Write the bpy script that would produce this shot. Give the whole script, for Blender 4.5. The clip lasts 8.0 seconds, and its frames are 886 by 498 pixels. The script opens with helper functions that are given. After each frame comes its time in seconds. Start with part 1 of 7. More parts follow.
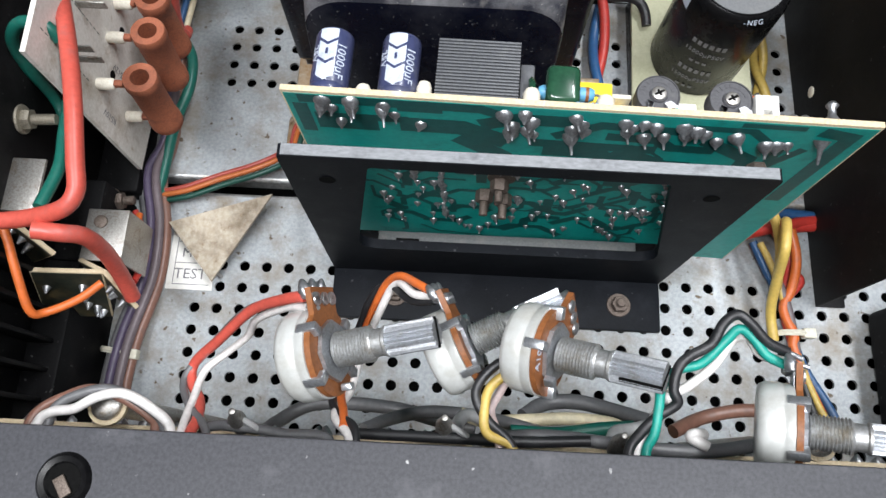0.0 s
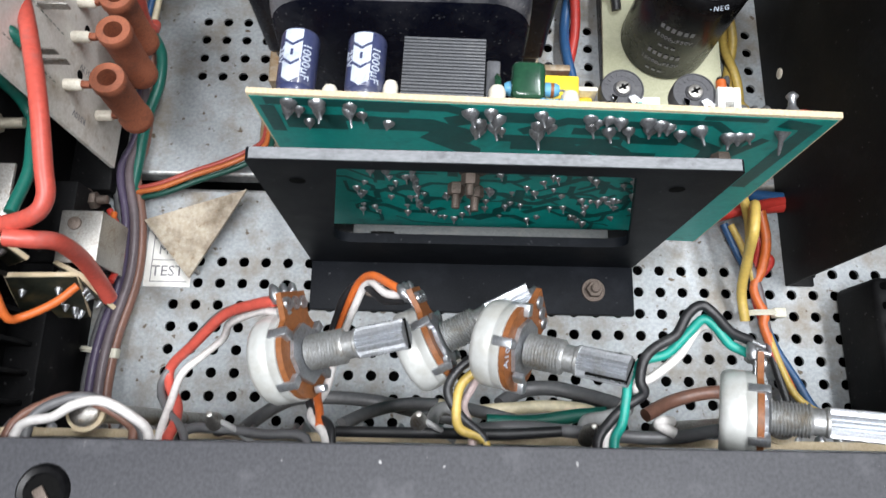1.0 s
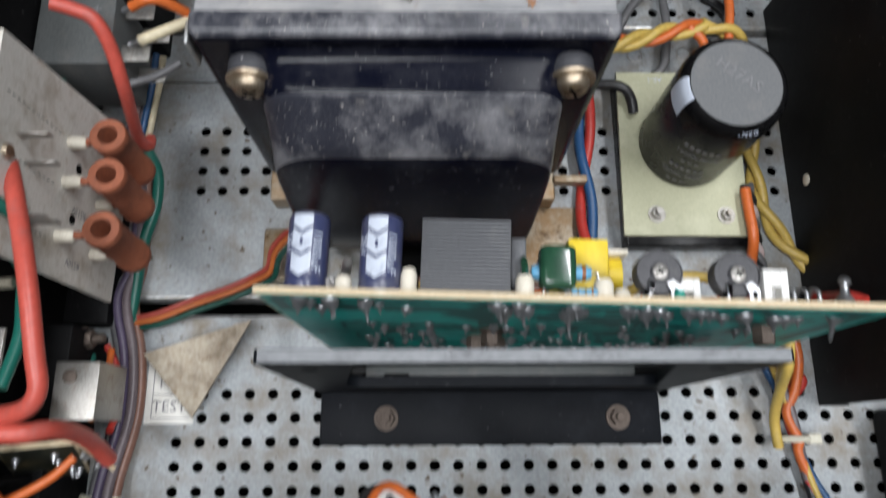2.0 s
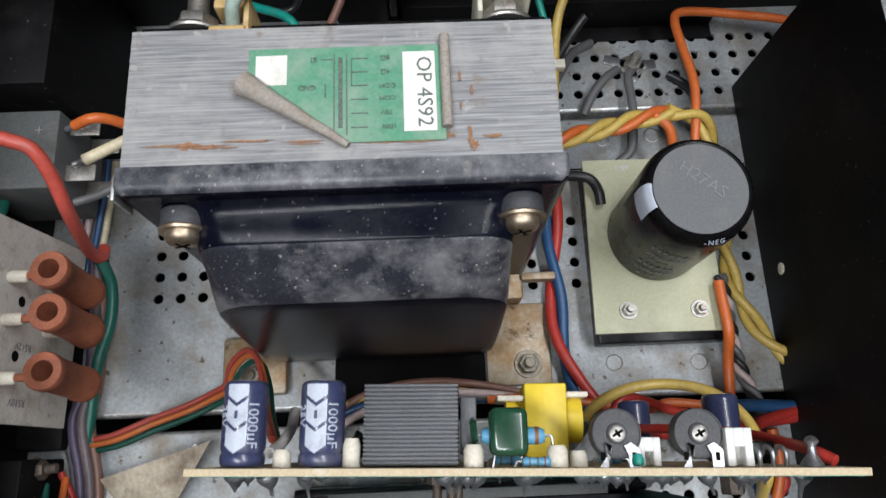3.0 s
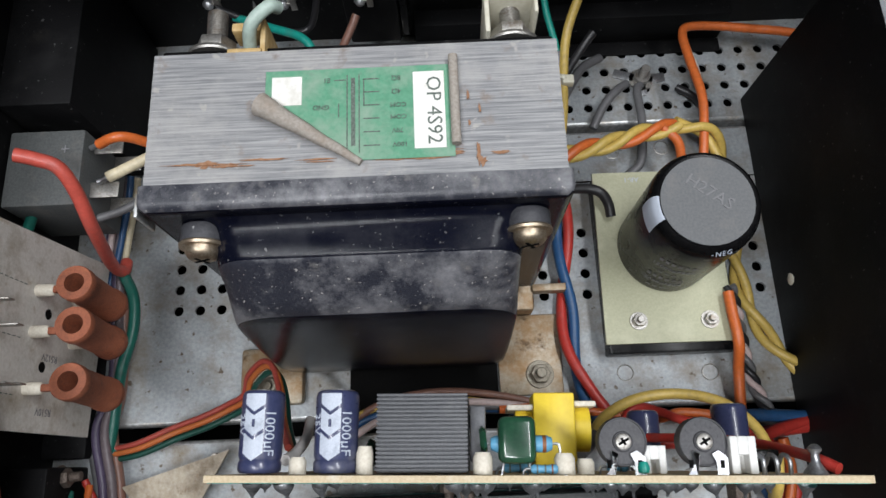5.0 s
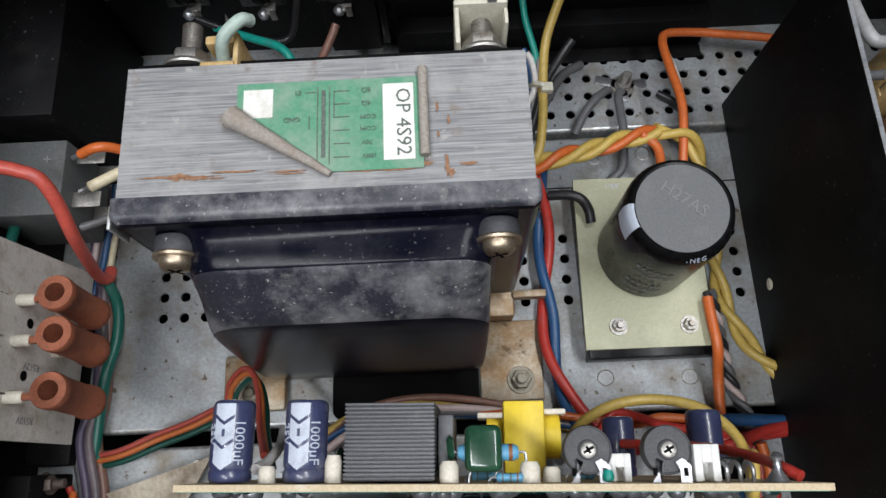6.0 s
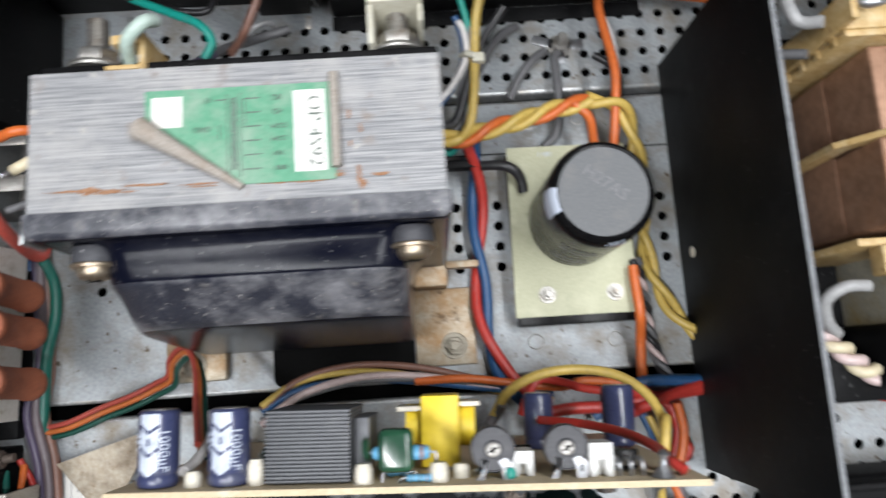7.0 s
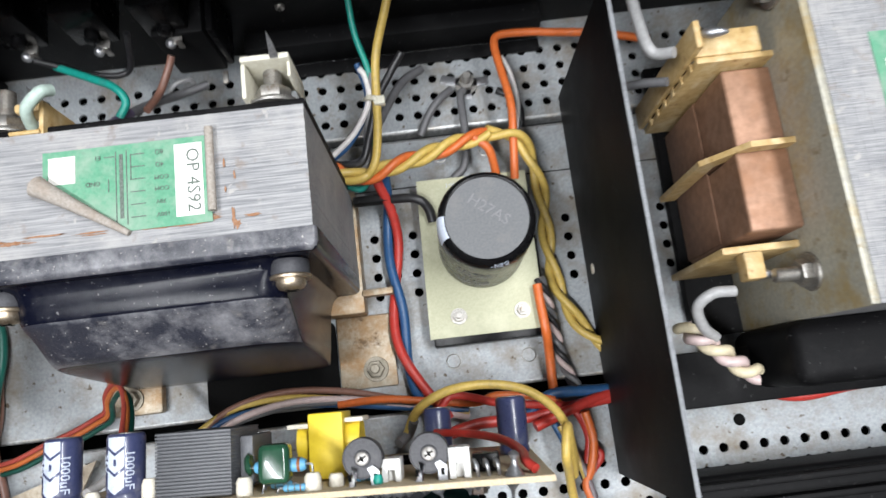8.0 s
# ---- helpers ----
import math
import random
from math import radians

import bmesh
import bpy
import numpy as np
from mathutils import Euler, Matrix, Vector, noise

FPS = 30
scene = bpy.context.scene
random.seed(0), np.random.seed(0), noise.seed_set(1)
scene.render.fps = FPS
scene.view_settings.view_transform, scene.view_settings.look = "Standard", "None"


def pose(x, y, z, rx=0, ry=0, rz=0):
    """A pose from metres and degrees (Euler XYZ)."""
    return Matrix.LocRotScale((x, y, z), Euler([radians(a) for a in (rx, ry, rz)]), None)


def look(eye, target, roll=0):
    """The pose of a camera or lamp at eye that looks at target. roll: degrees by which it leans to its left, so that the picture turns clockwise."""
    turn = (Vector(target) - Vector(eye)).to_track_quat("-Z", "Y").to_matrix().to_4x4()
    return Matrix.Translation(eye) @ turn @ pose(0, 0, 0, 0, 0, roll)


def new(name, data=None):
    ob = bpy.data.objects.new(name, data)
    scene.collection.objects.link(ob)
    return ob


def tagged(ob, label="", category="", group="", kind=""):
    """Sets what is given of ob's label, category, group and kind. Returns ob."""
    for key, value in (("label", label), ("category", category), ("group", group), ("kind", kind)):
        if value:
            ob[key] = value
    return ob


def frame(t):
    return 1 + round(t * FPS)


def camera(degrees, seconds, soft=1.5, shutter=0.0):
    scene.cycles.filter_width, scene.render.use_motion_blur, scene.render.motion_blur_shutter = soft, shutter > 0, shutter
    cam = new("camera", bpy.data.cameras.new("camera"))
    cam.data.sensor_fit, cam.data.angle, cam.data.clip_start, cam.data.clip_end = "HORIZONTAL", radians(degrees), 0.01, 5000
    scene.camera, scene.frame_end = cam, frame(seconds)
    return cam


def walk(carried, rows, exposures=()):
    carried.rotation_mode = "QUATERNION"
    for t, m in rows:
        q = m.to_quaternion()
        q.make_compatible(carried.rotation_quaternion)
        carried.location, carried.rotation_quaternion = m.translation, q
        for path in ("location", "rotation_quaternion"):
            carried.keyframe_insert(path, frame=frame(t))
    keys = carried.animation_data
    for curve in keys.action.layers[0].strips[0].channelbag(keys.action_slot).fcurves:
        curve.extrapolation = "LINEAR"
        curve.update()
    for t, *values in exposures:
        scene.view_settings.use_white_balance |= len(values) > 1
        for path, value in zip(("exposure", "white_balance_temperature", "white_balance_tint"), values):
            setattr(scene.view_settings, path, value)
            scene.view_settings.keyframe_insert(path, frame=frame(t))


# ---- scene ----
cam = camera(64.5, 8.0, soft=1.5, shutter=0.7)
PATH = [
    (0, (0.002, 0.087, 0.277), (-0.015, 0.67, -1.636), 1.2),
    (0.5, (0.003, 0.086, 0.28), (-0.001, 0.672, -1.632), 1.9),
    (1, (0.006, 0.092, 0.281), (0.03, 0.61, -1.65), 3.8),
    (1.2, (0.006, 0.098, 0.28), (0.032, 0.61, -1.653), 3.7),
    (1.5, (0.003, 0.112, 0.281), (0.02, 0.628, -1.652), 2.7),
    (1.8, (-0.001, 0.13, 0.28), (0.019, 0.649, -1.652), 2.4),
    (2, (-0.001, 0.143, 0.28), (0.031, 0.664, -1.651), 3.3),
    (2.2, (0.003, 0.155, 0.281), (0.033, 0.697, -1.644), 2.6),
    (3.3, (0.015, 0.181, 0.281), (0.052, 0.738, -1.639), 1.1),
    (3.5, (0.016, 0.181, 0.282), (0.052, 0.74, -1.638), 0.9),
    (4, (0.014, 0.179, 0.282), (0.043, 0.74, -1.638), 0.3),
    (4.5, (0.013, 0.178, 0.284), (0.019, 0.761, -1.63), -1.8),
    (6, (0.024, 0.18, 0.289), (0.006, 0.768, -1.622), -4.4),
    (6.5, (0.026, 0.18, 0.292), (0.014, 0.661, -1.65), -4.4),
    (6.8, (0.03, 0.196, 0.298), (0.047, 0.607, -1.659), -0.7),
    (7, (0.041, 0.205, 0.3), (0.088, 0.523, -1.674), 4.7),
    (7.2, (0.054, 0.213, 0.304), (0.099, 0.471, -1.679), 4.4),
    (7.5, (0.067, 0.213, 0.306), (0.114, 0.482, -1.675), 3.8),
    (8, (0.082, 0.197, 0.32), (0.108, 0.6, -1.638), -3.1),
]
walk(cam, [(t, look(eye, target, roll)) for t, eye, target, roll in PATH], exposures=[(0, 0.34), (1.0, 0.34), (1.7, -0.18), (2.2, -0.26), (3.3, -0.40), (4.7, -0.40), (6.0, -0.44), (6.8, -0.02), (7.5, 0.16), (8, 0.26)])

# ---- light: a workshop's ceiling tubes and its pale walls ----
world = bpy.data.worlds.new("room")
world.use_nodes = True
scene.world = world
wn = world.node_tree.nodes
wn["Background"].inputs["Color"].default_value = (0.97, 0.985, 1.0, 1)
wn["Background"].inputs["Strength"].default_value = 0.008


def tube_lamp(name, eye, target, sx, sy, watts, colour):
    data = bpy.data.lights.new(name, "AREA")
    data.shape, data.size, data.size_y, data.energy, data.color = "RECTANGLE", sx, sy, watts, colour
    ob = new(name, data)
    ob.matrix_world = look(eye, target)
    return ob


tube_lamp("ceiling_light", (-0.34, -0.16, 1.42), (0.03, 0.2, 0.05), 0.9, 0.12, 21, (0.955, 0.975, 1.01))
tube_lamp("ceiling_light", (0.50, 0.26, 1.38), (0.03, 0.2, 0.05), 1.2, 0.12, 20, (0.955, 0.975, 1.01))


# ---- materials ----
def mat(name, c1, c2=None, rough=0.5, metal=0.0, grain=1500, stain=None, amount=0.5, stain_scale=60, bump=0.15, spec=0.5,
        rough2=None, stretch=None, coat=0.0, wear=None, wear_at=0.62, per_object=0.0, trans=0.0, stain2=None):
    """Principled surface: two tones mixed by fine grain, broad stains, optional dust specks and bump."""
    m = bpy.data.materials.new(name)
    m.use_nodes = True
    nt, n = m.node_tree, m.node_tree.nodes
    b = n["Principled BSDF"]
    link = nt.links.new
    co = n.new("ShaderNodeNewGeometry").outputs["Position"]
    if stretch:
        mp = n.new("ShaderNodeMapping")
        mp.inputs["Scale"].default_value = stretch
        link(co, mp.inputs["Vector"])
        co_f = mp.outputs["Vector"]
    else:
        co_f = co

    def noise_node(scale, vec, detail=4.0, ro=0.6):
        t = n.new("ShaderNodeTexNoise")
        t.inputs["Scale"].default_value, t.inputs["Detail"].default_value, t.inputs["Roughness"].default_value = scale, detail, ro
        link(vec, t.inputs["Vector"])
        return t.outputs["Fac"]

    def ramp(fac, lo, hi):
        r = n.new("ShaderNodeMapRange")
        r.inputs["From Min"].default_value, r.inputs["From Max"].default_value = lo, hi
        link(fac, r.inputs["Value"])
        return r.outputs["Result"]

    def mix(fac, a, bcol):
        x = n.new("ShaderNodeMix")
        x.data_type = "RGBA"
        link(fac, x.inputs["Factor"])
        for sock, val in ((x.inputs["A"], a), (x.inputs["B"], bcol)):
            if isinstance(val, tuple):
                sock.default_value = (*val, 1)
            else:
                link(val, sock)
        return x.outputs["Result"]

    c2 = c2 or tuple(v * 0.8 for v in c1)
    g = noise_node(grain, co_f)
    col = mix(ramp(g, 0.35, 0.65), c1, c2)
    if stain:
        s = noise_node(stain_scale, co, 6.0, 0.7)
        col = mix(ramp(s, 0.62 - 0.18 * amount, 0.82 - 0.1 * amount), col, stain)
    if stain2:
        s2 = noise_node(stain_scale * 2.7, co, 5.0, 0.65)
        col = mix(ramp(s2, 0.60, 0.72), col, stain2)
    if wear:
        w = noise_node(grain * 0.35, co, 3.0, 0.5)
        col = mix(ramp(w, wear_at, wear_at + 0.06), col, wear)
    if per_object:
        oi = n.new("ShaderNodeObjectInfo")
        hs = n.new("ShaderNodeHueSaturation")
        link(ramp(oi.outputs["Random"], -0.5 / per_object + 0.5, 0.5 / per_object + 0.5), hs.inputs["Value"])
        hs.inputs["Value"].default_value = 1
        mm = n.new("ShaderNodeMath")
        mm.operation = "MULTIPLY_ADD"
        link(oi.outputs["Random"], mm.inputs[0])
        mm.inputs[1].default_value, mm.inputs[2].default_value = per_object, 1 - per_object / 2
        link(mm.outputs[0], hs.inputs["Value"])
        link(col, hs.inputs["Color"])
        col = hs.outputs["Color"]
    link(col, b.inputs["Base Color"])
    b.inputs["Metallic"].default_value = metal
    b.inputs["Specular IOR Level"].default_value = spec
    b.inputs["Coat Weight"].default_value = coat
    b.inputs["Transmission Weight"].default_value = trans
    rg = n.new("ShaderNodeMapRange")
    rg.inputs["To Min"].default_value, rg.inputs["To Max"].default_value = rough, rough2 if rough2 is not None else min(1, rough + 0.2)
    link(noise_node(stain_scale * 2, co, 5.0), rg.inputs["Value"])
    link(rg.outputs["Result"], b.inputs["Roughness"])
    if bump:
        bp = n.new("ShaderNodeBump")
        bp.inputs["Strength"].default_value, bp.inputs["Distance"].default_value = bump, 0.0004
        link(g, bp.inputs["Height"])
        link(bp.outputs["Normal"], b.inputs["Normal"])
    return m


def plain(name, c, rough=0.4, metal=0.0, **k):
    return mat(name, c, tuple(min(1, v * 0.85) for v in c), rough, metal, **k)


M_FLOOR = mat("galvanised_plate", (0.375, 0.40, 0.415), (0.285, 0.305, 0.32), 0.45, 0.2, grain=700, stain=(0.20, 0.165, 0.12), amount=0.95, stain_scale=46, bump=0.12, stain2=(0.24, 0.23, 0.21), wear=(0.10, 0.075, 0.05), wear_at=0.655)
M_ZINC = mat("spangled_zinc", (0.62, 0.63, 0.63), (0.36, 0.37, 0.37), 0.35, 0.7, grain=500, stain=(0.33, 0.22, 0.10), amount=0.55, stain_scale=50, bump=0.2)
M_RUSTY = mat("rusty_zinc", (0.40, 0.36, 0.29), (0.28, 0.23, 0.16), 0.42, 0.5, grain=500, stain=(0.27, 0.135, 0.035), amount=1.1, stain_scale=52, bump=0.2, stain2=(0.10, 0.06, 0.03))
M_BLACK = mat("black_paint", (0.0035, 0.0035, 0.004), (0.006, 0.006, 0.0065), 0.48, grain=1500, stain=(0.015, 0.015, 0.0155), amount=0.6, stain_scale=35, bump=0.15, wear=(0.055, 0.055, 0.055), wear_at=0.675, spec=0.12, stain2=(0.011, 0.0105, 0.010))
M_RAIL = mat("front_rail_paint", (0.035, 0.036, 0.042), (0.055, 0.056, 0.064), 0.5, grain=1200, stain=(0.10, 0.10, 0.11), amount=0.4, stain_scale=70, bump=0.12, wear=(0.4, 0.4, 0.4), wear_at=0.74)
M_DARK = mat("dark_cavity_and_shade", (0.003, 0.003, 0.003), (0.005, 0.005, 0.005), 0.8, bump=0, spec=0.1)
M_SINK = mat("anodised_black", (0.005, 0.006, 0.0085), (0.008, 0.0095, 0.0125), 0.42, 0.05, grain=1500, stain=(0.016, 0.018, 0.023), amount=0.5, stain_scale=50, bump=0.1, spec=0.12, wear=(0.06, 0.06, 0.065), wear_at=0.70)
M_SINKEDGE = mat("cut_aluminium", (0.26, 0.27, 0.285), (0.19, 0.20, 0.21), 0.55, 0.2, grain=1500, stain=(0.11, 0.11, 0.12), amount=0.6, stain_scale=150, bump=0.25, stretch=(0.3, 1, 1))
M_LAM = mat("steel_laminations", (0.37, 0.37, 0.375), (0.195, 0.20, 0.21), 0.5, 0.2, grain=680, stain=(0.42, 0.41, 0.40), amount=0.9, stain_scale=48, bump=0.5, stretch=(0.08, 2.6, 2.6), stain2=(0.25, 0.22, 0.20), wear=(0.40, 0.385, 0.37), wear_at=0.665)
M_BELL = mat("blue_black_lacquer", (0.0028, 0.0034, 0.0085), (0.005, 0.006, 0.013), 0.12, grain=2200, stain=(0.020, 0.021, 0.028), amount=0.8, stain_scale=60, bump=0.12, rough2=0.3, spec=0.13, wear=(0.11, 0.11, 0.115), wear_at=0.66)
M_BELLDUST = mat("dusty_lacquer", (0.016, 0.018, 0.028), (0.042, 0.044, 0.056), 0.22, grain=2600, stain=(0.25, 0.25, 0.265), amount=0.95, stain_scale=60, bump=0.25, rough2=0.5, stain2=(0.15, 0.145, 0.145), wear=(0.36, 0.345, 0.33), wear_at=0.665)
M_BOARDEDGE = mat("phenolic_edge", (0.66, 0.55, 0.38), (0.55, 0.44, 0.28), 0.7, grain=1500, stain=(0.75, 0.70, 0.58), amount=0.4, stain_scale=120, bump=0.3)
M_GAP = mat("dark_solder_mask", (0.004, 0.085, 0.080), (0.006, 0.11, 0.10), 0.35, grain=600, stain=(0.03, 0.08, 0.07), amount=0.4, stain_scale=60, bump=0.1)
M_MASK = mat("green_solder_mask", (0.005, 0.33, 0.29), (0.006, 0.39, 0.345), 0.35, 0.0, grain=600, stain=(0.02, 0.15, 0.13), amount=0.4, stain_scale=70, bump=0.1)
M_FLUX = mat("flux_stained_board", (0.030, 0.032, 0.022), (0.012, 0.016, 0.012), 0.4, grain=700, stain=(0.10, 0.07, 0.03), amount=0.7, stain_scale=140, bump=0.15)
M_SOLDER = mat("solder", (0.50, 0.51, 0.53), (0.32, 0.33, 0.35), 0.28, 0.85, grain=1500, stain=(0.22, 0.20, 0.18), amount=0.6, stain_scale=260, bump=0.2)
M_STEEL = mat("plated_steel", (0.50, 0.49, 0.47), (0.34, 0.32, 0.29), 0.36, 0.9, grain=1500, stain=(0.22, 0.16, 0.10), amount=0.5, stain_scale=200, bump=0.25)
M_BRASS = mat("aged_screw_plating", (0.52, 0.44, 0.34), (0.36, 0.29, 0.21), 0.34, 0.9, grain=1500, stain=(0.22, 0.14, 0.09), amount=0.5, stain_scale=220, bump=0.2)
M_NUT = mat("dull_zinc_nut", (0.42, 0.39, 0.32), (0.28, 0.25, 0.20), 0.5, 0.7, grain=2200, stain=(0.12, 0.09, 0.06), amount=0.5, stain_scale=300, bump=0.4)
M_OLDNUT = mat("brown_oxidised_steel", (0.095, 0.07, 0.058), (0.20, 0.165, 0.14), 0.5, 0.6, grain=2500, bump=0.4)
M_CAPBLUE = mat("blue_sleeve", (0.036, 0.045, 0.105), (0.05, 0.058, 0.13), 0.2, grain=900, stain=(0.11, 0.115, 0.15), amount=0.5, stain_scale=120, bump=0.05, coat=0.3)
M_PRINT = mat("white_print", (0.56, 0.61, 0.70), (0.46, 0.51, 0.60), 0.35, grain=3000, stain=(0.22, 0.25, 0.32), amount=0.5, stain_scale=160, bump=0.05)
M_PRINTGREY = mat("grey_print", (0.20, 0.20, 0.21), None, 0.5, bump=0)
M_CAPBLACK = mat("black_sleeve", (0.004, 0.004, 0.0045), (0.007, 0.007, 0.0075), 0.16, grain=700, stain=(0.018, 0.018, 0.018), amount=0.4, stain_scale=60, bump=0.05, spec=0.13)
M_CAPTOP = mat("grey_vinyl_disc", (0.125, 0.13, 0.135), (0.155, 0.16, 0.165), 0.5, grain=1200, stain=(0.19, 0.185, 0.18), amount=0.5, stain_scale=80, bump=0.15, spec=0.3)
M_FIBRE = mat("bare_fibre_board", (0.46, 0.46, 0.315), (0.40, 0.40, 0.27), 0.45, grain=1200, stain=(0.55, 0.55, 0.40), amount=0.4, stain_scale=60, bump=0.08)
M_WHITEBOARD = mat("white_board", (0.72, 0.70, 0.66), (0.62, 0.60, 0.55), 0.5, grain=800, stain=(0.34, 0.29, 0.22), amount=0.7, stain_scale=70, bump=0.08, stain2=(0.46, 0.40, 0.32))
M_CERAMIC = mat("brown_ceramic", (0.33, 0.105, 0.05), (0.23, 0.068, 0.035), 0.65, grain=1400, stain=(0.14, 0.05, 0.03), amount=0.6, stain_scale=120, bump=0.3, stain2=(0.19, 0.065, 0.038))
M_BEAD = mat("cream_ceramic", (0.74, 0.70, 0.60), (0.62, 0.57, 0.47), 0.45, grain=1200, bump=0.1)
M_POTCAP = mat("milky_dust_cover", (0.56, 0.57, 0.555), (0.49, 0.50, 0.48), 0.24, 0.15, grain=300, stain=(0.42, 0.41, 0.37), amount=0.6, stain_scale=110, bump=0.12, coat=0.2)
M_WAFER = mat("brown_phenolic", (0.26, 0.095, 0.03), (0.19, 0.065, 0.02), 0.4, grain=1200, stain=(0.12, 0.05, 0.02), amount=0.5, stain_scale=160, bump=0.1)
M_KNURL = mat("bright_aluminium", (0.60, 0.62, 0.65), (0.44, 0.46, 0.49), 0.24, 0.85, grain=2000, stain=(0.26, 0.24, 0.20), amount=0.5, stain_scale=180, bump=0.1)
M_THREAD = mat("greasy_thread", (0.50, 0.51, 0.52), (0.36, 0.36, 0.345), 0.3, 0.7, grain=1500, stain=(0.24, 0.20, 0.14), amount=0.6, stain_scale=180, bump=0.2)
M_FIN = mat("black_fin", (0.085, 0.088, 0.096), (0.12, 0.125, 0.135), 0.42, 0.2, grain=1500, stain=(0.17, 0.17, 0.175), amount=0.5, stain_scale=80, bump=0.15)
M_FILM = mat("green_film_dip", (0.012, 0.05, 0.028), (0.02, 0.075, 0.04), 0.12, grain=300, bump=0.1, coat=0.5)
M_YELLOW = mat("yellow_tape", (0.80, 0.60, 0.04), (0.72, 0.52, 0.03), 0.35, grain=400, bump=0.06)
M_RESBLUE = mat("blue_resistor", (0.12, 0.36, 0.55), (0.10, 0.30, 0.48), 0.3, grain=800, bump=0.05)
M_TRIM = mat("dark_trimmer_plastic", (0.05, 0.05, 0.056), (0.075, 0.075, 0.082), 0.5, grain=1600, stain=(0.12, 0.12, 0.12), amount=0.4, stain_scale=150, bump=0.2)
M_WHITEPL = mat("white_nylon", (0.76, 0.76, 0.74), (0.68, 0.68, 0.66), 0.4, grain=500, bump=0.05)
M_NYLON = mat("aged_nylon", (0.56, 0.40, 0.19), (0.44, 0.29, 0.11), 0.4, grain=300, stain=(0.66, 0.56, 0.36), amount=0.6, stain_scale=90, bump=0.1, stain2=(0.30, 0.17, 0.06))
M_COPPER = mat("copper_foil", (0.37, 0.215, 0.14), (0.26, 0.145, 0.09), 0.45, 0.4, grain=250, stain=(0.30, 0.15, 0.08), amount=0.5, stain_scale=45, bump=0.2)
M_PAPER = mat("brown_paper_tape", (0.22, 0.12, 0.075), (0.16, 0.085, 0.05), 0.55, grain=300, bump=0.15)
M_VARNISH = mat("varnished_core", (0.44, 0.42, 0.34), (0.33, 0.32, 0.27), 0.35, 0.15, grain=500, stain=(0.36, 0.25, 0.08), amount=0.9, stain_scale=50, bump=0.2, stain2=(0.24, 0.20, 0.12))
M_GREENLABEL = mat("green_label", (0.085, 0.275, 0.165), (0.115, 0.325, 0.205), 0.5, grain=900, stain=(0.27, 0.37, 0.29), amount=1.0, stain_scale=75, bump=0.1, stain2=(0.16, 0.27, 0.20))
M_LABELBACK = mat("dusty_paper_back", (0.40, 0.36, 0.32), (0.29, 0.26, 0.225), 0.85, grain=1200, stain=(0.28, 0.22, 0.17), amount=0.6, stain_scale=120, bump=0.5)
M_PAPERWHITE = mat("white_paper", (0.84, 0.83, 0.79), (0.77, 0.76, 0.72), 0.6, grain=1200, stain=(0.55, 0.52, 0.45), amount=0.4, stain_scale=90, bump=0.1)
M_INK = mat("black_ink", (0.07, 0.085, 0.075), (0.16, 0.20, 0.17), 0.6, grain=1800, bump=0)
M_RUST = mat("rust_patch", (0.25, 0.12, 0.06), (0.36, 0.21, 0.13), 0.8, grain=900, bump=0.5)
M_STAINPLATE = mat("stained_cream_plate", (0.46, 0.41, 0.33), (0.36, 0.30, 0.22), 0.45, grain=500, stain=(0.10, 0.065, 0.035), amount=1.0, stain_scale=65, bump=0.15, stain2=(0.20, 0.13, 0.07))
M_GREYBLOCK = mat("grey_epoxy_block", (0.095, 0.10, 0.10), (0.065, 0.07, 0.07), 0.5, grain=1200, stain=(0.14, 0.13, 0.12), amount=0.5, stain_scale=90, bump=0.15)
M_TIE = mat("nylon_tie", (0.66, 0.64, 0.54), (0.58, 0.55, 0.44), 0.4, grain=700, bump=0.05)


def wire_mat(name, c):
    return mat("wire_" + name, c, tuple(v * 0.82 for v in c), 0.32, grain=600, stain=tuple(v * 0.55 + 0.05 for v in c), amount=0.35, stain_scale=110, bump=0.06)


# the board trio has darker copies of red, orange and green, shade mixed in
WIRE = {k: wire_mat(k, c) for k, c in dict(
    red=(0.48, 0.04, 0.03), salmon=(0.55, 0.09, 0.065), orange=(0.62, 0.14, 0.03), yellow=(0.58, 0.41, 0.10), blue=(0.02, 0.08, 0.20), black=(0.018, 0.018, 0.02),
    grey=(0.13, 0.13, 0.135), white=(0.74, 0.71, 0.69), pink=(0.60, 0.47, 0.45), green=(0.008, 0.12, 0.09), teal=(0.01, 0.30, 0.24), brown=(0.22, 0.11, 0.08),
    shadedred=(0.32, 0.055, 0.04), shadedorange=(0.42, 0.115, 0.03), shadedgreen=(0.006, 0.055, 0.04), mauve=(0.15, 0.12, 0.13), cream=(0.66, 0.58, 0.40), palegreen=(0.45, 0.56, 0.50), lightgrey=(0.36, 0.36, 0.36), purple=(0.09, 0.07, 0.12)).items()}


# ---- building helpers ----
def part(name, bm, material, parent=None, label="", smooth=0.75):
    """Links a bmesh as one mesh object, under a thing or part if given."""
    me = bpy.data.meshes.new(name)
    bmesh.ops.recalc_face_normals(bm, faces=bm.faces)
    for f in bm.faces:
        f.smooth = smooth > 0
    for e in bm.edges:
        e.smooth = len(e.link_faces) != 2 or e.calc_face_angle(0) < smooth
    bm.to_mesh(me)
    bm.free()
    me.materials.append(material)
    ob = new(name, me)
    if parent:
        ob.parent = parent
    if label:
        ob["label"] = label
    return ob


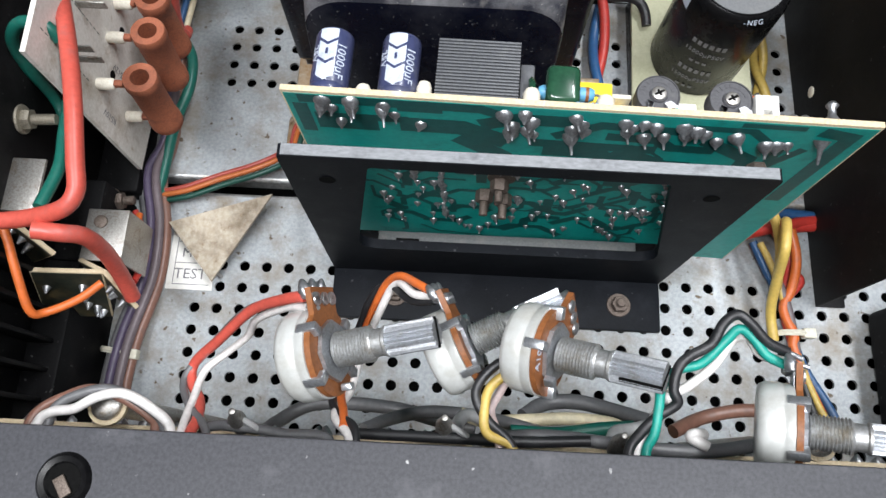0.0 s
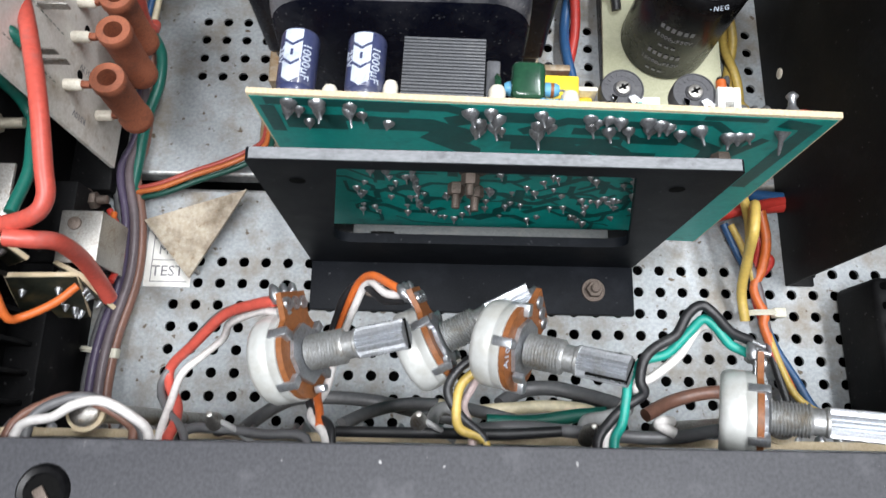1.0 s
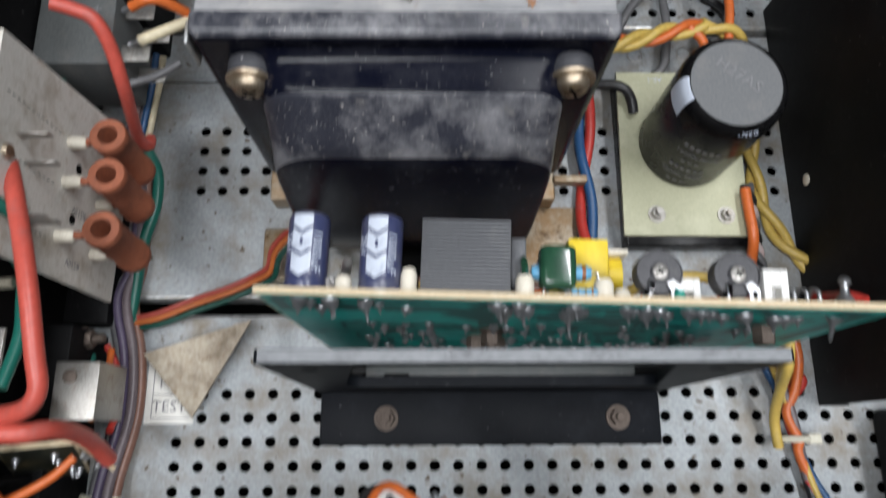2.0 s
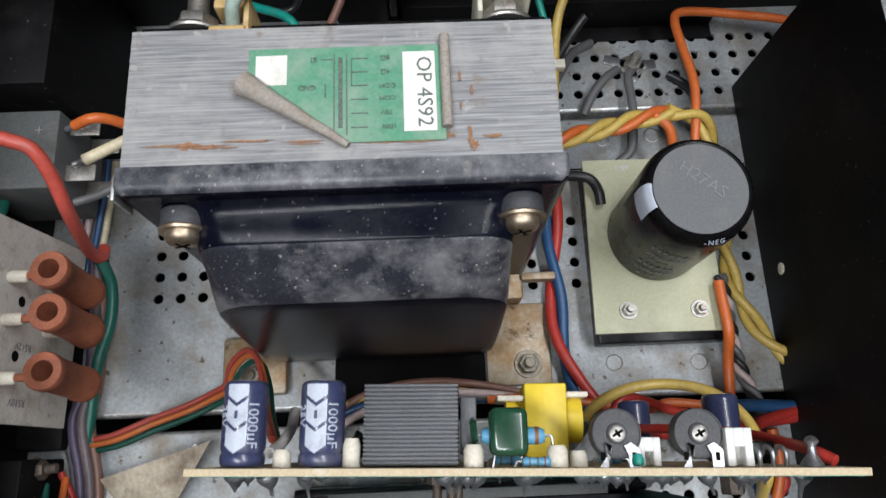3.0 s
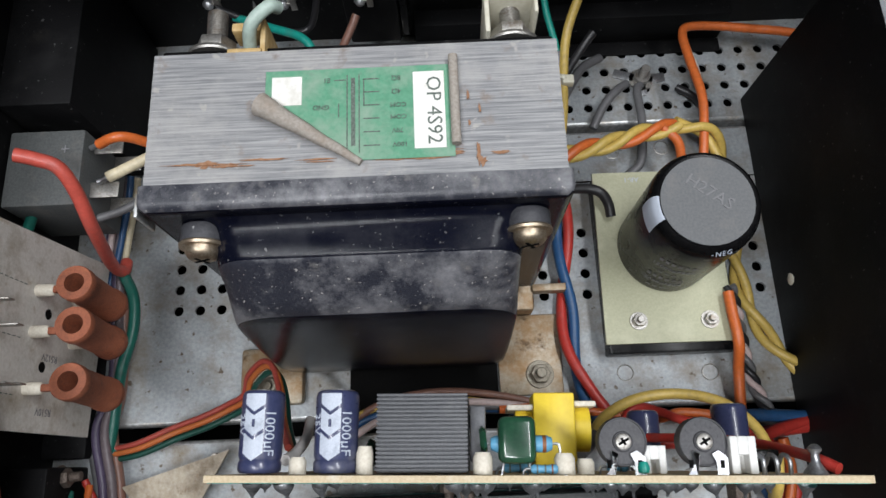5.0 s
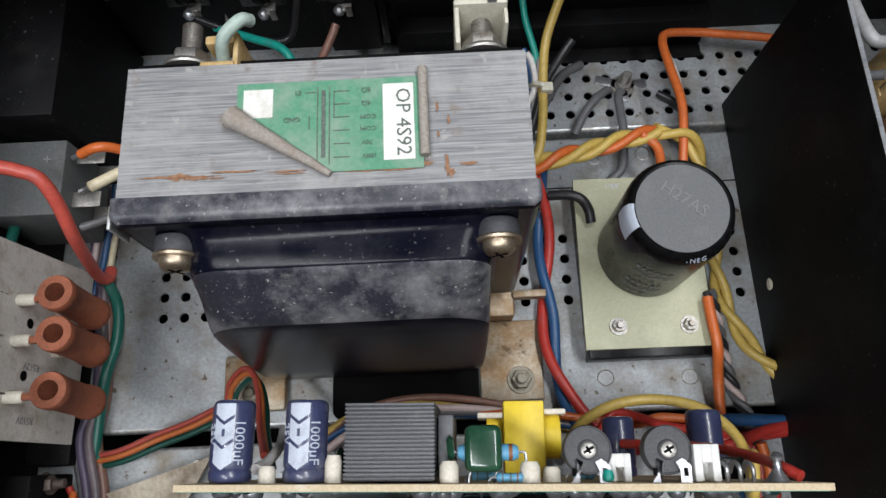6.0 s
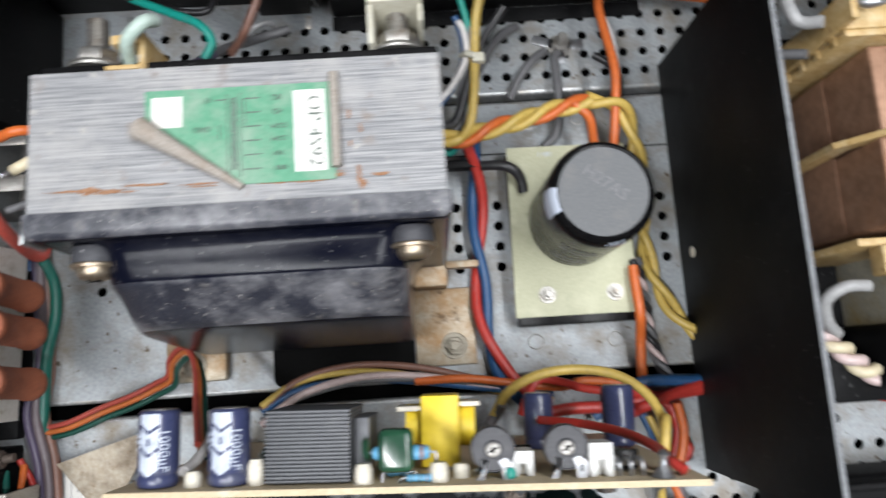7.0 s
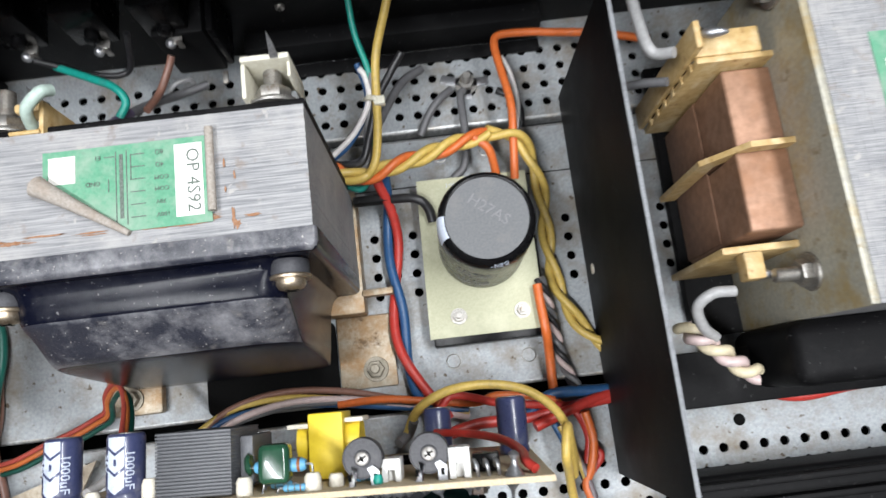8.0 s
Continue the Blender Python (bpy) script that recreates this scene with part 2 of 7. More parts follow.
def thing(name, label, category, m=None, group="", kind=""):
    ob = new(name)
    if m is not None:
        ob.matrix_world = m
    ob.empty_display_size = 0.01
    return tagged(ob, label, category, group, kind)


def share(name, data, m, parent, label=""):
    ob = new(name, data)
    ob.parent = parent
    ob.matrix_basis = m
    if label:
        ob["label"] = label
    return ob


def box(bm, lo, hi, bev=0.0, m=None, seg=2):
    lo, hi = Vector(lo), Vector(hi)
    g = bmesh.ops.create_cube(bm, size=1.0, matrix=Matrix.Translation((lo + hi) / 2) @ Matrix.Diagonal((*(hi - lo), 1)))
    vs = g["verts"]
    if bev:
        es = {e for v in vs for e in v.link_edges}
        r = bmesh.ops.bevel(bm, geom=list(es), offset=bev, segments=seg, profile=0.5, affect="EDGES")
        vs = list({v for f in r["faces"] for v in f.verts} | {v for v in vs if v.is_valid})
    if m is not None:
        bmesh.ops.transform(bm, matrix=m, verts=vs)
    return bm


def lathe(bm, profile, origin=(0, 0, 0), axis=(0, 0, 1), seg=24):
    """Turned shape: profile is (radius, height) pairs along axis."""
    q = Vector(axis).normalized().to_track_quat("Z", "Y").to_matrix().to_4x4()
    m = Matrix.Translation(origin) @ q
    rings = []
    for r, h in profile:
        if r <= 1e-6:
            rings.append([bm.verts.new(m @ Vector((0, 0, h)))])
        else:
            rings.append([bm.verts.new(m @ Vector((r * math.cos(2 * math.pi * k / seg), r * math.sin(2 * math.pi * k / seg), h))) for k in range(seg)])
    for a, b in zip(rings, rings[1:]):
        for k in range(seg):
            k2 = (k + 1) % seg
            if len(a) == 1 and len(b) == 1:
                continue
            if len(a) == 1:
                bm.faces.new((a[0], b[k], b[k2]))
            elif len(b) == 1:
                bm.faces.new((a[k], a[k2], b[0]))
            else:
                bm.faces.new((a[k], a[k2], b[k2], b[k]))
    return bm


def rod(bm, p0, p1, r, seg=16, cap=0.0):
    p0, p1 = Vector(p0), Vector(p1)
    L = (p1 - p0).length
    c = cap or r * 0.12
    return lathe(bm, [(0, 0), (r - c, 0), (r, c), (r, L - c), (r - c, L), (0, L)], p0, p1 - p0, seg)


def prism(bm, pts, d, m=None):
    """A flat outline in x, y raised along z by d."""
    a = [bm.verts.new((x, y, 0)) for x, y in pts]
    b = [bm.verts.new((x, y, d)) for x, y in pts]
    bm.faces.new(a[::-1]), bm.faces.new(b)
    n = len(pts)
    for k in range(n):
        bm.faces.new((a[k], a[(k + 1) % n], b[(k + 1) % n], b[k]))
    if m is not None:
        bmesh.ops.transform(bm, matrix=m, verts=a + b)
    return bm


def spline(pts, steps=8):
    p = [Vector(q) for q in pts]
    p = [2 * p[0] - p[1]] + p + [2 * p[-1] - p[-2]]
    out = []
    for i in range(1, len(p) - 2):
        for s in range(steps):
            t = s / steps
            out.append(0.5 * (2 * p[i] + (p[i + 1] - p[i - 1]) * t + (2 * p[i - 1] - 5 * p[i] + 4 * p[i + 1] - p[i + 2]) * t * t
                              + (3 * p[i] - p[i - 1] - 3 * p[i + 1] + p[i + 2]) * t ** 3))
    return out + [p[-2]]


def sweep(bm, path, r, seg=12, taper=None):
    """A round tube along a path, with rounded ends."""
    up = Vector((0.13, 0.21, 0.97))
    rings, n = [], len(path)
    for i, p in enumerate(path):
        d = (path[min(i + 1, n - 1)] - path[max(i - 1, 0)]).normalized()
        side = d.cross(up)
        if side.length < 1e-3:
            side = d.cross(Vector((1, 0, 0)))
        side.normalize()
        up = side.cross(d).normalized()
        rr = r if taper is None else r * taper(i / (n - 1))
        rings.append([bm.verts.new(p + rr * (math.cos(2 * math.pi * k / seg) * side + math.sin(2 * math.pi * k / seg) * up)) for k in range(seg)])
    for a, b in zip(rings, rings[1:]):
        for k in range(seg):
            bm.faces.new((a[k], a[(k + 1) % seg], b[(k + 1) % seg], b[k]))
    bm.faces.new(rings[0][::-1]), bm.faces.new(rings[-1])
    return bm


def wire(colour, r, pts, label, group="", bare=False):
    """One insulated wire as a thing of its own; bare: a tinned strand shows at its first end."""
    path = spline(pts)
    w = part("wire", sweep(bmesh.new(), path, r), WIRE[colour])
    tagged(w, label, "wire", group)
    if bare:
        d = (path[0] - path[1]).normalized()
        part("bare_end", sweep(bmesh.new(), [path[0], path[0] + d * 0.002, path[0] + d * 0.004], r * 0.55, 8), M_SOLDER, w, "tinned bare strand")
    return w


def twisted(colours, r, gap, pts, pitch, label, group, phase=0.0):
    """Insulated leads wound round one another along a common line."""
    line = spline(pts, 14)
    run, up, n = 0.0, Vector((0, 0, 1)), len(colours)
    paths = [[] for _ in colours]
    for i, p in enumerate(line):
        if i:
            run += (p - line[i - 1]).length
        d = (line[min(i + 1, len(line) - 1)] - line[max(i - 1, 0)]).normalized()
        side = d.cross(up).normalized()
        upv = side.cross(d)
        for k in range(n):
            a = phase + 2 * math.pi * (run / pitch + k / n)
            paths[k].append(p + gap * (math.cos(a) * side + math.sin(a) * upv))
    for c, path in zip(colours, paths):
        tagged(part("wire", sweep(bmesh.new(), path, r), WIRE[c]), label, "wire", group)


def letters(text, size, material, m, parent, name="printed_text", wrap=0.0, raise_by=0.00012, label=""):
    """Built-in font as a thin raised print; wrap: radius of the cylinder (axis x) that it lies on."""
    cu = bpy.data.curves.new(name, "FONT")
    cu.body, cu.size, cu.align_x, cu.align_y, cu.extrude, cu.resolution_u = text, size, "CENTER", "CENTER", raise_by / 2, 2
    tmp = bpy.data.objects.new("tmp", cu)
    scene.collection.objects.link(tmp)
    me = bpy.data.meshes.new_from_object(tmp.evaluated_get(bpy.context.evaluated_depsgraph_get()))
    bpy.data.objects.remove(tmp)
    me.name = name
    if wrap:
        for v in me.vertices:
            a, rr = v.co.y / wrap, wrap + v.co.z
            v.co = (v.co.x, rr * math.sin(a), rr * math.cos(a) - wrap)
    me.materials.clear()
    me.materials.append(material)
    ob = new(name, me)
    ob.parent = parent
    ob.matrix_basis = m
    if label:
        ob["label"] = label
    return ob


def hexnut(bm, p, axis, r, h):
    return lathe(bm, [(0, 0), (r * 0.92, 0), (r, h * 0.15), (r, h * 0.85), (r * 0.92, h), (0, h)], p, axis, 6)


def bolt(p, axis, r, label, nut=True, stud=0.004, metal=None, washer=True, group="bolts", name="bolt"):
    """A nut or screw head with washer and a threaded end."""
    a = Vector(axis).normalized()
    p = Vector(p)
    b = thing(name, label, "bolt", group=group)
    h = 0
    if washer:
        part("washer", lathe(bmesh.new(), [(0, 0), (r * 1.35, 0), (r * 1.4, r * 0.1), (r * 1.35, r * 0.25), (0, r * 0.25)], p, a, 24), metal or M_STEEL, b)
        h = r * 0.25
    if nut:
        part("nut", hexnut(bmesh.new(), p + a * h, a, r, r * 0.8), metal or M_STEEL, b)
        rr, st, prof, k = r * 0.52, h + r * 0.8, [], 0
        n = max(3, int(stud / 0.0006))
        prof = [(0, 0)] + [(rr * (1.0 if i % 2 else 0.86), stud * i / (2 * n)) for i in range(2 * n + 1)] + [(0, stud)]
        part("threaded_end", lathe(bmesh.new(), prof, p + a * st, a, 14), metal or M_STEEL, b)
    else:
        bm = lathe(bmesh.new(), [(0, 0), (r, 0), (r, r * 0.35), (r * 0.8, r * 0.62), (r * 0.45, r * 0.72), (0, r * 0.74)], p + a * h, a, 24)
        part("head", bm, metal or M_STEEL, b)
        q = a.to_track_quat("Z", "Y").to_matrix().to_4x4()
        bm = bmesh.new()
        for ang in (0.5, 0.5 + math.pi / 2):
            box(bm, (-r * 0.55, -r * 0.09, 0), (r * 0.55, r * 0.09, r * 0.03), m=Matrix.Translation(p + a * (h + r * 0.735)) @ q @ Matrix.Rotation(ang, 4, "Z"))
        part("recess", bm, M_DARK, b)
    return b


# ---- structure ----
PITCH = 0.009
HX, HY = -0.081, 0.160


def perforated(name, x0, x1, y0, y1, holes, label, r=0.0021, thick=0.0012):
    """Sheet metal with round punched holes on the pitch grid."""
    verts, faces, seen = [], [], {}

    def v(x, y, z=0.0):
        k = (round(x, 6), round(y, 6), round(z, 6))
        if k not in seen:
            seen[k] = len(verts)
            verts.append((x, y, z))
        return seen[k]

    holes = {(round(x, 5), round(y, 5)) for x, y in holes if x0 + PITCH / 2 < x < x1 - PITCH / 2 and y0 + PITCH / 2 <= y <= y1 - PITCH / 2}
    ys = sorted({y for x, y in holes})
    h = PITCH / 2
    xs = sorted({x for x, y in holes})
    xcuts = sorted({x0, x1} | {round(x + s * h, 5) for x in xs for s in (-1, 1)})
    ycuts = sorted({y0, y1} | {round(y + s * h, 5) for y in ys for s in (-1, 1)})
    for ya, yb in zip(ycuts, ycuts[1:]):
        for xa, xb in zip(xcuts, xcuts[1:]):
            c = (round((xa + xb) / 2, 5), round((ya + yb) / 2, 5))
            near = [q for q in holes if abs(q[0] - c[0]) < 0.0006 and abs(q[1] - c[1]) < 0.0006]
            if not near or xb - xa < PITCH * 0.9:
                if xb - xa > 1e-6 and yb - ya > 1e-6:
                    faces.append((v(xa, ya), v(xb, ya), v(xb, yb), v(xa, yb)))
                continue
            cx, cy = near[0]
            N = 16
            ring = [v(cx + r * math.cos(2 * math.pi * k / N), cy + r * math.sin(2 * math.pi * k / N)) for k in range(N)]
            low = [v(cx + r * math.cos(2 * math.pi * k / N), cy + r * math.sin(2 * math.pi * k / N), -thick) for k in range(N)]
            cor = [v(xb, yb), v(xa, yb), v(xa, ya), v(xb, ya)]
            for k in range(N):
                k2 = (k + 1) % N
                faces.append((ring[k], low[k], low[k2], ring[k2]))
            for q in range(4):
                mid = [0, 4, 8, 12][q]
                ks = [(mid + j) % N for j in range(5)]
                for j in range(4):
                    faces.append((ring[ks[j + 1]], ring[ks[j]], cor[q]))
                nxt = cor[(q + 1) % 4]
                faces.append((ring[ks[4]], cor[q], nxt))
    me = bpy.data.meshes.new(name)
    me.from_pydata(verts, [], faces)
    me.materials.append(M_FLOOR)
    ob = new(name, me)
    return tagged(ob, label, "floor plate", kind="structure")


front_holes = [(HX + PITCH * i, HY + PITCH * j) for i in range(-2, 44) for j in range(-7, 1) if not (i == -2 and j > -2)]
perforated("floor", -0.150, 0.33, 0.060, 0.190, front_holes, "pale grey perforated steel chassis plate with rust spots")
mid_holes = [(-0.098 + PITCH * i, 0.244 + PITCH * j) for i in range(0, 45) for j in range(4) if not 4 <= i <= 15]
perforated("floor", -0.150, 0.33, 0.199, 0.294, mid_holes, "pale grey chassis plate with punched vent holes")
perforated("floor", -0.150, 0.33, 0.2946, 0.317, [], "pale grey chassis plate joint strip")
rear_holes = [(-0.098 + PITCH * i, 0.330 + PITCH * j) for i in range(0, 45) for j in range(4)]
perforated("floor", -0.150, 0.33, 0.323, 0.372, rear_holes, "pale grey perforated plate by the rear panel")

bm = bmesh.new()
for x0, x1, y, s in ((-0.150, 0.33, 0.199, -1), (-0.150, 0.33, 0.323, -1), (-0.15, 0.33, 0.190, 1), (-0.15, 0.33, 0.317, 1)):
    prof = [(0, 0)] + [(s * 0.0015 * math.sin(a), -0.0015 * (1 - math.cos(a))) for a in (0.4, 0.8, 1.2, 1.57)] + [(s * 0.0015, -0.008)]
    for (a, za), (b, zb) in zip(prof, prof[1:]):
        bm.faces.new([bm.verts.new(q) for q in ((x0, y + a, za), (x1, y + a, za), (x1, y + b, zb), (x0, y + b, zb))])
bmesh.ops.remove_doubles(bm, verts=bm.verts, dist=1e-6)
tagged(part("trim", bm, M_ZINC), "folded plate lips of bare zinc", "trim", kind="structure")
tagged(part("chassis_underside", box(bmesh.new(), (-0.155, 0.02, -0.034), (0.34, 0.385, -0.03)), M_DARK), "dark underside cover below the vent holes", "base", kind="structure")
bm = box(bmesh.new(), (-0.155, 0.372, -0.03), (0.34, 0.3745, 0.1300), 0.0004)
# top lip stays out of view; added to cast shade on the rear plate
box(bm, (-0.155, 0.3310, 0.1272), (0.34, 0.3718, 0.1298), 0.0005)
tagged(part("wall_rear", bm, M_BLACK), "black painted steel rear panel with an unseen top lip added for shade", "panel", kind="structure")
tagged(part("wall_left", box(bmesh.new(), (-0.157, 0.02, -0.03), (-0.150, 0.372, 0.12), 0.0005), M_BLACK), "black side panel", "panel", kind="structure")
tagged(part("wall_right", box(bmesh.new(), (0.33, 0.02, -0.03), (0.3325, 0.372, 0.118), 0.0005), M_BLACK), "black side panel", "panel", kind="structure")
# front panel: folded top rail and its face
bm = box(bmesh.new(), (-0.155, 0.020, 0.1270), (0.34, 0.0905, 0.1300), 0.0006)
box(bm, (-0.155, 0.0200, -0.03), (0.34, 0.0225, 0.1265), 0.0004)
tagged(part("wall_front", bm, M_RAIL), "dark grey painted front panel with folded top rail", "panel", kind="structure")
# knockouts pressed into the rear plate
ko = [(0.085, 0.211), (0.119, 0.210), (0.112, 0.309), (0.090, 0.308)]
bm = bmesh.new()
for x, y in ko:
    lathe(bm, [(0.0034, 0.0001), (0.0034, 0.0005), (0.0031, 0.0006), (0.0029, 0.0001)], (x, y, 0), (0, 0, 1), 28)
tagged(part("trim", bm, M_STEEL), "round pressed knockout rings in the plate", "trim", kind="structure")

# ---- divider plate ----
div = thing("divider_plate", "tall black painted steel divider standing on the chassis", "divider")
bm = box(bmesh.new(), (0.1505, 0.1545, 0.0005), (0.1520, 0.331, 0.1010), 0.0004)
part("plate", bm, M_BLACK, div)
part("foot_flange", box(bmesh.new(), (0.1522, 0.1545, 0.0005), (0.162, 0.331, 0.0018), 0.0003), M_BLACK, div)
part("worn_edge", box(bmesh.new(), (0.15055, 0.156, 0.1011), (0.15195, 0.330, 0.1013)), M_SINKEDGE, div, "bare worn top edge")
bm = lathe(bmesh.new(), [(0, 0), (0.0022, 0), (0.0024, 0.0004), (0.0018, 0.0007), (0, 0.0007)], (0.1504, 0.243, 0.016), (-1, 0, 0), 20)
part("rivet", bm, M_BEAD, div, "pale rivet head")

# ---- transformer with the green label ----
TX0, TX1, TY0, TY1, TZ = -0.0625, 0.0475, 0.2475, 0.2885, 0.1195
tr = thing("transformer", "large steel-cored transformer with blue-black end bell and curling green label", "transformer", pose(0, 0, 0))
core = part("core", box(bmesh.new(), (TX0 + 0.0006, TY0, 0.0125), (TX1 - 0.0006, TY1, TZ - 0.0006)), M_LAM, tr, "grey laminated steel core with dust and rust")
nl = 46
lam = None
for k in range(nl):
    d = 0.00018 * noise.noise((k * 3.7, 1, 2))
    m = Matrix.Translation((d, TY0 + (TY1 - TY0) * k / nl, d * 0.4))
    if lam is None:
        lam = part("lamination", box(bmesh.new(), (TX0, 0, 0.012), (TX1, (TY1 - TY0) / nl * 0.985, TZ)), M_LAM, core)
        lam.matrix_basis = m
        lam = lam.data
    else:
        share("lamination", lam, m, core)


def rounded_outline(x0, y0, x1, y1, r):
    """Rectangle with round corners as x, y points."""
    return [(cx + r * math.cos(radians(a0 + 18 * j)), cy + r * math.sin(radians(a0 + 18 * j))) for cx, cy, a0 in ((x1 - r, y1 - r, 0), (x0 + r, y1 - r, 90), (x0 + r, y0 + r, 180), (x1 - r, y0 + r, 270)) for j in range(6)]


def section(bm, y, x0, x1, z0, z1, r_top, r_low, n=8):
    """One ring of the pressed cover: a rectangle in x, z with its own radii above and below."""
    ring = []
    for cx, cz, a0, r in ((x1 - r_top, z1 - r_top, 0, r_top), (x0 + r_top, z1 - r_top, 90, r_top), (x0 + r_low, z0 + r_low, 180, r_low), (x1 - r_low, z0 + r_low, 270, r_low)):
        for j in range(n):
            a = radians(a0 + 90 * j / (n - 1))
            ring.append(bm.verts.new((cx + r * math.cos(a), y, cz + r * math.sin(a))))
    return ring


def skin(bm, rings, close=True):
    for a, b in zip(rings, rings[1:]):
        for k in range(len(a)):
            bm.faces.new((a[k], a[(k + 1) % len(a)], b[(k + 1) % len(a)], b[k]))
    if close:
        bm.faces.new(rings[-1])


BELL_Y = 0.2425


def bell():
    """Pressed end bell: rim turned back over the core, flat flange and a bulged cover with soft corners."""
    bm = bmesh.new()
    x0, x1, z0, z1 = TX0 - 0.0012, TX1 + 0.0012, 0.022, TZ + 0.0012
    rim = [(BELL_Y + 0.0072, 0.0009, 0.0012), (BELL_Y + 0.0072, 0.0, 0.0012), (BELL_Y + 0.0026, 0.0, 0.0014), (BELL_Y + 0.0012, 0.0004, 0.0016), (BELL_Y + 0.0003, 0.0014, 0.0018), (BELL_Y, 0.0028, 0.0020), (BELL_Y + 0.0004, 0.0050, 0.0020), (BELL_Y + 0.0004, 0.0054, 0.0020)]
    skin(bm, [section(bm, y, x0 + i, x1 - i, z0 + i, z1 - i, r, r) for y, i, r in rim])
    # outward reach, sides, foot, top, upper and lower corner radii of each section
    steps = ((-0.0006, -0.0515, 0.0395, 0.0120, 0.1142, 0.0060, 0.012), (0.0002, -0.0505, 0.0386, 0.0120, 0.1128, 0.0070, 0.012), (0.0012, -0.0495, 0.0376, 0.0120, 0.1119, 0.0080, 0.013), (0.0030, -0.0486, 0.0366, 0.0120, 0.1115, 0.0085, 0.013),
             (0.0060, -0.0480, 0.0360, 0.0120, 0.1113, 0.0090, 0.014), (0.0098, -0.0476, 0.0356, 0.0120, 0.1111, 0.0095, 0.014), (0.0108, -0.0475, 0.0355, 0.0120, 0.1107, 0.0100, 0.014), (0.0119, -0.0474, 0.0354, 0.0120, 0.1097, 0.0105, 0.014), (0.0132, -0.0473, 0.0353, 0.0120, 0.1080, 0.0115, 0.015), (0.0160, -0.0473, 0.0352, 0.0122, 0.1045, 0.0125, 0.015),
             (0.0195, -0.0474, 0.0351, 0.0125, 0.1005, 0.0135, 0.016), (0.0215, -0.0475, 0.0351, 0.0130, 0.0978, 0.0140, 0.016), (0.0229, -0.0477, 0.0350, 0.0135, 0.0945, 0.0145, 0.017), (0.0238, -0.0478, 0.0350, 0.0140, 0.0895, 0.0150, 0.017),
             (0.0252, -0.0480, 0.0350, 0.0145, 0.0740, 0.0150, 0.017), (0.0268, -0.0479, 0.0348, 0.0155, 0.0540, 0.0140, 0.016), (0.0280, -0.0472, 0.0342, 0.0170, 0.0400, 0.0110, 0.011), (0.0287, -0.0450, 0.0325, 0.0190, 0.0340, 0.0070, 0.007))
    skin(bm, [section(bm, BELL_Y - st[0], *st[1:]) for st in steps])
    bm.normal_update()
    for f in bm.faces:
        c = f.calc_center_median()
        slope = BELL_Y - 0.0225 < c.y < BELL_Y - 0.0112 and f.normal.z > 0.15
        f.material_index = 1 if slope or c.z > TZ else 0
    return bm


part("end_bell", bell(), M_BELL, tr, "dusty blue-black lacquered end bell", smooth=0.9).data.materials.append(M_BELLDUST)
# open rear side: paper wrapped coil and bobbin
bm = box(bmesh.new(), (TX0 + 0.02, TY1 + 0.0044, 0.03), (TX1 - 0.02, TY1 + 0.016, TZ - 0.034), 0.004)
part("coil", bm, M_PAPER, tr, "brown paper wrapped winding")
part("rear_flange", box(bmesh.new(), (TX0, TY1 + 0.0004, 0.022), (TX1, TY1 + 0.0042, TZ - 0.0045), 0.0008), M_BLACK, tr, "black rear clamp plate")
for x, s in ((-0.0385, 1),):
    bm = bmesh.new()
    box(bm, (x - 0.0048, TY1 + 0.0008, TZ - 0.026), (x + 0.0048, TY1 + 0.0022, TZ - 0.0012), 0.0005)
    box(bm, (x + s * 0.0048 - 0.0008, TY1 + 0.0008, TZ - 0.026), (x + s * 0.0048 + 0.0008, TY1 + 0.0120, TZ - 0.0022), 0.0005)
    box(bm, (x - 0.0048, TY1 + 0.0095, TZ - 0.012), (x + 0.0048, TY1 + 0.0125, TZ - 0.0040), 0.0008)
    part("bobbin_tab", bm, M_NYLON, tr, "yellowed nylon bobbin tab")
    part("terminal", prism(bmesh.new(), [(-0.0014, 0), (0.0014, 0), (0.0012, 0.005), (0.0, 0.009), (-0.0006, 0.006)], 0.0005, Matrix.Translation((x + 0.003, TY1 + 0.0115, TZ - 0.006)) @ Matrix.Rotation(1.2, 4, "X")), M_SOLDER, tr, "tinned solder terminal")
bm = box(bmesh.new(), (0.0285, TY1 + 0.0165, TZ - 0.026), (0.0440, TY1 + 0.0185, TZ - 0.0012), 0.0006)
box(bm, (0.0285, TY1 + 0.0046, TZ - 0.026), (0.0300, TY1 + 0.0163, TZ - 0.0020), 0.0005)
box(bm, (0.0428, TY1 + 0.0110, TZ - 0.026), (0.0440, TY1 + 0.0163, TZ - 0.0030), 0.0005)
part("bobbin_tab", bm, M_TIE, tr, "cream nylon bobbin tab round the stud")
part("terminal", prism(bmesh.new(), [(-0.0014, 0), (0.0014, 0), (0.0010, 0.006), (0.0, 0.011), (-0.0006, 0.007)], 0.0005, Matrix.Translation((0.0395, TY1 + 0.0170, TZ - 0.002)) @ Matrix.Rotation(1.2, 4, "X")), M_SOLDER, tr, "tinned solder terminal")
part("base_foot", box(bmesh.new(), (-0.0690, 0.2035, 0.0002), (-0.0440, 0.226, 0.0060), 0.0015), M_RUSTY, tr, "stained zinc mounting foot")
part("base_foot", box(bmesh.new(), (0.0340, 0.2035, 0.0002), (0.0595, 0.236, 0.0022), 0.0008), M_RUSTY, tr, "stained zinc mounting foot")
part("base_bracket", box(bmesh.new(), (-0.066, 0.236, 0.0002), (0.0490, 0.292, 0.012), 0.001), M_RUSTY, tr, "zinc cradle under the core")
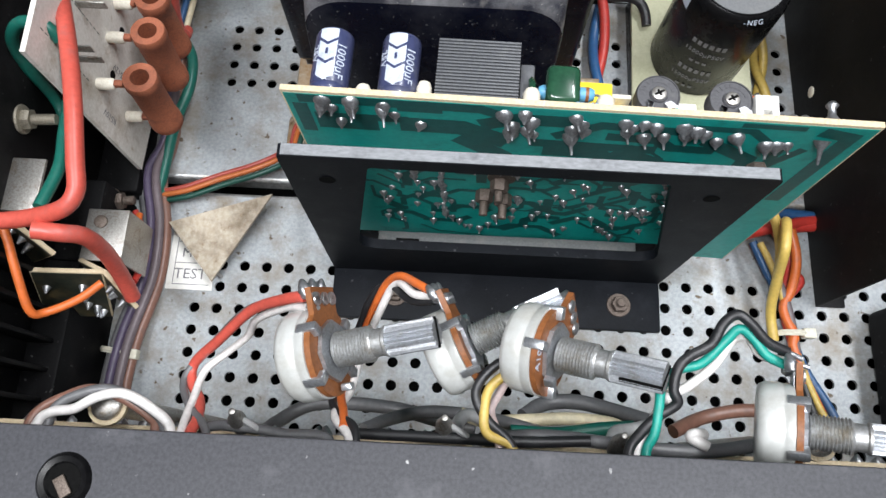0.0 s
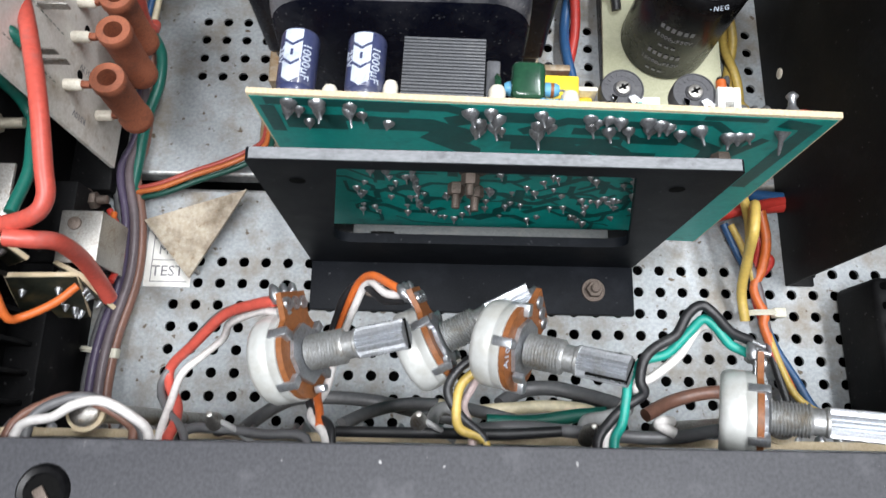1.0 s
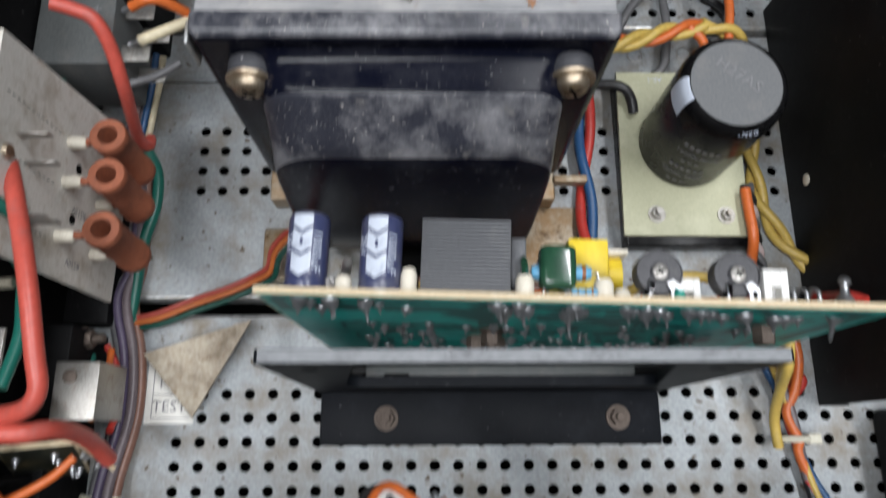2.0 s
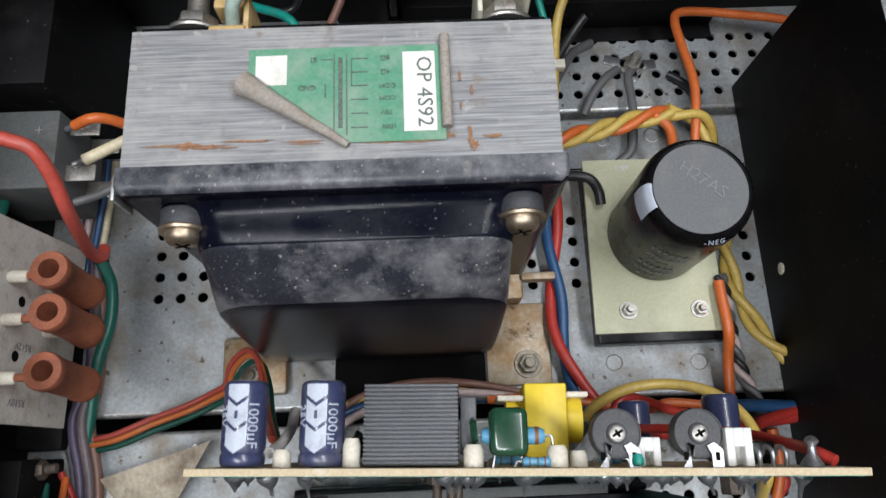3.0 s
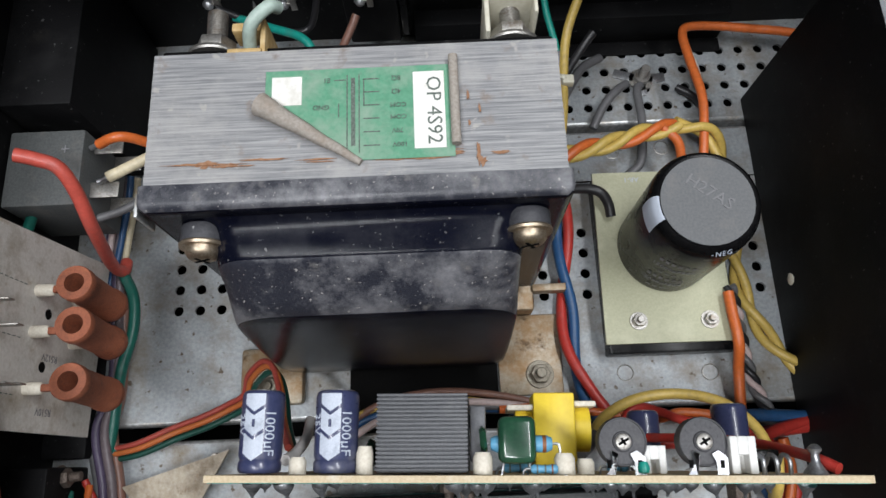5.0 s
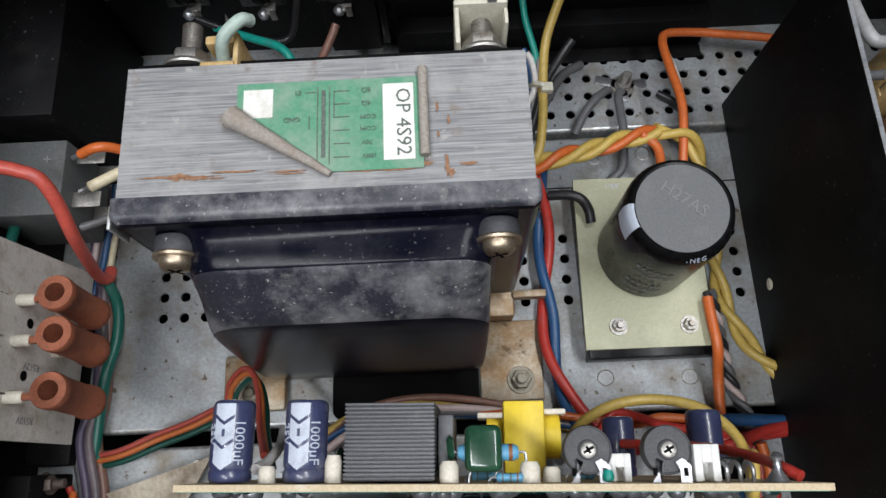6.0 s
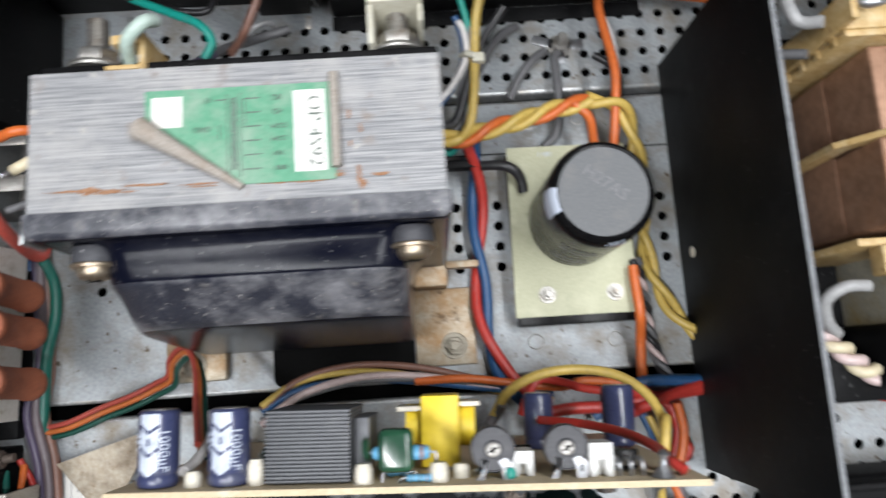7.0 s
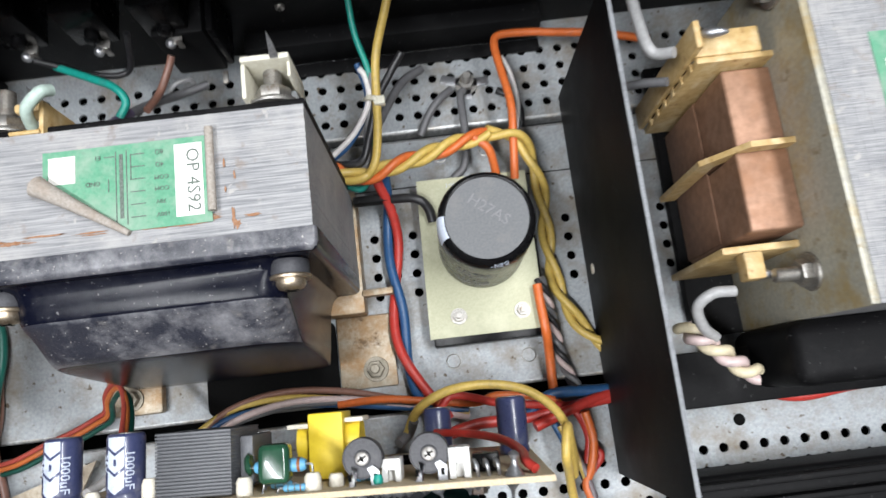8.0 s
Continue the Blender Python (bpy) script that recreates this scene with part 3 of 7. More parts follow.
part("rail", box(bmesh.new(), (0.0485, 0.243, 0.008), (0.0620, 0.2460, 0.014), 0.0005), M_RUSTY, tr)
part("rail", box(bmesh.new(), (0.0485, 0.284, 0.012), (0.0640, 0.2875, 0.018), 0.0005), M_BLACK, tr)
part("clip", box(bmesh.new(), (TX0 - 0.0028, 0.2425, TZ - 0.014), (TX0 - 0.0018, 0.249, TZ - 0.002), 0.0003), M_ZINC, tr, "bent zinc clip")
rnd = random.Random(4)
spots = [(-0.046, 0.2495, 0.006, 0.0022), (-0.040, 0.2490, 0.004, 0.0012), (0.004, 0.2488, 0.012, 0.0008), (0.018, 0.2500, 0.006, 0.0013), (0.0245, 0.2560, 0.0012, 0.007), (0.0255, 0.2530, 0.0022, 0.003), (0.030, 0.2495, 0.005, 0.001), (0.0225, 0.272, 0.0008, 0.003), (0.0225, 0.264, 0.0008, 0.002), (0.0255, 0.268, 0.0009, 0.003)]
spots += [(rnd.uniform(-0.055, 0.020), rnd.uniform(0.2484, 0.2512), rnd.uniform(0.003, 0.016), rnd.uniform(0.0003, 0.0008)) for k in range(12)]
for i, (cx, cy, w, h) in enumerate(spots):
    n = 26
    cy += 0.0058 if cy < 0.2515 else 0
    part("rust_patch", prism(bmesh.new(), [(cx + w / 2 * math.cos(2 * math.pi * k / n) * rnd.uniform(0.5, 1.25), cy + h / 2 * math.sin(2 * math.pi * k / n) * rnd.uniform(0.4, 1.3)) for k in range(n)], 0.00012, Matrix.Translation((0, 0, TZ + 0.0002 + 0.00001 * i))), M_RUST, tr, "brown rust patch")

# thin near-black sheet on the plate: paints the shade below the bell, no opening
tagged(part("trim", prism(bmesh.new(), rounded_outline(-0.026, 0.199, 0.0335, 0.2355, 0.004), 0.0002, Matrix.Translation((0, 0, 0.0002))), M_DARK), "dark sheet painted as the shade under the end bell", "trim", kind="structure")
# label: a green sheet with white panels, one corner rolled back over itself
LX0, LX1, LY0, LY1 = -0.0315, 0.0185, 0.2545, 0.2815
LZ = TZ + 0.0006
lab = thing("label_sheet", "torn green paper label with white panels on the transformer core", "label")
cut = [(LX0, LY1), (LX1, LY1), (LX1, LY0), (LX0 + 0.0255, LY0), (LX0, LY0 + 0.0175)]
part("sheet", prism(bmesh.new(), cut, 0.0002, Matrix.Translation((0, 0, LZ))), M_GREENLABEL, lab)
a, b = Vector((LX0 - 0.0008, LY0 + 0.0162, LZ + 0.0022)), Vector((LX0 + 0.0255, LY0 - 0.0008, LZ + 0.0006))
path = [a.lerp(b, k / 14) + Vector((0, 0, 0.0003 * math.sin(k * 1.3))) for k in range(15)]
part("rolled_corner", sweep(bmesh.new(), path, 0.0033, 14, lambda t: 1.0 - 0.72 * t ** 0.7), M_LABELBACK, lab, "dusty rolled-back corner")
path = [Vector((LX1 + 0.0004, LY1 + 0.002 - (LY1 - LY0 - 0.001) * k / 10, LZ + 0.0012)) for k in range(11)]
part("rolled_edge", sweep(bmesh.new(), path, 0.0013, 12), M_LABELBACK, lab, "dusty rolled edge")
part("white_panel", box(bmesh.new(), (LX0 + 0.0018, LY0 + 0.0165, LZ + 0.0002), (LX0 + 0.0098, LY1 - 0.002, LZ + 0.0004)), M_PAPERWHITE, lab)
part("white_panel", box(bmesh.new(), (LX1 - 0.0105, LY0 + 0.0025, LZ + 0.0002), (LX1 - 0.0022, LY1 - 0.002, LZ + 0.0004)), M_PAPERWHITE, lab)
for txt, x, y, s, rot in (("OP 4S92", LX1 - 0.0052, (LY0 + LY1) / 2, 0.0056, -90), ("E1", LX0 + 0.0165, LY1 - 0.0035, 0.002, 180), ("GND", LX0 + 0.0150, LY0 + 0.0155, 0.002, 180), ("8Ω", LX1 - 0.0150, LY1 - 0.0035, 0.002, 180), ("4Ω", LX1 - 0.0150, LY1 - 0.0075, 0.002, 180),
                          ("COM", LX1 - 0.0145, LY1 - 0.0115, 0.0019, 180), ("COM", LX1 - 0.0145, LY1 - 0.0150, 0.0019, 180), ("70V", LX1 - 0.0148, LY1 - 0.0190, 0.0019, 180), ("100V", LX1 - 0.0142, LY1 - 0.0230, 0.0019, 180)):
    letters(txt, s, M_INK, pose(x, y, LZ + 0.00045, 0, 0, rot), lab)
bm = bmesh.new()
for x, y0, y1, w in ((0.0, 0.004, 0.024, 0.0011), (-0.0016, 0.002, 0.025, 0.0003), (0.0016, 0.002, 0.025, 0.0003)):
    box(bm, (LX0 + 0.0235 + x - w / 2, LY0 + y0, LZ + 0.0002), (LX0 + 0.0235 + x + w / 2, LY0 + y1, LZ + 0.00035))
for k in range(6):
    y = LY1 - 0.0035 - 0.0039 * k
    box(bm, (LX0 + 0.0262, y - 0.00015, LZ + 0.0002), (LX0 + 0.0305, y + 0.00015, LZ + 0.00035))
box(bm, (LX0 + 0.0262, LY1 - 0.0115, LZ + 0.0002), (LX0 + 0.0265, LY1 - 0.0035, LZ + 0.00035))
box(bm, (LX0 + 0.0185, LY1 - 0.0037, LZ + 0.0002), (LX0 + 0.0215, LY1 - 0.0034, LZ + 0.00035))
box(bm, (LX0 + 0.0195, LY0 + 0.0125, LZ + 0.0002), (LX0 + 0.0198, LY0 + 0.0165, LZ + 0.00035))
part("winding_diagram", bm, M_INK, lab, "black winding diagram lines")

for x, z in ((-0.0505, 0.1066), (0.0374, 0.1078)):
    sc = bolt((x, 0.2378, z), (0, -1, 0.02), 0.0046, "brass-yellow cross-head screw holding the end bell", nut=False, metal=M_BRASS, group="end bell screws", name="screw")
    part("spacer", lathe(bmesh.new(), [(0, 0), (0.0058, 0), (0.0060, 0.0006), (0.0060, 0.0040), (0.0057, 0.0046), (0, 0.0046)], (x, 0.2424, z), (0, -1, 0.02), 26), M_RAIL, sc, "grey insulating washer stack")
for x, z in ((-0.0495, TZ - 0.011), (0.0365, TZ - 0.011)):
    bolt((x, TY1 + 0.0046, z), (0, 1, 0.03), 0.0058, "yellow-plated nut on a threaded stud at the back of the core", stud=0.0095, metal=M_STEEL, group="core nuts", washer=True)
bolt((0.0503, 0.2115, 0.0022), (0, 0, 1), 0.0040, "zinc nut and washer on the transformer foot", stud=0.003, metal=M_NUT, group="foot nuts")
bolt((-0.0570, 0.2105, 0.0060), (0, 0, 1), 0.0036, "zinc nut on the transformer foot", stud=0.002, metal=M_NUT, group="foot nuts")

# ---- heat sink bracket ----
sink = thing("heat_sink_bracket", "black anodised aluminium L bracket with a large cut-out", "heat sink")
bm = bmesh.new()
SX0, SX1 = -0.0437, 0.0870


def plate_with_window(bm, outer, inner, y0, y1):
    """Upright plate, outline and opening given in x, z with equal counts."""
    rings = []
    for pts in (outer, inner):
        for y in (y0, y1):
            rings.append([bm.verts.new((x, y, z)) for x, z in pts])
    of, ob_, inf, inb = rings
    n = len(outer)
    for k in range(n):
        j = (k + 1) % n
        bm.faces.new((of[k], of[j], inf[j], inf[k])), bm.faces.new((ob_[k], inb[k], inb[j], ob_[j]))
        bm.faces.new((of[k], ob_[k], ob_[j], of[j])), bm.faces.new((inf[k], inf[j], inb[j], inb[k]))


def rounded(corners, radii, n=6):
    """Rounded polygon from corners in order."""
    out = []
    m = len(corners)
    for i, c in enumerate(corners):
        c, p, q, r = Vector(c), Vector(corners[i - 1]), Vector(corners[(i + 1) % m]), radii[i]
        d1, d2 = (p - c).normalized(), (q - c).normalized()
        for k in range(n):
            t = k / (n - 1)
            out.append(tuple(c + d1 * r * (1 - t) ** 2 + d2 * r * t ** 2))
    return out


outer = rounded([(SX0, 0.003), (SX1, 0.003), (SX1, 0.1108), (SX0, 0.1118)], [0.0004, 0.0004, 0.0016, 0.0016])
inner = rounded([(-0.031, 0.0335), (0.0770, 0.0335), (0.0600, 0.1045), (-0.0205, 0.1062)], [0.009, 0.009, 0.0012, 0.0012])
plate_with_window(bm, outer, inner, 0.1603, 0.1638)
part("plate", bm, M_SINK, sink, smooth=0.5)
part("foot", box(bmesh.new(), (SX0, 0.1405, 0.0002), (SX1, 0.1638, 0.0032), 0.0006), M_SINK, sink)
part("top_edge", prism(bmesh.new(), [(SX0 + 0.0012, 0.1605), (SX1 - 0.0012, 0.1605), (SX1 - 0.0012, 0.1636), (SX0 + 0.0012, 0.1636)], 0.0002, Matrix.Translation((0, 0, 0.11148)) @ Matrix.Rotation(math.atan2(0.0010, 0.1307), 4, "Y") @ Matrix.Translation((0, 0, 0.0001))), M_SINKEDGE, sink, "bare sawn aluminium edge")
for x, z in ((-0.0325, 0.0968), (0.0735, 0.0965)):
    part("screw_hole", lathe(bmesh.new(), [(0, 0), (0.0021, 0), (0.0023, 0.0001), (0, 0.0001)], (x, 0.16025, z), (0, -1, 0), 24), M_DARK, sink, "drilled screw hole")
for x in (-0.0185, 0.0705):
    bolt((x, 0.1505, 0.0032), (0, 0, 1), 0.0034, "zinc nut and washer on the bracket foot", stud=0.002, metal=M_OLDNUT, group="bracket nuts")
# clamp strip and the power module's grey edge behind the opening
strip = thing("clamp_strip", "grey steel clamp strip with a slot behind the bracket opening", "strip")
bm = box(bmesh.new(), (-0.024, 0.1640, 0.0285), (0.0700, 0.1675, 0.0325), 0.0003)
part("bar", bm, M_GREYBLOCK, strip)
part("slot", box(bmesh.new(), (-0.0175, 0.1638, 0.0292), (-0.009, 0.1648, 0.0330)), M_DARK, strip)
part("tab", box(bmesh.new(), (0.041, 0.1638, 0.0270), (0.058, 0.1650, 0.0285)), M_SINK, strip)
part("module", box(bmesh.new(), (-0.036, 0.1645, 0.002), (0.0845, 0.1690, 0.0282), 0.0005), M_CAPBLACK, strip, "black power module body")
for a in (-0.02, 0.066):
    part("standoff", rod(bmesh.new(), (a, 0.1632, 0.0305), (a, 0.1641, 0.0305), 0.0015), M_STEEL, strip)

# ---- amplifier board ----
P0, P1 = Vector((-0.0436, 0.1766, 0.1164)), Vector((0.1075, 0.1708, 0.1218))
ux = (P1 - P0).normalized()
uz = (Vector((0, 0, 1)) - ux * ux.z).normalized()
uy = uz.cross(ux)
MB = Matrix(((ux.x, uy.x, uz.x, P0.x), (ux.y, uy.y, uz.y, P0.y), (ux.z, uy.z, uz.z, P0.z), (0, 0, 0, 1)))
BW, BH = (P1 - P0).length, 0.1140
# local axes: x along the top edge, y to the component side, z up from the top edge
pcb = thing("circuit_board", "green amplifier circuit board standing upright behind the bracket", "circuit board", MB)
part("board", box(bmesh.new(), (0, 0, -BH), (BW, 0.0017, 0), 0.0002), M_BOARDEDGE, pcb)
part("solder_mask", box(bmesh.new(), (0.0006, -0.00012, -BH + 0.0006), (BW - 0.0006, -0.00002, -0.0012)), M_MASK, pcb, "teal solder mask over copper areas")
rnd = random.Random(11)
bm = bmesh.new()


def track(bm, pts, w):
    """A flat masked copper track with mitred bends, in board x, z."""
    ps = [Vector((x, z)) for x, z in pts]
    L, R = [], []
    for i, p in enumerate(ps):
        d1 = (p - ps[i - 1]).normalized() if i else (ps[1] - p).normalized()
        d2 = (ps[i + 1] - p).normalized() if i < len(ps) - 1 else d1
        nrm = Vector((-(d1 + d2).y, (d1 + d2).x)).normalized()
        k = w / 2 / max(0.5, nrm.dot(Vector((-d1.y, d1.x))))
        L.append(p + nrm * k), R.append(p - nrm * k)
    y = -0.0002 - len(bm.verts) * 1e-7
    f = [bm.verts.new((q.x, y, q.y)) for q in L]
    g = [bm.verts.new((q.x, y, q.y)) for q in R]
    for k in range(len(ps) - 1):
        bm.faces.new((f[k], g[k], g[k + 1], f[k + 1]))


for pts, w in (([(0.007, -0.0150), (0.024, -0.0150)], 0.009), ([(0.030, -0.0145), (0.047, -0.0145), (0.060, -0.0215)], 0.008), ([(0.066, -0.0205), (0.100, -0.0205)], 0.0045), ([(0.004, -0.0035), (0.052, -0.0035), (0.066, -0.010)], 0.004), ([(0.004, -0.006), (0.004, -0.022)], 0.004), ([(0.020, -0.012), (0.032, -0.012), (0.036, -0.016), (0.048, -0.016)], 0.0035),
               ([(0.052, -0.012), (0.062, -0.0075), (0.078, -0.0075)], 0.006), ([(0.030, -0.006), (0.042, -0.006)], 0.0025), ([(0.072, -0.016), (0.084, -0.008), (0.110, -0.009)], 0.004),
               ([(0.086, -0.014), (0.100, -0.0145), (0.104, -0.0185), (0.116, -0.0185)], 0.0042), ([(0.104, -0.006), (0.122, -0.006), (0.132, -0.016), (0.132, -0.030)], 0.0028), ([(0.112, -0.013), (0.126, -0.022), (0.126, -0.040)], 0.005),
               ([(0.138, -0.004), (0.146, -0.006), (0.144, -0.050)], 0.0045), ([(0.138, -0.014), (0.130, -0.030), (0.138, -0.044), (0.138, -0.08)], 0.003), ([(0.118, -0.003), (0.134, -0.003)], 0.0022),
               ([(0.046, -0.020), (0.058, -0.030), (0.058, -0.040)], 0.007), ([(0.070, -0.025), (0.086, -0.025), (0.094, -0.034)], 0.006), ([(0.090, -0.022), (0.104, -0.030), (0.112, -0.030)], 0.007)):
    track(bm, pts, w)
for k in range(64):
    x, z = rnd.uniform(0.012, 0.118), rnd.uniform(-0.098, -0.036)
    pts, d = [(x, z)], rnd.choice((0, 0, 45, -45, 90))
    for j in range(rnd.randint(2, 4)):
        l = rnd.uniform(0.003, 0.012)
        x, z = min(0.145, max(0.003, x + l * math.cos(radians(d)))), max(-0.105, z + l * math.sin(radians(d)))
        pts.append((x, z))
        d += rnd.choice((45, -45))
    track(bm, pts, rnd.choice((0.0012, 0.0016, 0.0022, 0.0034)))
tagged(part("track_gap", bm, M_GAP, pcb, "dark gaps between the copper areas", smooth=0), kind="stuff")
# solder joints with clipped leads
joints = []
for k in range(3):
    bm = lathe(bmesh.new(), [(0.0018, -0.0004), (0.0019, 0.0005), (0.0017, 0.0012), (0.0012, 0.0020), (0.0007, 0.0026), (0.0004, 0.0031), (0.00032, 0.0036 + 0.0008 * k), (0, 0.0037 + 0.0008 * k)], (0, 0, 0), (0.15 * k - 0.1, -1, -0.35), 12)
    ob = part("solder_joint", bm, M_SOLDER, pcb)
    ob.location = (0.01 + 0.008 * k, -0.0002, -0.006)
    joints.append(ob.data)
spots = [(0.0105, -0.0035), (0.0125, -0.007), (0.018, -0.003), (0.0265, -0.0045), (0.029, -0.009), (0.036, -0.0135), (0.014, -0.014), (0.0635, -0.004), (0.0655, -0.0075), (0.0605, -0.0105), (0.0645, -0.0125), (0.0605, -0.0145), (0.0665, -0.0150), (0.0765, -0.0045),
         (0.0785, -0.0078), (0.0765, -0.0108), (0.0798, -0.0115), (0.0765, -0.0145), (0.0895, -0.0055), (0.092, -0.0075), (0.0945, -0.0055), (0.0975, -0.0062), (0.0905, -0.0102), (0.0955, -0.0122), (0.1045, -0.006), (0.108, -0.0072), (0.1062, -0.010), (0.1105, -0.0085),
         (0.1185, -0.009), (0.1275, -0.0125), (0.130, -0.0122), (0.1325, -0.0118), (0.1145, -0.012), (0.1005, -0.0112), (0.126, -0.034), (0.1285, -0.0325), (0.131, -0.030), (0.058, -0.005)]
for k in range(96):
    spots.append((rnd.uniform(0.018, 0.120), rnd.uniform(-0.096, -0.034)))
for k in range(15):
    spots.append((0.0405 + rnd.uniform(-0.0006, 0.0006), -0.036 - 0.0034 * k))
for x, z in spots:
    s = rnd.uniform(0.8, 1.25) if z > -0.016 else rnd.uniform(0.45, 0.8)
    share("solder_joint", rnd.choice(joints), Matrix.Translation((x, -0.00025, z)) @ Matrix.Rotation(rnd.uniform(-0.5, 0.5), 4, "Y") @ Matrix.Diagonal((s, rnd.uniform(0.45, 0.85) * s, s, 1)), pcb)
part("solder_joint", lathe(bmesh.new(), [(0.0022, 0), (0.0018, 0.0008), (0.0007, 0.0025), (0.0004, 0.006), (0, 0.0065)], (0.140, -0.0002, -0.0085), (-0.05, -1, -0.5), 14), M_SOLDER, pcb, "large blob with a long lead")
# rusty spacer nuts that hold the module
for x, z, d in ((0.0590, -0.0490, 0.006), (0.0545, -0.0590, 0.008), (0.0608, -0.0610, 0.008)):
    part("spacer_nut", hexnut(bmesh.new(), (x, -0.0002, z), (0, -1, -0.05), 0.0030, 0.004), M_OLDNUT, pcb, "brown oxidised nut")
    part("threaded_end", rod(bmesh.new(), (x, -0.004, z), (x, -0.004 - d * 0.6, z - 0.0005), 0.0014), M_OLDNUT, pcb)
part("washer", lathe(bmesh.new(), [(0.001, 0), (0.0045, 0), (0.0045, 0.0006), (0.001, 0.0006)], (0.0595, -0.0002, -0.0465), (0, -1, 0), 24), M_OLDNUT, pcb)
part("spacer_nut", hexnut(bmesh.new(), (0.130, -0.0002, -0.0255), (0, -1, 0), 0.0030, 0.005), M_OLDNUT, pcb, "zinc nut at the board edge")


def radial_cap(u, z, length, r, parent, sleeve, prints=True):
    """Electrolytic capacitor lying off the board, crimped near its base."""
    ax = (0, 1, 0)
    prof = [(0, 0), (r * 0.9, 0.0002), (r, 0.0010), (r, 0.0026), (r * 0.93, 0.0033), (r, 0.0042), (r, length - 0.0012), (r * 0.94, length - 0.0003), (r * 0.86, length), (r * 0.80, length - 0.0002), (0, length - 0.0002)]
    c = part("capacitor", lathe(bmesh.new(), prof, (u, 0.0019, z), ax, 36), sleeve, parent, "blue sleeved electrolytic capacitor")
    part("vent_top", lathe(bmesh.new(), [(0, 0), (r * 0.82, 0), (r * 0.8, 0.0003), (0, 0.0003)], (u, 0.0019 + length - 0.0001, z), ax, 30), M_STEEL, c, "bare aluminium top")
    if prints:
        bm = bmesh.new()
        for k in range(3):
            y0, w, rr = 0.0045 + k * 0.0057 - 0.0015, 0.0026, r + 0.00008
            cc = []
            for a, b in ((-w, 0.0018), (-w / 2, 0.0009), (0, 0.0), (w / 2, 0.0009), (w, 0.0018)):
                t = a / rr - 0.12
                lo = min(length - 0.0008, y0 + b)
                hi = min(length - 0.0008, y0 + b + 0.0048)
                cc.append((bm.verts.new((u + rr * math.sin(t), 0.0019 + lo, z + rr * math.cos(t))), bm.verts.new((u + rr * math.sin(t), 0.0019 + hi, z + rr * math.cos(t)))))
            for (a, b), (d, e) in zip(cc, cc[1:]):
                bm.faces.new((a, d, e, b))
        part("polarity_stripe", bm, M_PRINT, c, "white arrow stripe")
        part("minus_mark", box(bmesh.new(), (-0.00035, -0.0009, 0), (0.00035, 0.0009, 0.00012), m=Matrix.Translation((u - (r + 0.00012) * math.sin(0.12), 0.0019 + 0.0117, z + (r + 0.00008) * math.cos(0.12))) @ Matrix.Rotation(-0.12, 4, "Y")), M_CAPBLUE, c)
        for txt, ang, yy, s in (("1000µF", 36, 0.0095, 0.0036), ("25V", -50, 0.0115, 0.0032)):
            t = radians(ang)
            mm = Matrix.Translation((u + (r + 0.00008) * math.sin(t), 0.0019 + yy, z + (r + 0.00008) * math.cos(t))) @ Matrix.Rotation(t, 4, "Y") @ Matrix.Rotation(radians(-90), 4, "Z")
            letters(txt, s, M_PRINT, mm, c, wrap=r)
    return c


radial_cap(0.0108, -0.0075, 0.0195, 0.0052, pcb, M_CAPBLUE)
radial_cap(0.0292, -0.0080, 0.0195, 0.0053, pcb, M_CAPBLUE)
# finned block
FB0, FB1 = 0.0397, 0.0612
blk = part("finned_block", box(bmesh.new(), (FB0, 0.0022, -0.030), (FB1, 0.0205, -0.0046), 0.0003), M_FIN, pcb, "black finned aluminium heat sink block")
fin = None
for k in range(19):
    if fin is None:
        fin = part("fin", box(bmesh.new(), (FB0 - 0.0002, 0.0026, -0.0300), (FB1 + 0.0002, 0.00318, -0.0037), 0.0001), M_FIN, blk).data
    else:
        share("fin", fin, Matrix.Translation((0, 0.00096 * k, 0)), blk)
part("side_block", box(bmesh.new(), (FB1 + 0.0006, 0.0045, -0.030), (FB1 + 0.0045, 0.018, -0.010), 0.0006), M_FIN, pcb)
bm = box(bmesh.new(), (0.0685, 0.0042, -0.0105), (0.0775, 0.0152, -0.0040), 0.0018, seg=4)
part("film_capacitor", bm, M_FILM, pcb, "glossy dark green dipped film capacitor")
for x in (0.0700, 0.0762):
    part("lead", sweep(bmesh.new(), spline([(x, 0.0055, -0.007), (x - 0.0005, 0.003, -0.0068), (x - 0.0008, 0.0015, -0.0065)], 4), 0.0003, 6), M_SOLDER, pcb)
part("disc_capacitor", lathe(bmesh.new(), [(0, -0.0009), (0.0026, -0.0008), (0.0034, 0), (0.0026, 0.0008), (0, 0.0009)], (0.0650, 0.0098, -0.009), (1, 0.1, 0), 20), M_FILM, pcb, "thin green dipped capacitor")
part("disc_capacitor", lathe(bmesh.new(), [(0, -0.0012), (0.0025, -0.001), (0.0035, 0), (0.0025, 0.001), (0, 0.0012)], (0.0368, 0.0070, -0.016), (1, 0.1, 0.2), 20), M_FILM, pcb, "green dipped capacitor")


def bead(u, y1, z, r):
    part("ceramic_bead", lathe(bmesh.new(), [(0, 0), (r, 0), (r, y1 * 0.75), (r * 0.75, y1), (0, y1)], (u, 0.0018, z), (0, 1, 0), 18), M_BEAD, pcb, "cream ceramic bead")


bead(0.0648, 0.0050, -0.0045, 0.0023), bead(0.0840, 0.0048, -0.0055, 0.0024), bead(0.0895, 0.0036, -0.011, 0.0022), bead(0.0365, 0.0065, -0.007, 0.0021), bead(0.0205, 0.0040, -0.006, 0.0021)


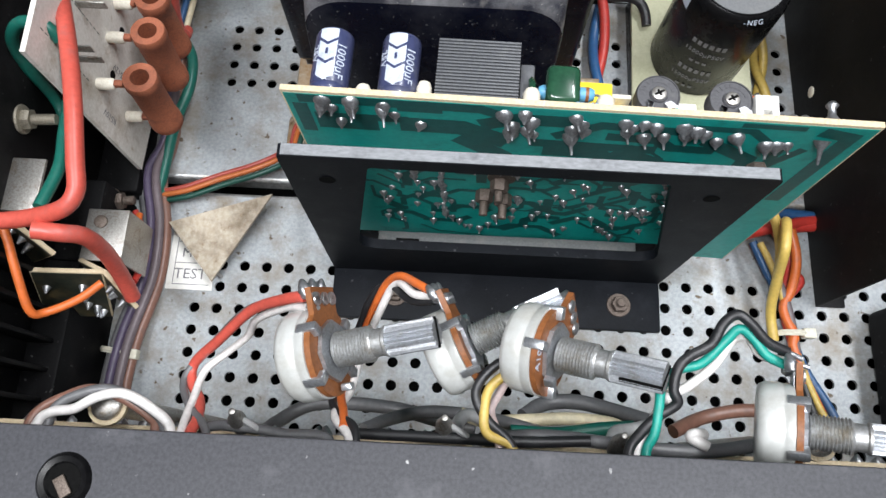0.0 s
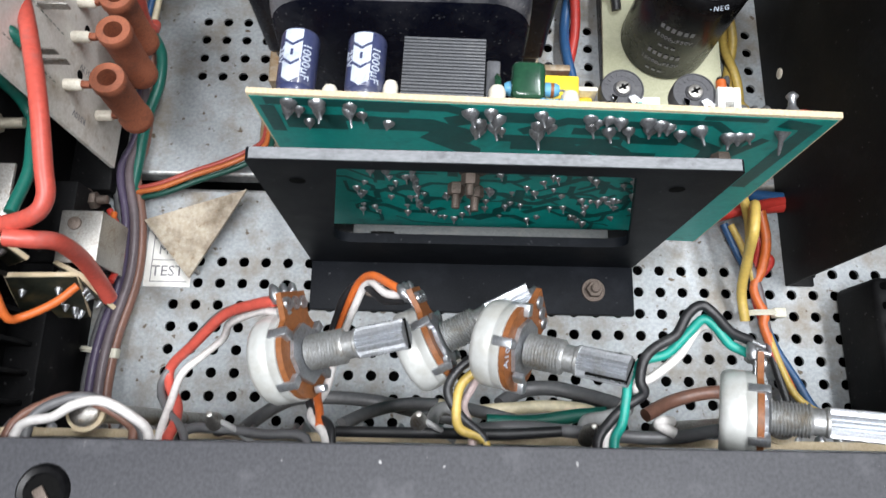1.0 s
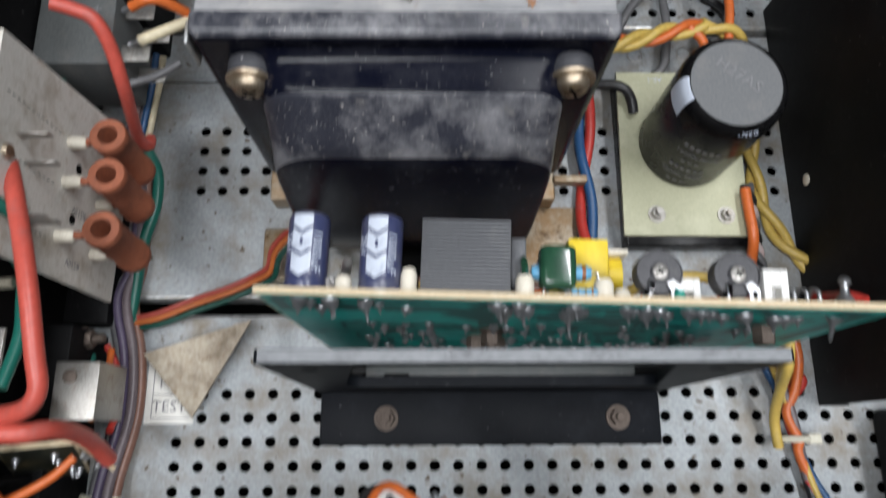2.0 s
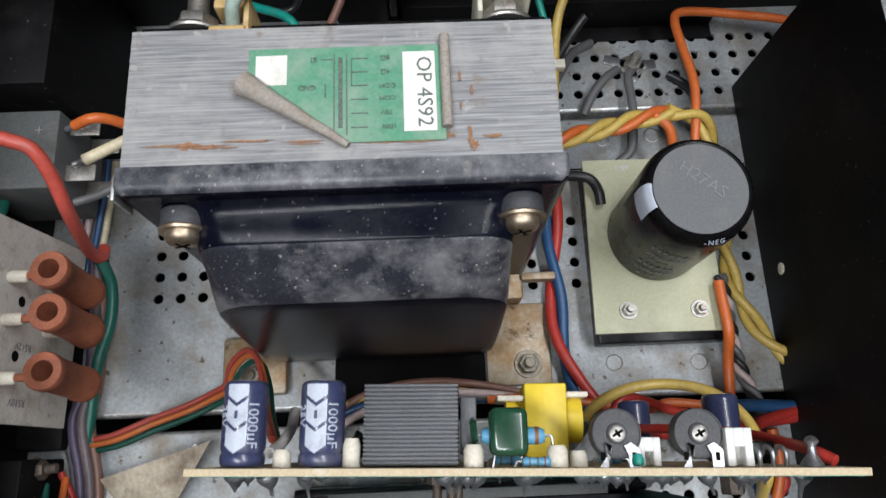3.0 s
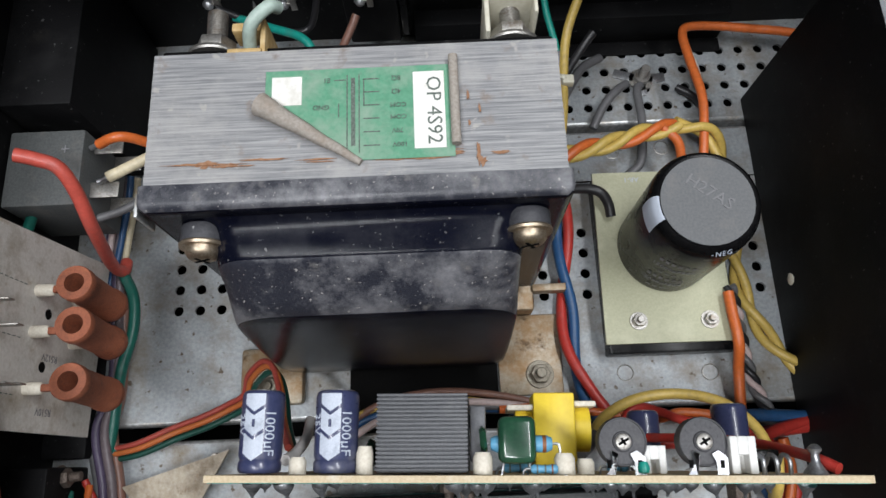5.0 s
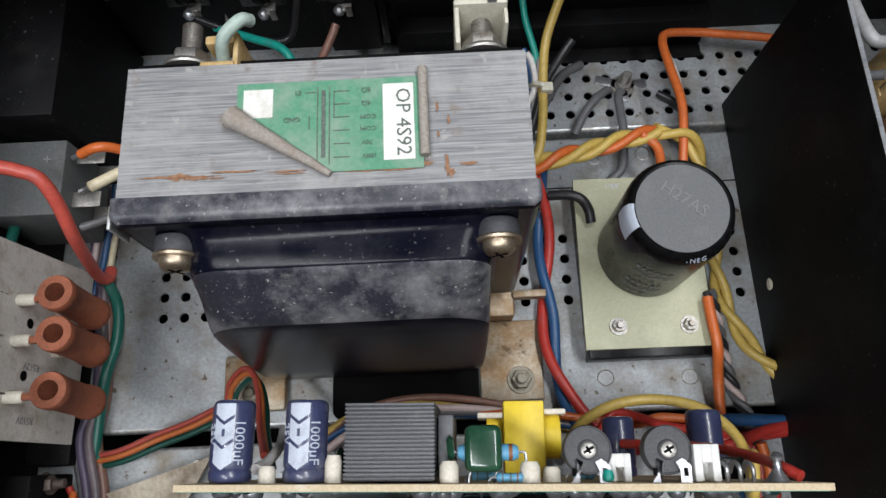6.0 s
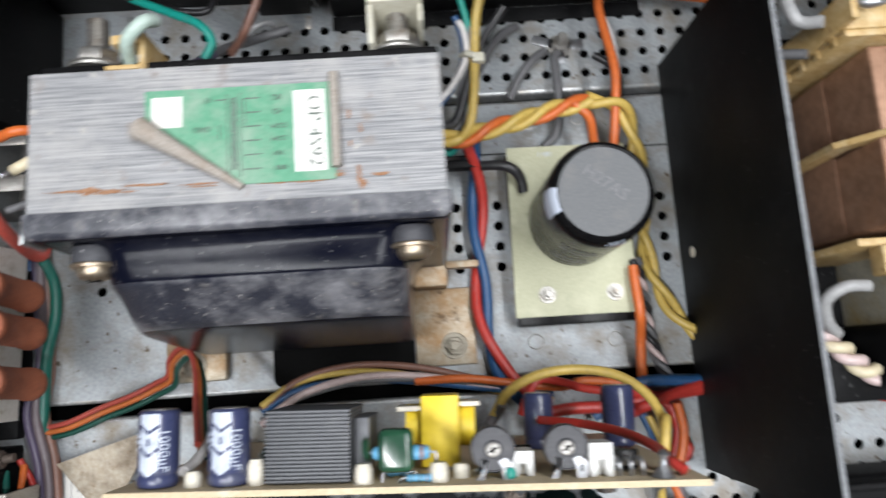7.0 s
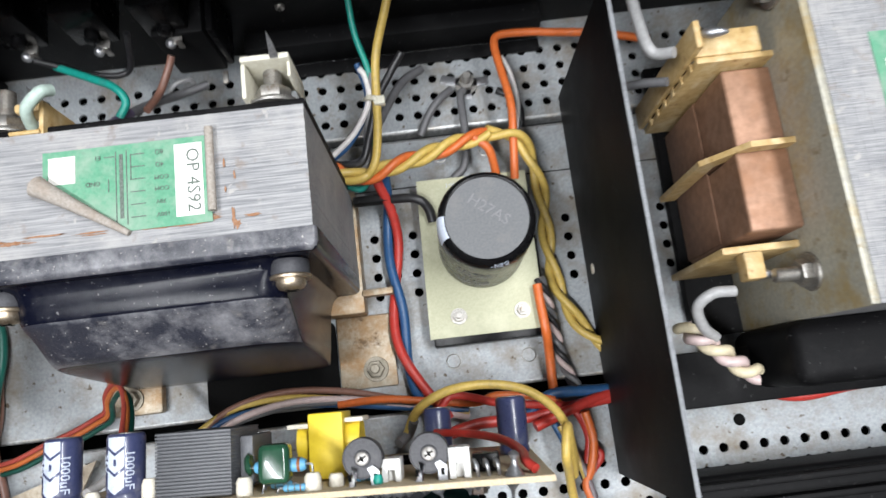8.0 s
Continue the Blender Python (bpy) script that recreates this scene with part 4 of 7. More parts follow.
def resistor(u0, u1, y, z, r, bands):
    c = (u0 + u1) / 2
    L = u1 - u0
    ob = part("resistor", lathe(bmesh.new(), [(0, 0), (r * 0.7, 0), (r, L * 0.08), (r, L * 0.26), (r * 0.86, L * 0.34), (r * 0.86, L * 0.66), (r, L * 0.74), (r, L * 0.92), (r * 0.7, L), (0, L)], (u0, y, z), (1, 0, 0), 18), M_RESBLUE, pcb, "pale blue metal film resistor")
    for f, m in bands:
        part("colour_band", lathe(bmesh.new(), [(r * 1.02, 0), (r * 1.02, L * 0.06)], (u0 + L * f, y, z), (1, 0, 0), 18), m, ob)
    for a, s in ((u0, -1), (u1, 1)):
        part("lead", sweep(bmesh.new(), spline([(a, y, z), (a + s * 0.0012, y, z), (a + s * 0.0018, y - 0.001, z), (a + s * 0.0018, 0.001, z)], 4), 0.00035, 6), M_SOLDER, ob)


resistor(0.0668, 0.0815, 0.0088, -0.0085, 0.0020, ((0.15, M_WAFER), (0.84, M_WAFER)))
resistor(0.0760, 0.0822, 0.0030, -0.0042, 0.0011, ((0.2, M_INK), (0.5, M_INK), (0.76, M_WAFER)))
resistor(0.0950, 0.1000, 0.0035, -0.013, 0.0012, ((0.3, M_INK), (0.6, M_INK)))
resistor(0.0700, 0.0762, 0.0032, -0.013, 0.0011, ((0.2, M_INK), (0.6, M_INK)))
part("tantalum_drop", lathe(bmesh.new(), [(0, 0), (0.0013, 0.0004), (0.0015, 0.0015), (0.001, 0.0028), (0, 0.003)], (0.1023, 0.0018, -0.006), (0, 1, 0), 14), WIRE["teal"], pcb, "small teal dipped bead")
# yellow taped coil with flanges
bm = box(bmesh.new(), (0.0785, 0.0025, -0.040), (0.0895, 0.0225, -0.0245), 0.0006)
part("taped_coil", bm, M_YELLOW, pcb, "yellow tape wound coil")
part("coil_core", lathe(bmesh.new(), [(0, 0), (0.0062, 0), (0.0062, 0.020), (0, 0.020)], (0.0740, 0.0135, -0.034), (1, 0, 0), 24), M_YELLOW, pcb)
part("coil_flange", box(bmesh.new(), (0.0715, 0.018, -0.040), (0.0790, 0.0195, -0.026), 0.0004), M_BEAD, pcb, "cream bobbin flange")
part("coil_flange", box(bmesh.new(), (0.0895, 0.019, -0.040), (0.0955, 0.0205, -0.027), 0.0004), M_BEAD, pcb, "cream bobbin flange")


def trimmer(u, y, z):
    """Upright trimmer: round dark body with a slotted metal wiper screw and two flat legs."""
    m = Matrix.Translation((u, y, z))
    r = 0.0058
    bm = lathe(bmesh.new(), [(0, -0.0045), (r, -0.0045), (r, -0.0006), (r * 0.96, 0), (r * 0.92, 0), (r * 0.9, -0.0003), (r * 0.42, -0.0003), (r * 0.38, 0.0002), (0, 0.0002)], (u, y, z), (0, 0, 1), 36)
    body = part("trimmer", bm, M_TRIM, pcb, "dark grey round trimmer potentiometer")
    part("wiper_screw", lathe(bmesh.new(), [(0, 0), (0.0019, 0), (0.0019, 0.0006), (0.0016, 0.0008), (0, 0.0008)], (u, y, z + 0.0002), (0, 0, 1), 20), M_STEEL, body, "slotted metal wiper")
    bm = bmesh.new()
    box(bm, (-0.0014, -0.0003, 0), (0.0014, 0.0003, 0.0001), m=m @ pose(0, 0, 0.00102, 0, 0, 30))
    box(bm, (-0.0003, -0.0009, 0), (0.0003, 0.0009, 0.0001), m=m @ pose(0, 0, 0.00102, 0, 0, 30))
    part("slot", bm, M_DARK, body)
    for s in (-1, 1):
        bm = prism(bmesh.new(), [(s * 0.0036 - 0.0013, -y + 0.001), (s * 0.0036 + 0.0013, -y + 0.001), (s * 0.0036 + 0.0013, -0.0036), (s * 0.0030, -0.0020), (s * 0.0036 - s * 0.0022, -0.0028), (s * 0.0036 - 0.0013 * s, -0.0046)], 0.0004, m @ Matrix.Translation((0, 0, 0.0003)))
        part("leg", bm, M_SOLDER, body, "flat tinned leg")
        part("leg_slot", box(bmesh.new(), (u + s * 0.0036 - 0.0005, y - 0.0060, z + 0.0006), (u + s * 0.0036 + 0.0005, y - 0.0042, z + 0.0008)), M_DARK, body)
    bm = bmesh.new()
    for k in range(9):
        a = radians(20 + k * 17.5)
        box(bm, (-0.00035, -0.0006, 0), (0.00035, 0.0006, 0.00012), m=m @ Matrix.Rotation(a - math.pi / 2, 4, "Z") @ Matrix.Translation((0, 0.0042, -0.0003)))
    tagged(part("moulded_mark", bm, M_TRIM, body, "raised moulded marks"), kind="stuff")


trimmer(0.0980, 0.0092, -0.0065), trimmer(0.1170, 0.0092, -0.0070)
for u0, u1, z0, y1 in ((0.1030, 0.1085, -0.012, 0.0065), (0.1225, 0.1285, -0.0085, 0.0085)):
    bm = bmesh.new()
    box(bm, (u0, 0.0019, z0 - 0.006), (u1, 0.0019 + y1, z0 - 0.0006), 0.0004)
    w = (u1 - u0)
    box(bm, (u0, 0.0019, z0 - 0.0006), (u0 + w * 0.32, 0.0019 + y1, z0 + 0.003), 0.0003)
    box(bm, (u1 - w * 0.32, 0.0019, z0 - 0.0006), (u1, 0.0019 + y1, z0 + 0.003), 0.0003)
    box(bm, (u0 + w * 0.30, 0.0019 + y1 * 0.5, z0 - 0.0006), (u1 - w * 0.30, 0.0019 + y1, z0 + 0.003), 0.0003)
    part("connector", bm, M_WHITEPL, pcb, "white nylon connector housing")
for u in (0.1305, 0.1335, 0.1365):
    part("pin", sweep(bmesh.new(), spline([(u, 0.001, -0.008), (u - 0.0003, 0.005, -0.007), (u - 0.001, 0.0062, -0.009), (u - 0.001, 0.004, -0.012)], 5), 0.00055, 8), M_SOLDER, pcb, "bent tinned wire pin")
part("solder_lug", lathe(bmesh.new(), [(0.0028, 0), (0.0022, 0.001), (0.0010, 0.0028), (0.0009, 0.0045), (0.0016, 0.0056), (0.0008, 0.0066), (0, 0.0068)], (0.1405, 0.0018, -0.004), (0.05, 1, 0.05), 16), M_SOLDER, pcb, "solder coated post")
part("transistor", box(bmesh.new(), (0.1290, 0.0022, -0.022), (0.1370, 0.0075, -0.014), 0.0006), M_CAPBLACK, pcb, "small black transistor")
radial_cap(0.1166, -0.068, 0.0185, 0.0050, pcb, M_CAPBLUE, prints=False)
radial_cap(0.1440, -0.068, 0.0205, 0.0055, pcb, M_CAPBLUE, prints=False)
part("diode", rod(bmesh.new(), (0.103, 0.006, -0.030), (0.110, 0.006, -0.030), 0.0016), M_CAPBLACK, pcb, "black diode")

# ---- reservoir capacitor on its board ----
CX, CY, CR, CZ0, CZ1 = 0.1032, 0.2595, 0.0190, 0.0125, 0.0645
rb = thing("capacitor_board", "bare fibreglass board raised over the chassis on pillars", "circuit board")
part("board", prism(bmesh.new(), [(0.0760, 0.2208), (0.1268, 0.2205), (0.1275, 0.2925), (0.0775, 0.2930)], 0.0017, Matrix.Translation((0, 0, 0.0105))), M_FIBRE, rb)
for x, y in ((0.0895, 0.2295), (0.1175, 0.2290), (0.083, 0.286), (0.122, 0.286)):
    part("pillar", rod(bmesh.new(), (x, y, 0.0), (x, y, 0.0105), 0.0028), M_STEEL, rb, "metal pillar")
part("insulating_base", box(bmesh.new(), (0.0775, 0.2172, 0.0004), (0.1285, 0.2915, 0.0100), 0.0008), M_CAPBLACK, rb, "black block filling the gap under the board")
letters("AR-1", 0.0030, M_PRINT, pose(0.0935, 0.2895, 0.01225, 0, 0, 180), rb)
for x, y in ((0.0895, 0.2295), (0.1175, 0.2290)):
    bolt((x, y, 0.0122), (0, 0, 1), 0.0026, "small zinc nut on the capacitor board", stud=0.0018, metal=M_STEEL, group="board nuts")
cap = thing("reservoir_capacitor", "large black snap-in electrolytic capacitor with grey top disc", "capacitor")
part("can", lathe(bmesh.new(), [(0, 0), (CR * 0.95, 0), (CR, 0.0015), (CR, 0.047), (CR * 0.985, 0.0495), (CR * 0.94, 0.0517), (CR * 0.88, 0.0525), (CR * 0.84, 0.0522), (0, 0.0521)], (CX, CY, CZ0), (0, 0, 1), 64), M_CAPBLACK, cap)
part("top_disc", lathe(bmesh.new(), [(0, 0), (CR * 0.83, 0), (CR * 0.83, 0.0003), (0, 0.0004)], (CX, CY, CZ0 + 0.0522), (0, 0, 1), 56), M_CAPTOP, cap, "grey top disc")
letters("H27AS", 0.0062, M_PRINTGREY, pose(CX + 0.001, CY + 0.003, CZ0 + 0.0526, 0, 0, -38), cap, raise_by=0.0003, label="embossed marking")
# worn print on the sleeve: minus stripe, readable rating, bars for the maker
bm = bmesh.new()


def sleeve_patch(bm, a0, a1, z0, z1, r=CR + 0.00015, n=6):
    c = [(bm.verts.new((CX + r * math.cos(radians(a0 + (a1 - a0) * k / n)), CY + r * math.sin(radians(a0 + (a1 - a0) * k / n)), CZ0 + z0)), bm.verts.new((CX + r * math.cos(radians(a0 + (a1 - a0) * k / n)), CY + r * math.sin(radians(a0 + (a1 - a0) * k / n)), CZ0 + z1))) for k in range(n + 1)]
    for (a, b), (d, e) in zip(c, c[1:]):
        bm.faces.new((a, d, e, b))


for k in range(2):
    for a, w in ((228, 6), (235, 6), (242, 6), (249, 7), (257, 6), (264, 6)):
        sleeve_patch(bm, a, a + w * 0.75, 0.033 - 0.017 * k, 0.0355 - 0.017 * k)
    for a in (236, 244, 252):
        sleeve_patch(bm, a, a + 5, 0.0225 - 0.017 * k, 0.0238 - 0.017 * k)
part("maker_mark", bm, M_PRINTGREY, cap, "faded grey print bars")
bm = bmesh.new()
for k in range(12):
    a0, a1 = 172 + k * 2.5, 172 + k * 2.5 + 2.5
    rs = ((CR + 0.0001, 0.042), (CR + 0.0001, 0.047), (CR * 0.987, 0.0496), (CR * 0.944, 0.0518), (CR * 0.885, 0.0527), (CR * 0.85, 0.05245))
    for (ra, za), (rb_, zb) in zip(rs, rs[1:]):
        q = [(ra, a0, za), (ra, a1, za), (rb_, a1, zb), (rb_, a0, zb)]
        bm.faces.new([bm.verts.new((CX + r * math.cos(radians(a)), CY + r * math.sin(radians(a)), CZ0 + z)) for r, a, z in q])
bmesh.ops.remove_doubles(bm, verts=bm.verts, dist=1e-6)
part("polarity_stripe", bm, M_PRINT, cap, "pale polarity stripe over the rim")
for k in range(2):
    for i, ch in enumerate("15000µF50V"):
        a = radians(226 + 4.8 * i)
        mm = Matrix.Translation((CX + (CR + 0.0001) * math.cos(a), CY + (CR + 0.0001) * math.sin(a), CZ0 + 0.0285 - 0.017 * k)) @ Matrix.Rotation(a + math.pi / 2, 4, "Z") @ Matrix.Rotation(math.pi / 2, 4, "X")
        letters(ch, 0.0030, M_PRINTGREY, mm, cap)
for i, ch in enumerate("-NEG"):
    a = radians(268 + 6 * i)
    mm = Matrix.Translation((CX + CR * 0.975 * math.cos(a), CY + CR * 0.975 * math.sin(a), CZ0 + 0.0508)) @ Matrix.Rotation(a + math.pi / 2, 4, "Z") @ Matrix.Rotation(math.radians(50), 4, "X")
    letters(ch, 0.0026, M_PRINT, mm, cap)

# ---- potentiometers hanging on their wires ----
def potentiometer(front, along, lug, text=True):
    """front: centre of the bushing plate; along: shaft direction; lug: direction of the terminal tab."""
    x = Vector(along).normalized()
    z = Vector(lug)
    z = (z - x * z.dot(x)).normalized()
    y = z.cross(x)
    f = Vector(front)
    m = Matrix(((x.x, y.x, z.x, f.x), (x.y, y.y, z.y, f.y), (x.z, y.z, z.z, f.z), (0, 0, 0, 1)))
    pot = thing("potentiometer", "loose rotary potentiometer with milky dust cover and splined shaft", "potentiometer", m, "potentiometers")
    R = 0.0104
    prof = [(0, -0.0106), (R * 0.84, -0.0106), (R * 0.94, -0.0101), (R, -0.0088), (R, -0.0056), (R * 0.985, -0.0053), (R * 0.985, -0.0048), (R * 1.0, -0.0045), (R * 1.0, -0.0028), (R * 0.9, -0.0026), (0, -0.0026)]
    part("dust_cover", lathe(bmesh.new(), prof, (0, 0, 0), (1, 0, 0), 48), M_POTCAP, pot, "milky white plastic dust cover")
    bm = bmesh.new()
    out = [(R * 0.97 * math.sin(radians(a)), R * 0.97 * math.cos(radians(a))) for a in range(35, 326, 10)]
    out += [(-0.0056, R * 0.82), (-0.0056, R + 0.0042), (0.0056, R + 0.0042), (0.0056, R * 0.82)]
    prism(bm, out, 0.0014, Matrix(((0, 0, 1, -0.0026), (1, 0, 0, 0), (0, 1, 0, 0), (0, 0, 0, 1))))
    part("wafer", bm, M_WAFER, pot, "brown phenolic wafer with terminal tab")
    bm = prism(bmesh.new(), [(R * 0.68 * math.sin(radians(a)), R * 0.68 * math.cos(radians(a))) for a in range(0, 360, 45)], 0.0010, Matrix(((0, 0, 1, -0.0011), (1, 0, 0, 0), (0, 1, 0, 0), (0, 0, 0, 1))))
    part("front_plate", bm, M_KNURL, pot, "zinc front plate")
    for a in (55, 125, 235, 305):
        c, s = math.cos(radians(a)), math.sin(radians(a))
        bm = box(bmesh.new(), (-0.0046, -0.0011, R * 0.74), (0.0002, 0.0011, R * 1.03), 0.0003, m=Matrix.Rotation(-radians(a), 4, "X"))
        part("clamp_tab", bm, M_KNURL, pot, "bent metal clamp tab")
    part("locating_peg", box(bmesh.new(), (0.0, -0.0012, -R * 0.88), (0.0026, 0.0012, -R * 0.72), 0.0004), M_KNURL, pot)
    rr, n = 0.0041, 12
    prof = [(0, 0)] + [(rr * (1.0 if i % 2 else 0.86), 0.0002 + 0.0088 * i / (2 * n)) for i in range(2 * n + 1)] + [(rr * 0.8, 0.0094), (0, 0.0094)]
    part("threaded_bushing", lathe(bmesh.new(), prof, (0, 0, 0), (1, 0, 0), 28), M_THREAD, pot, "greasy threaded bushing")
    bm = bmesh.new()
    spl = []
    for k in range(36):
        a = radians(k * 10)
        spl.append(((0.0035 if k % 2 else 0.0027) * math.cos(a), (0.0035 if k % 2 else 0.0027) * math.sin(a)))
    prism(bm, spl, 0.0115, Matrix(((0, 0, 1, 0.0125), (1, 0, 0, 0), (0, 1, 0, 0), (0, 0, 0, 1))))
    shaft = part("shaft", bm, M_KNURL, pot, "bright splined aluminium shaft", smooth=0.2)
    part("shaft_neck", lathe(bmesh.new(), [(0, 0.0094), (0.0031, 0.0094), (0.0031, 0.0118), (0.0035, 0.0122), (0.0035, 0.0128), (0, 0.0128)], (0, 0, 0), (1, 0, 0), 24), M_THREAD, shaft)
    part("slot", box(bmesh.new(), (0.0150, -0.0004, -0.0034), (0.0242, 0.0004, 0.0034)), M_DARK, shaft, "saw slot across the shaft")
    for k in (-1, 0, 1):
        t = part("terminal", box(bmesh.new(), (-0.0032, k * 0.0036 - 0.0011, R * 0.85), (-0.0027, k * 0.0036 + 0.0011, R + 0.0050), 0.0003), M_SOLDER, pot, "tinned terminal")
        bm = lathe(bmesh.new(), [(0, -0.0022), (0.0012, -0.0016), (0.0016, -0.0002), (0.0012, 0.0012), (0.0006, 0.0024), (0, 0.0028)], (-0.0036, k * 0.0036, R + 0.0040), (0.3 * k, 0.1, 1), 12)
        part("solder_blob", bm, M_SOLDER, t)
        part("eyelet", lathe(bmesh.new(), [(0.0006, 0), (0.0016, 0), (0.0015, 0.0005), (0.0006, 0.0005)], (-0.0011, k * 0.0036, R + 0.0015), (1, 0, 0), 16), M_SOLDER, pot, "tinned eyelet")
    if text:
        letters("A10K", 0.0030, M_PRINT, Matrix.Rotation(radians(50), 4, "X") @ Matrix(((0, 0, 1, -0.00115), (1, 0, 0, -R * 0.83), (0, 1, 0, 0.0), (0, 0, 0, 1))) @ Matrix.Rotation(radians(90), 4, "Z"), pot)
    return pot


potentiometer((-0.0220, 0.1100, 0.1200), (0.93, 0.16, 0.33), (-0.16, 1.0, 0.20), text=False)
potentiometer((0.0090, 0.1160, 0.1060), (0.86, 0.40, 0.25), (-0.42, 0.85, 0.15), text=False)
potentiometer((0.0280, 0.1120, 0.1180), (0.80, -0.22, 0.42), (0.40, 0.80, -0.45))
potentiometer((0.0850, 0.0980, 0.1130), (0.92, -0.10, 0.36), (0.10, 0.90, 0.05), text=False)

# ---- front strip board ----
sb = thing("strip_board", "long narrow circuit board on edge behind the front rail", "circuit board")
part("board", box(bmesh.new(), (-0.145, 0.0904, 0.042), (0.30, 0.0927, 0.0850), 0.0003), M_BOARDEDGE, sb)
rnd = random.Random(5)
bm = lathe(bmesh.new(), [(0.0014, 0), (0.0013, 0.0004), (0.0007, 0.0010), (0.0003, 0.0015), (0, 0.0016)], (0, 0, 0), (0, 1, 0.25), 8)
first = part("solder_joint", bm, M_SOLDER, sb)
first.location = (-0.13, 0.0927, 0.0830)
for k in range(74):
    s = rnd.uniform(0.6, 1.25)
    share("solder_joint", first.data, Matrix.Translation((-0.127 + 0.0047 * k + rnd.uniform(-0.002, 0.002), 0.0927, rnd.uniform(0.0760, 0.0840))) @ Matrix.Diagonal((s * 1.3, s * 1.5, s * 1.3, 1)), sb)
for x in (-0.0795, 0.0935):
    p = thing("rail_screw", "pale zinc screw head with fibre washer by the strip board", "screw", group="rail screws")
    part("washer", lathe(bmesh.new(), [(0, 0), (0.0048, 0), (0.0048, 0.0012), (0, 0.0012)], (x, 0.0965, 0.1000), (0, 0, 1), 26), M_BOARDEDGE, p)
    part("head", lathe(bmesh.new(), [(0, 0), (0.0036, 0), (0.0036, 0.0010), (0.0026, 0.0018), (0, 0.0020)], (x, 0.0965, 0.1012), (0, 0, 1), 26), M_STEEL, p)
    part("pillar", rod(bmesh.new(), (x, 0.0965, 0.0), (x, 0.0965, 0.1000), 0.0026), M_STEEL, p)
gk = thing("grommet", "black rubber ring round a keyhole in the front rail", "grommet")
part("ring", lathe(bmesh.new(), [(0.0033, 0.0002), (0.0037, 0.0009), (0.0048, 0.0011), (0.0055, 0.0004), (0.0056, 0.0001)], (-0.0720, 0.0800, 0.1298), (0, 0, 1), 36), M_CAPBLACK, gk)
part("hole", lathe(bmesh.new(), [(0, 0.0001), (0.0034, 0.0001), (0.0034, 0.0003), (0, 0.0003)], (-0.0720, 0.0800, 0.1298), (0, 0, 1), 28), M_DARK, gk)
part("lug", box(bmesh.new(), (-0.0012, -0.0022, 0.0003), (0.0012, 0.0020, 0.0010), 0.0003, m=Matrix.Translation((-0.0720, 0.0790, 0.1298)) @ Matrix.Rotation(0.6, 4, "Z")), M_OLDNUT, gk, "dull metal lug in the hole")

# ---- resistor board on the left ----
wb = thing("resistor_board", "white printed board standing on edge with wirewound resistors", "circuit board")
part("board", prism(bmesh.new(), [(0.1935, 0.0165), (0.2610, 0.0130), (0.2560, 0.1020), (0.1940, 0.1000)], 0.0016, Matrix(((0, 0, 1, -0.1240), (1, 0, 0, 0), (0, 1, 0, 0), (0, 0, 0, 1)))), M_WHITEBOARD, wb)
bm = bmesh.new()
for y in (0.2045, 0.2225, 0.2400):
    for k in range(12):
        box(bm, (-0.12235, y, 0.066 + 0.0026 * k), (-0.12225, y + 0.0003, 0.0675 + 0.0026 * k))
part("dashed_line", bm, M_INK, wb, "dashed printed lines")
for y, z in ((0.2150, 0.052), (0.2330, 0.052)):
    part("drill_hole", lathe(bmesh.new(), [(0, 0), (0.0018, 0), (0.0018, 0.0002), (0, 0.0002)], (-0.1224, y, z), (1, 0, 0), 18), M_DARK, wb)
for y, z in ((0.2060, 0.084), (0.2065, 0.077), (0.2235, 0.082), (0.2300, 0.088)):
    part("spade", box(bmesh.new(), (-0.1224, y - 0.0003, z - 0.0022), (-0.1130, y + 0.0003, z + 0.0012), 0.0002), M_STEEL, wb, "tinned spade terminal")
part("eyelet", lathe(bmesh.new(), [(0.0005, 0), (0.0024, 0), (0.002, 0.0012), (0.0005, 0.0012)], (-0.1224, 0.2230, 0.092), (1, 0, 0), 18), M_BRASS, wb, "brass eyelet")
for txt, y in (("R510V", 0.2005), ("R512V", 0.2185)):
    letters(txt, 0.0035, M_PRINTGREY, Matrix(((0, 0, 1, -0.12235), (0, -1, 0, y), (1, 0, 0, 0.048), (0, 0, 0, 1))), wb)
for y, x in ((0.2070, -0.1083), (0.2255, -0.1088), (0.2395, -0.1100)):
    bm = lathe(bmesh.new(), [(0.0033, 0.0305), (0.0058, 0.0305), (0.0061, 0.0298), (0.0061, 0.0270), (0.0057, 0.0262), (0.0056, 0.0050), (0.0061, 0.0042), (0.0061, 0.0008), (0.0057, 0), (0.0033, 0), (0.0033, 0.0305)], (x, y, 0.0325), (0.04, 0.05, 1), 32)
    r = part("resistor", bm, M_CERAMIC, wb, "hollow brown ceramic wirewound resistor")
    for z in (0.0600, 0.0360):
        part("end_lug", box(bmesh.new(), (x - 0.0085, y - 0.0012, z - 0.0008), (x - 0.0050, y + 0.0012, z + 0.0014), 0.0005), M_CERAMIC, r)
        part("bead", lathe(bmesh.new(), [(0, 0), (0.0019, 0), (0.0021, 0.0006), (0.0021, 0.0052), (0.0017, 0.0060), (0, 0.0060)], (-0.1224, y, z), (1, 0, 0), 18), M_BEAD, r, "cream ceramic standoff bead")

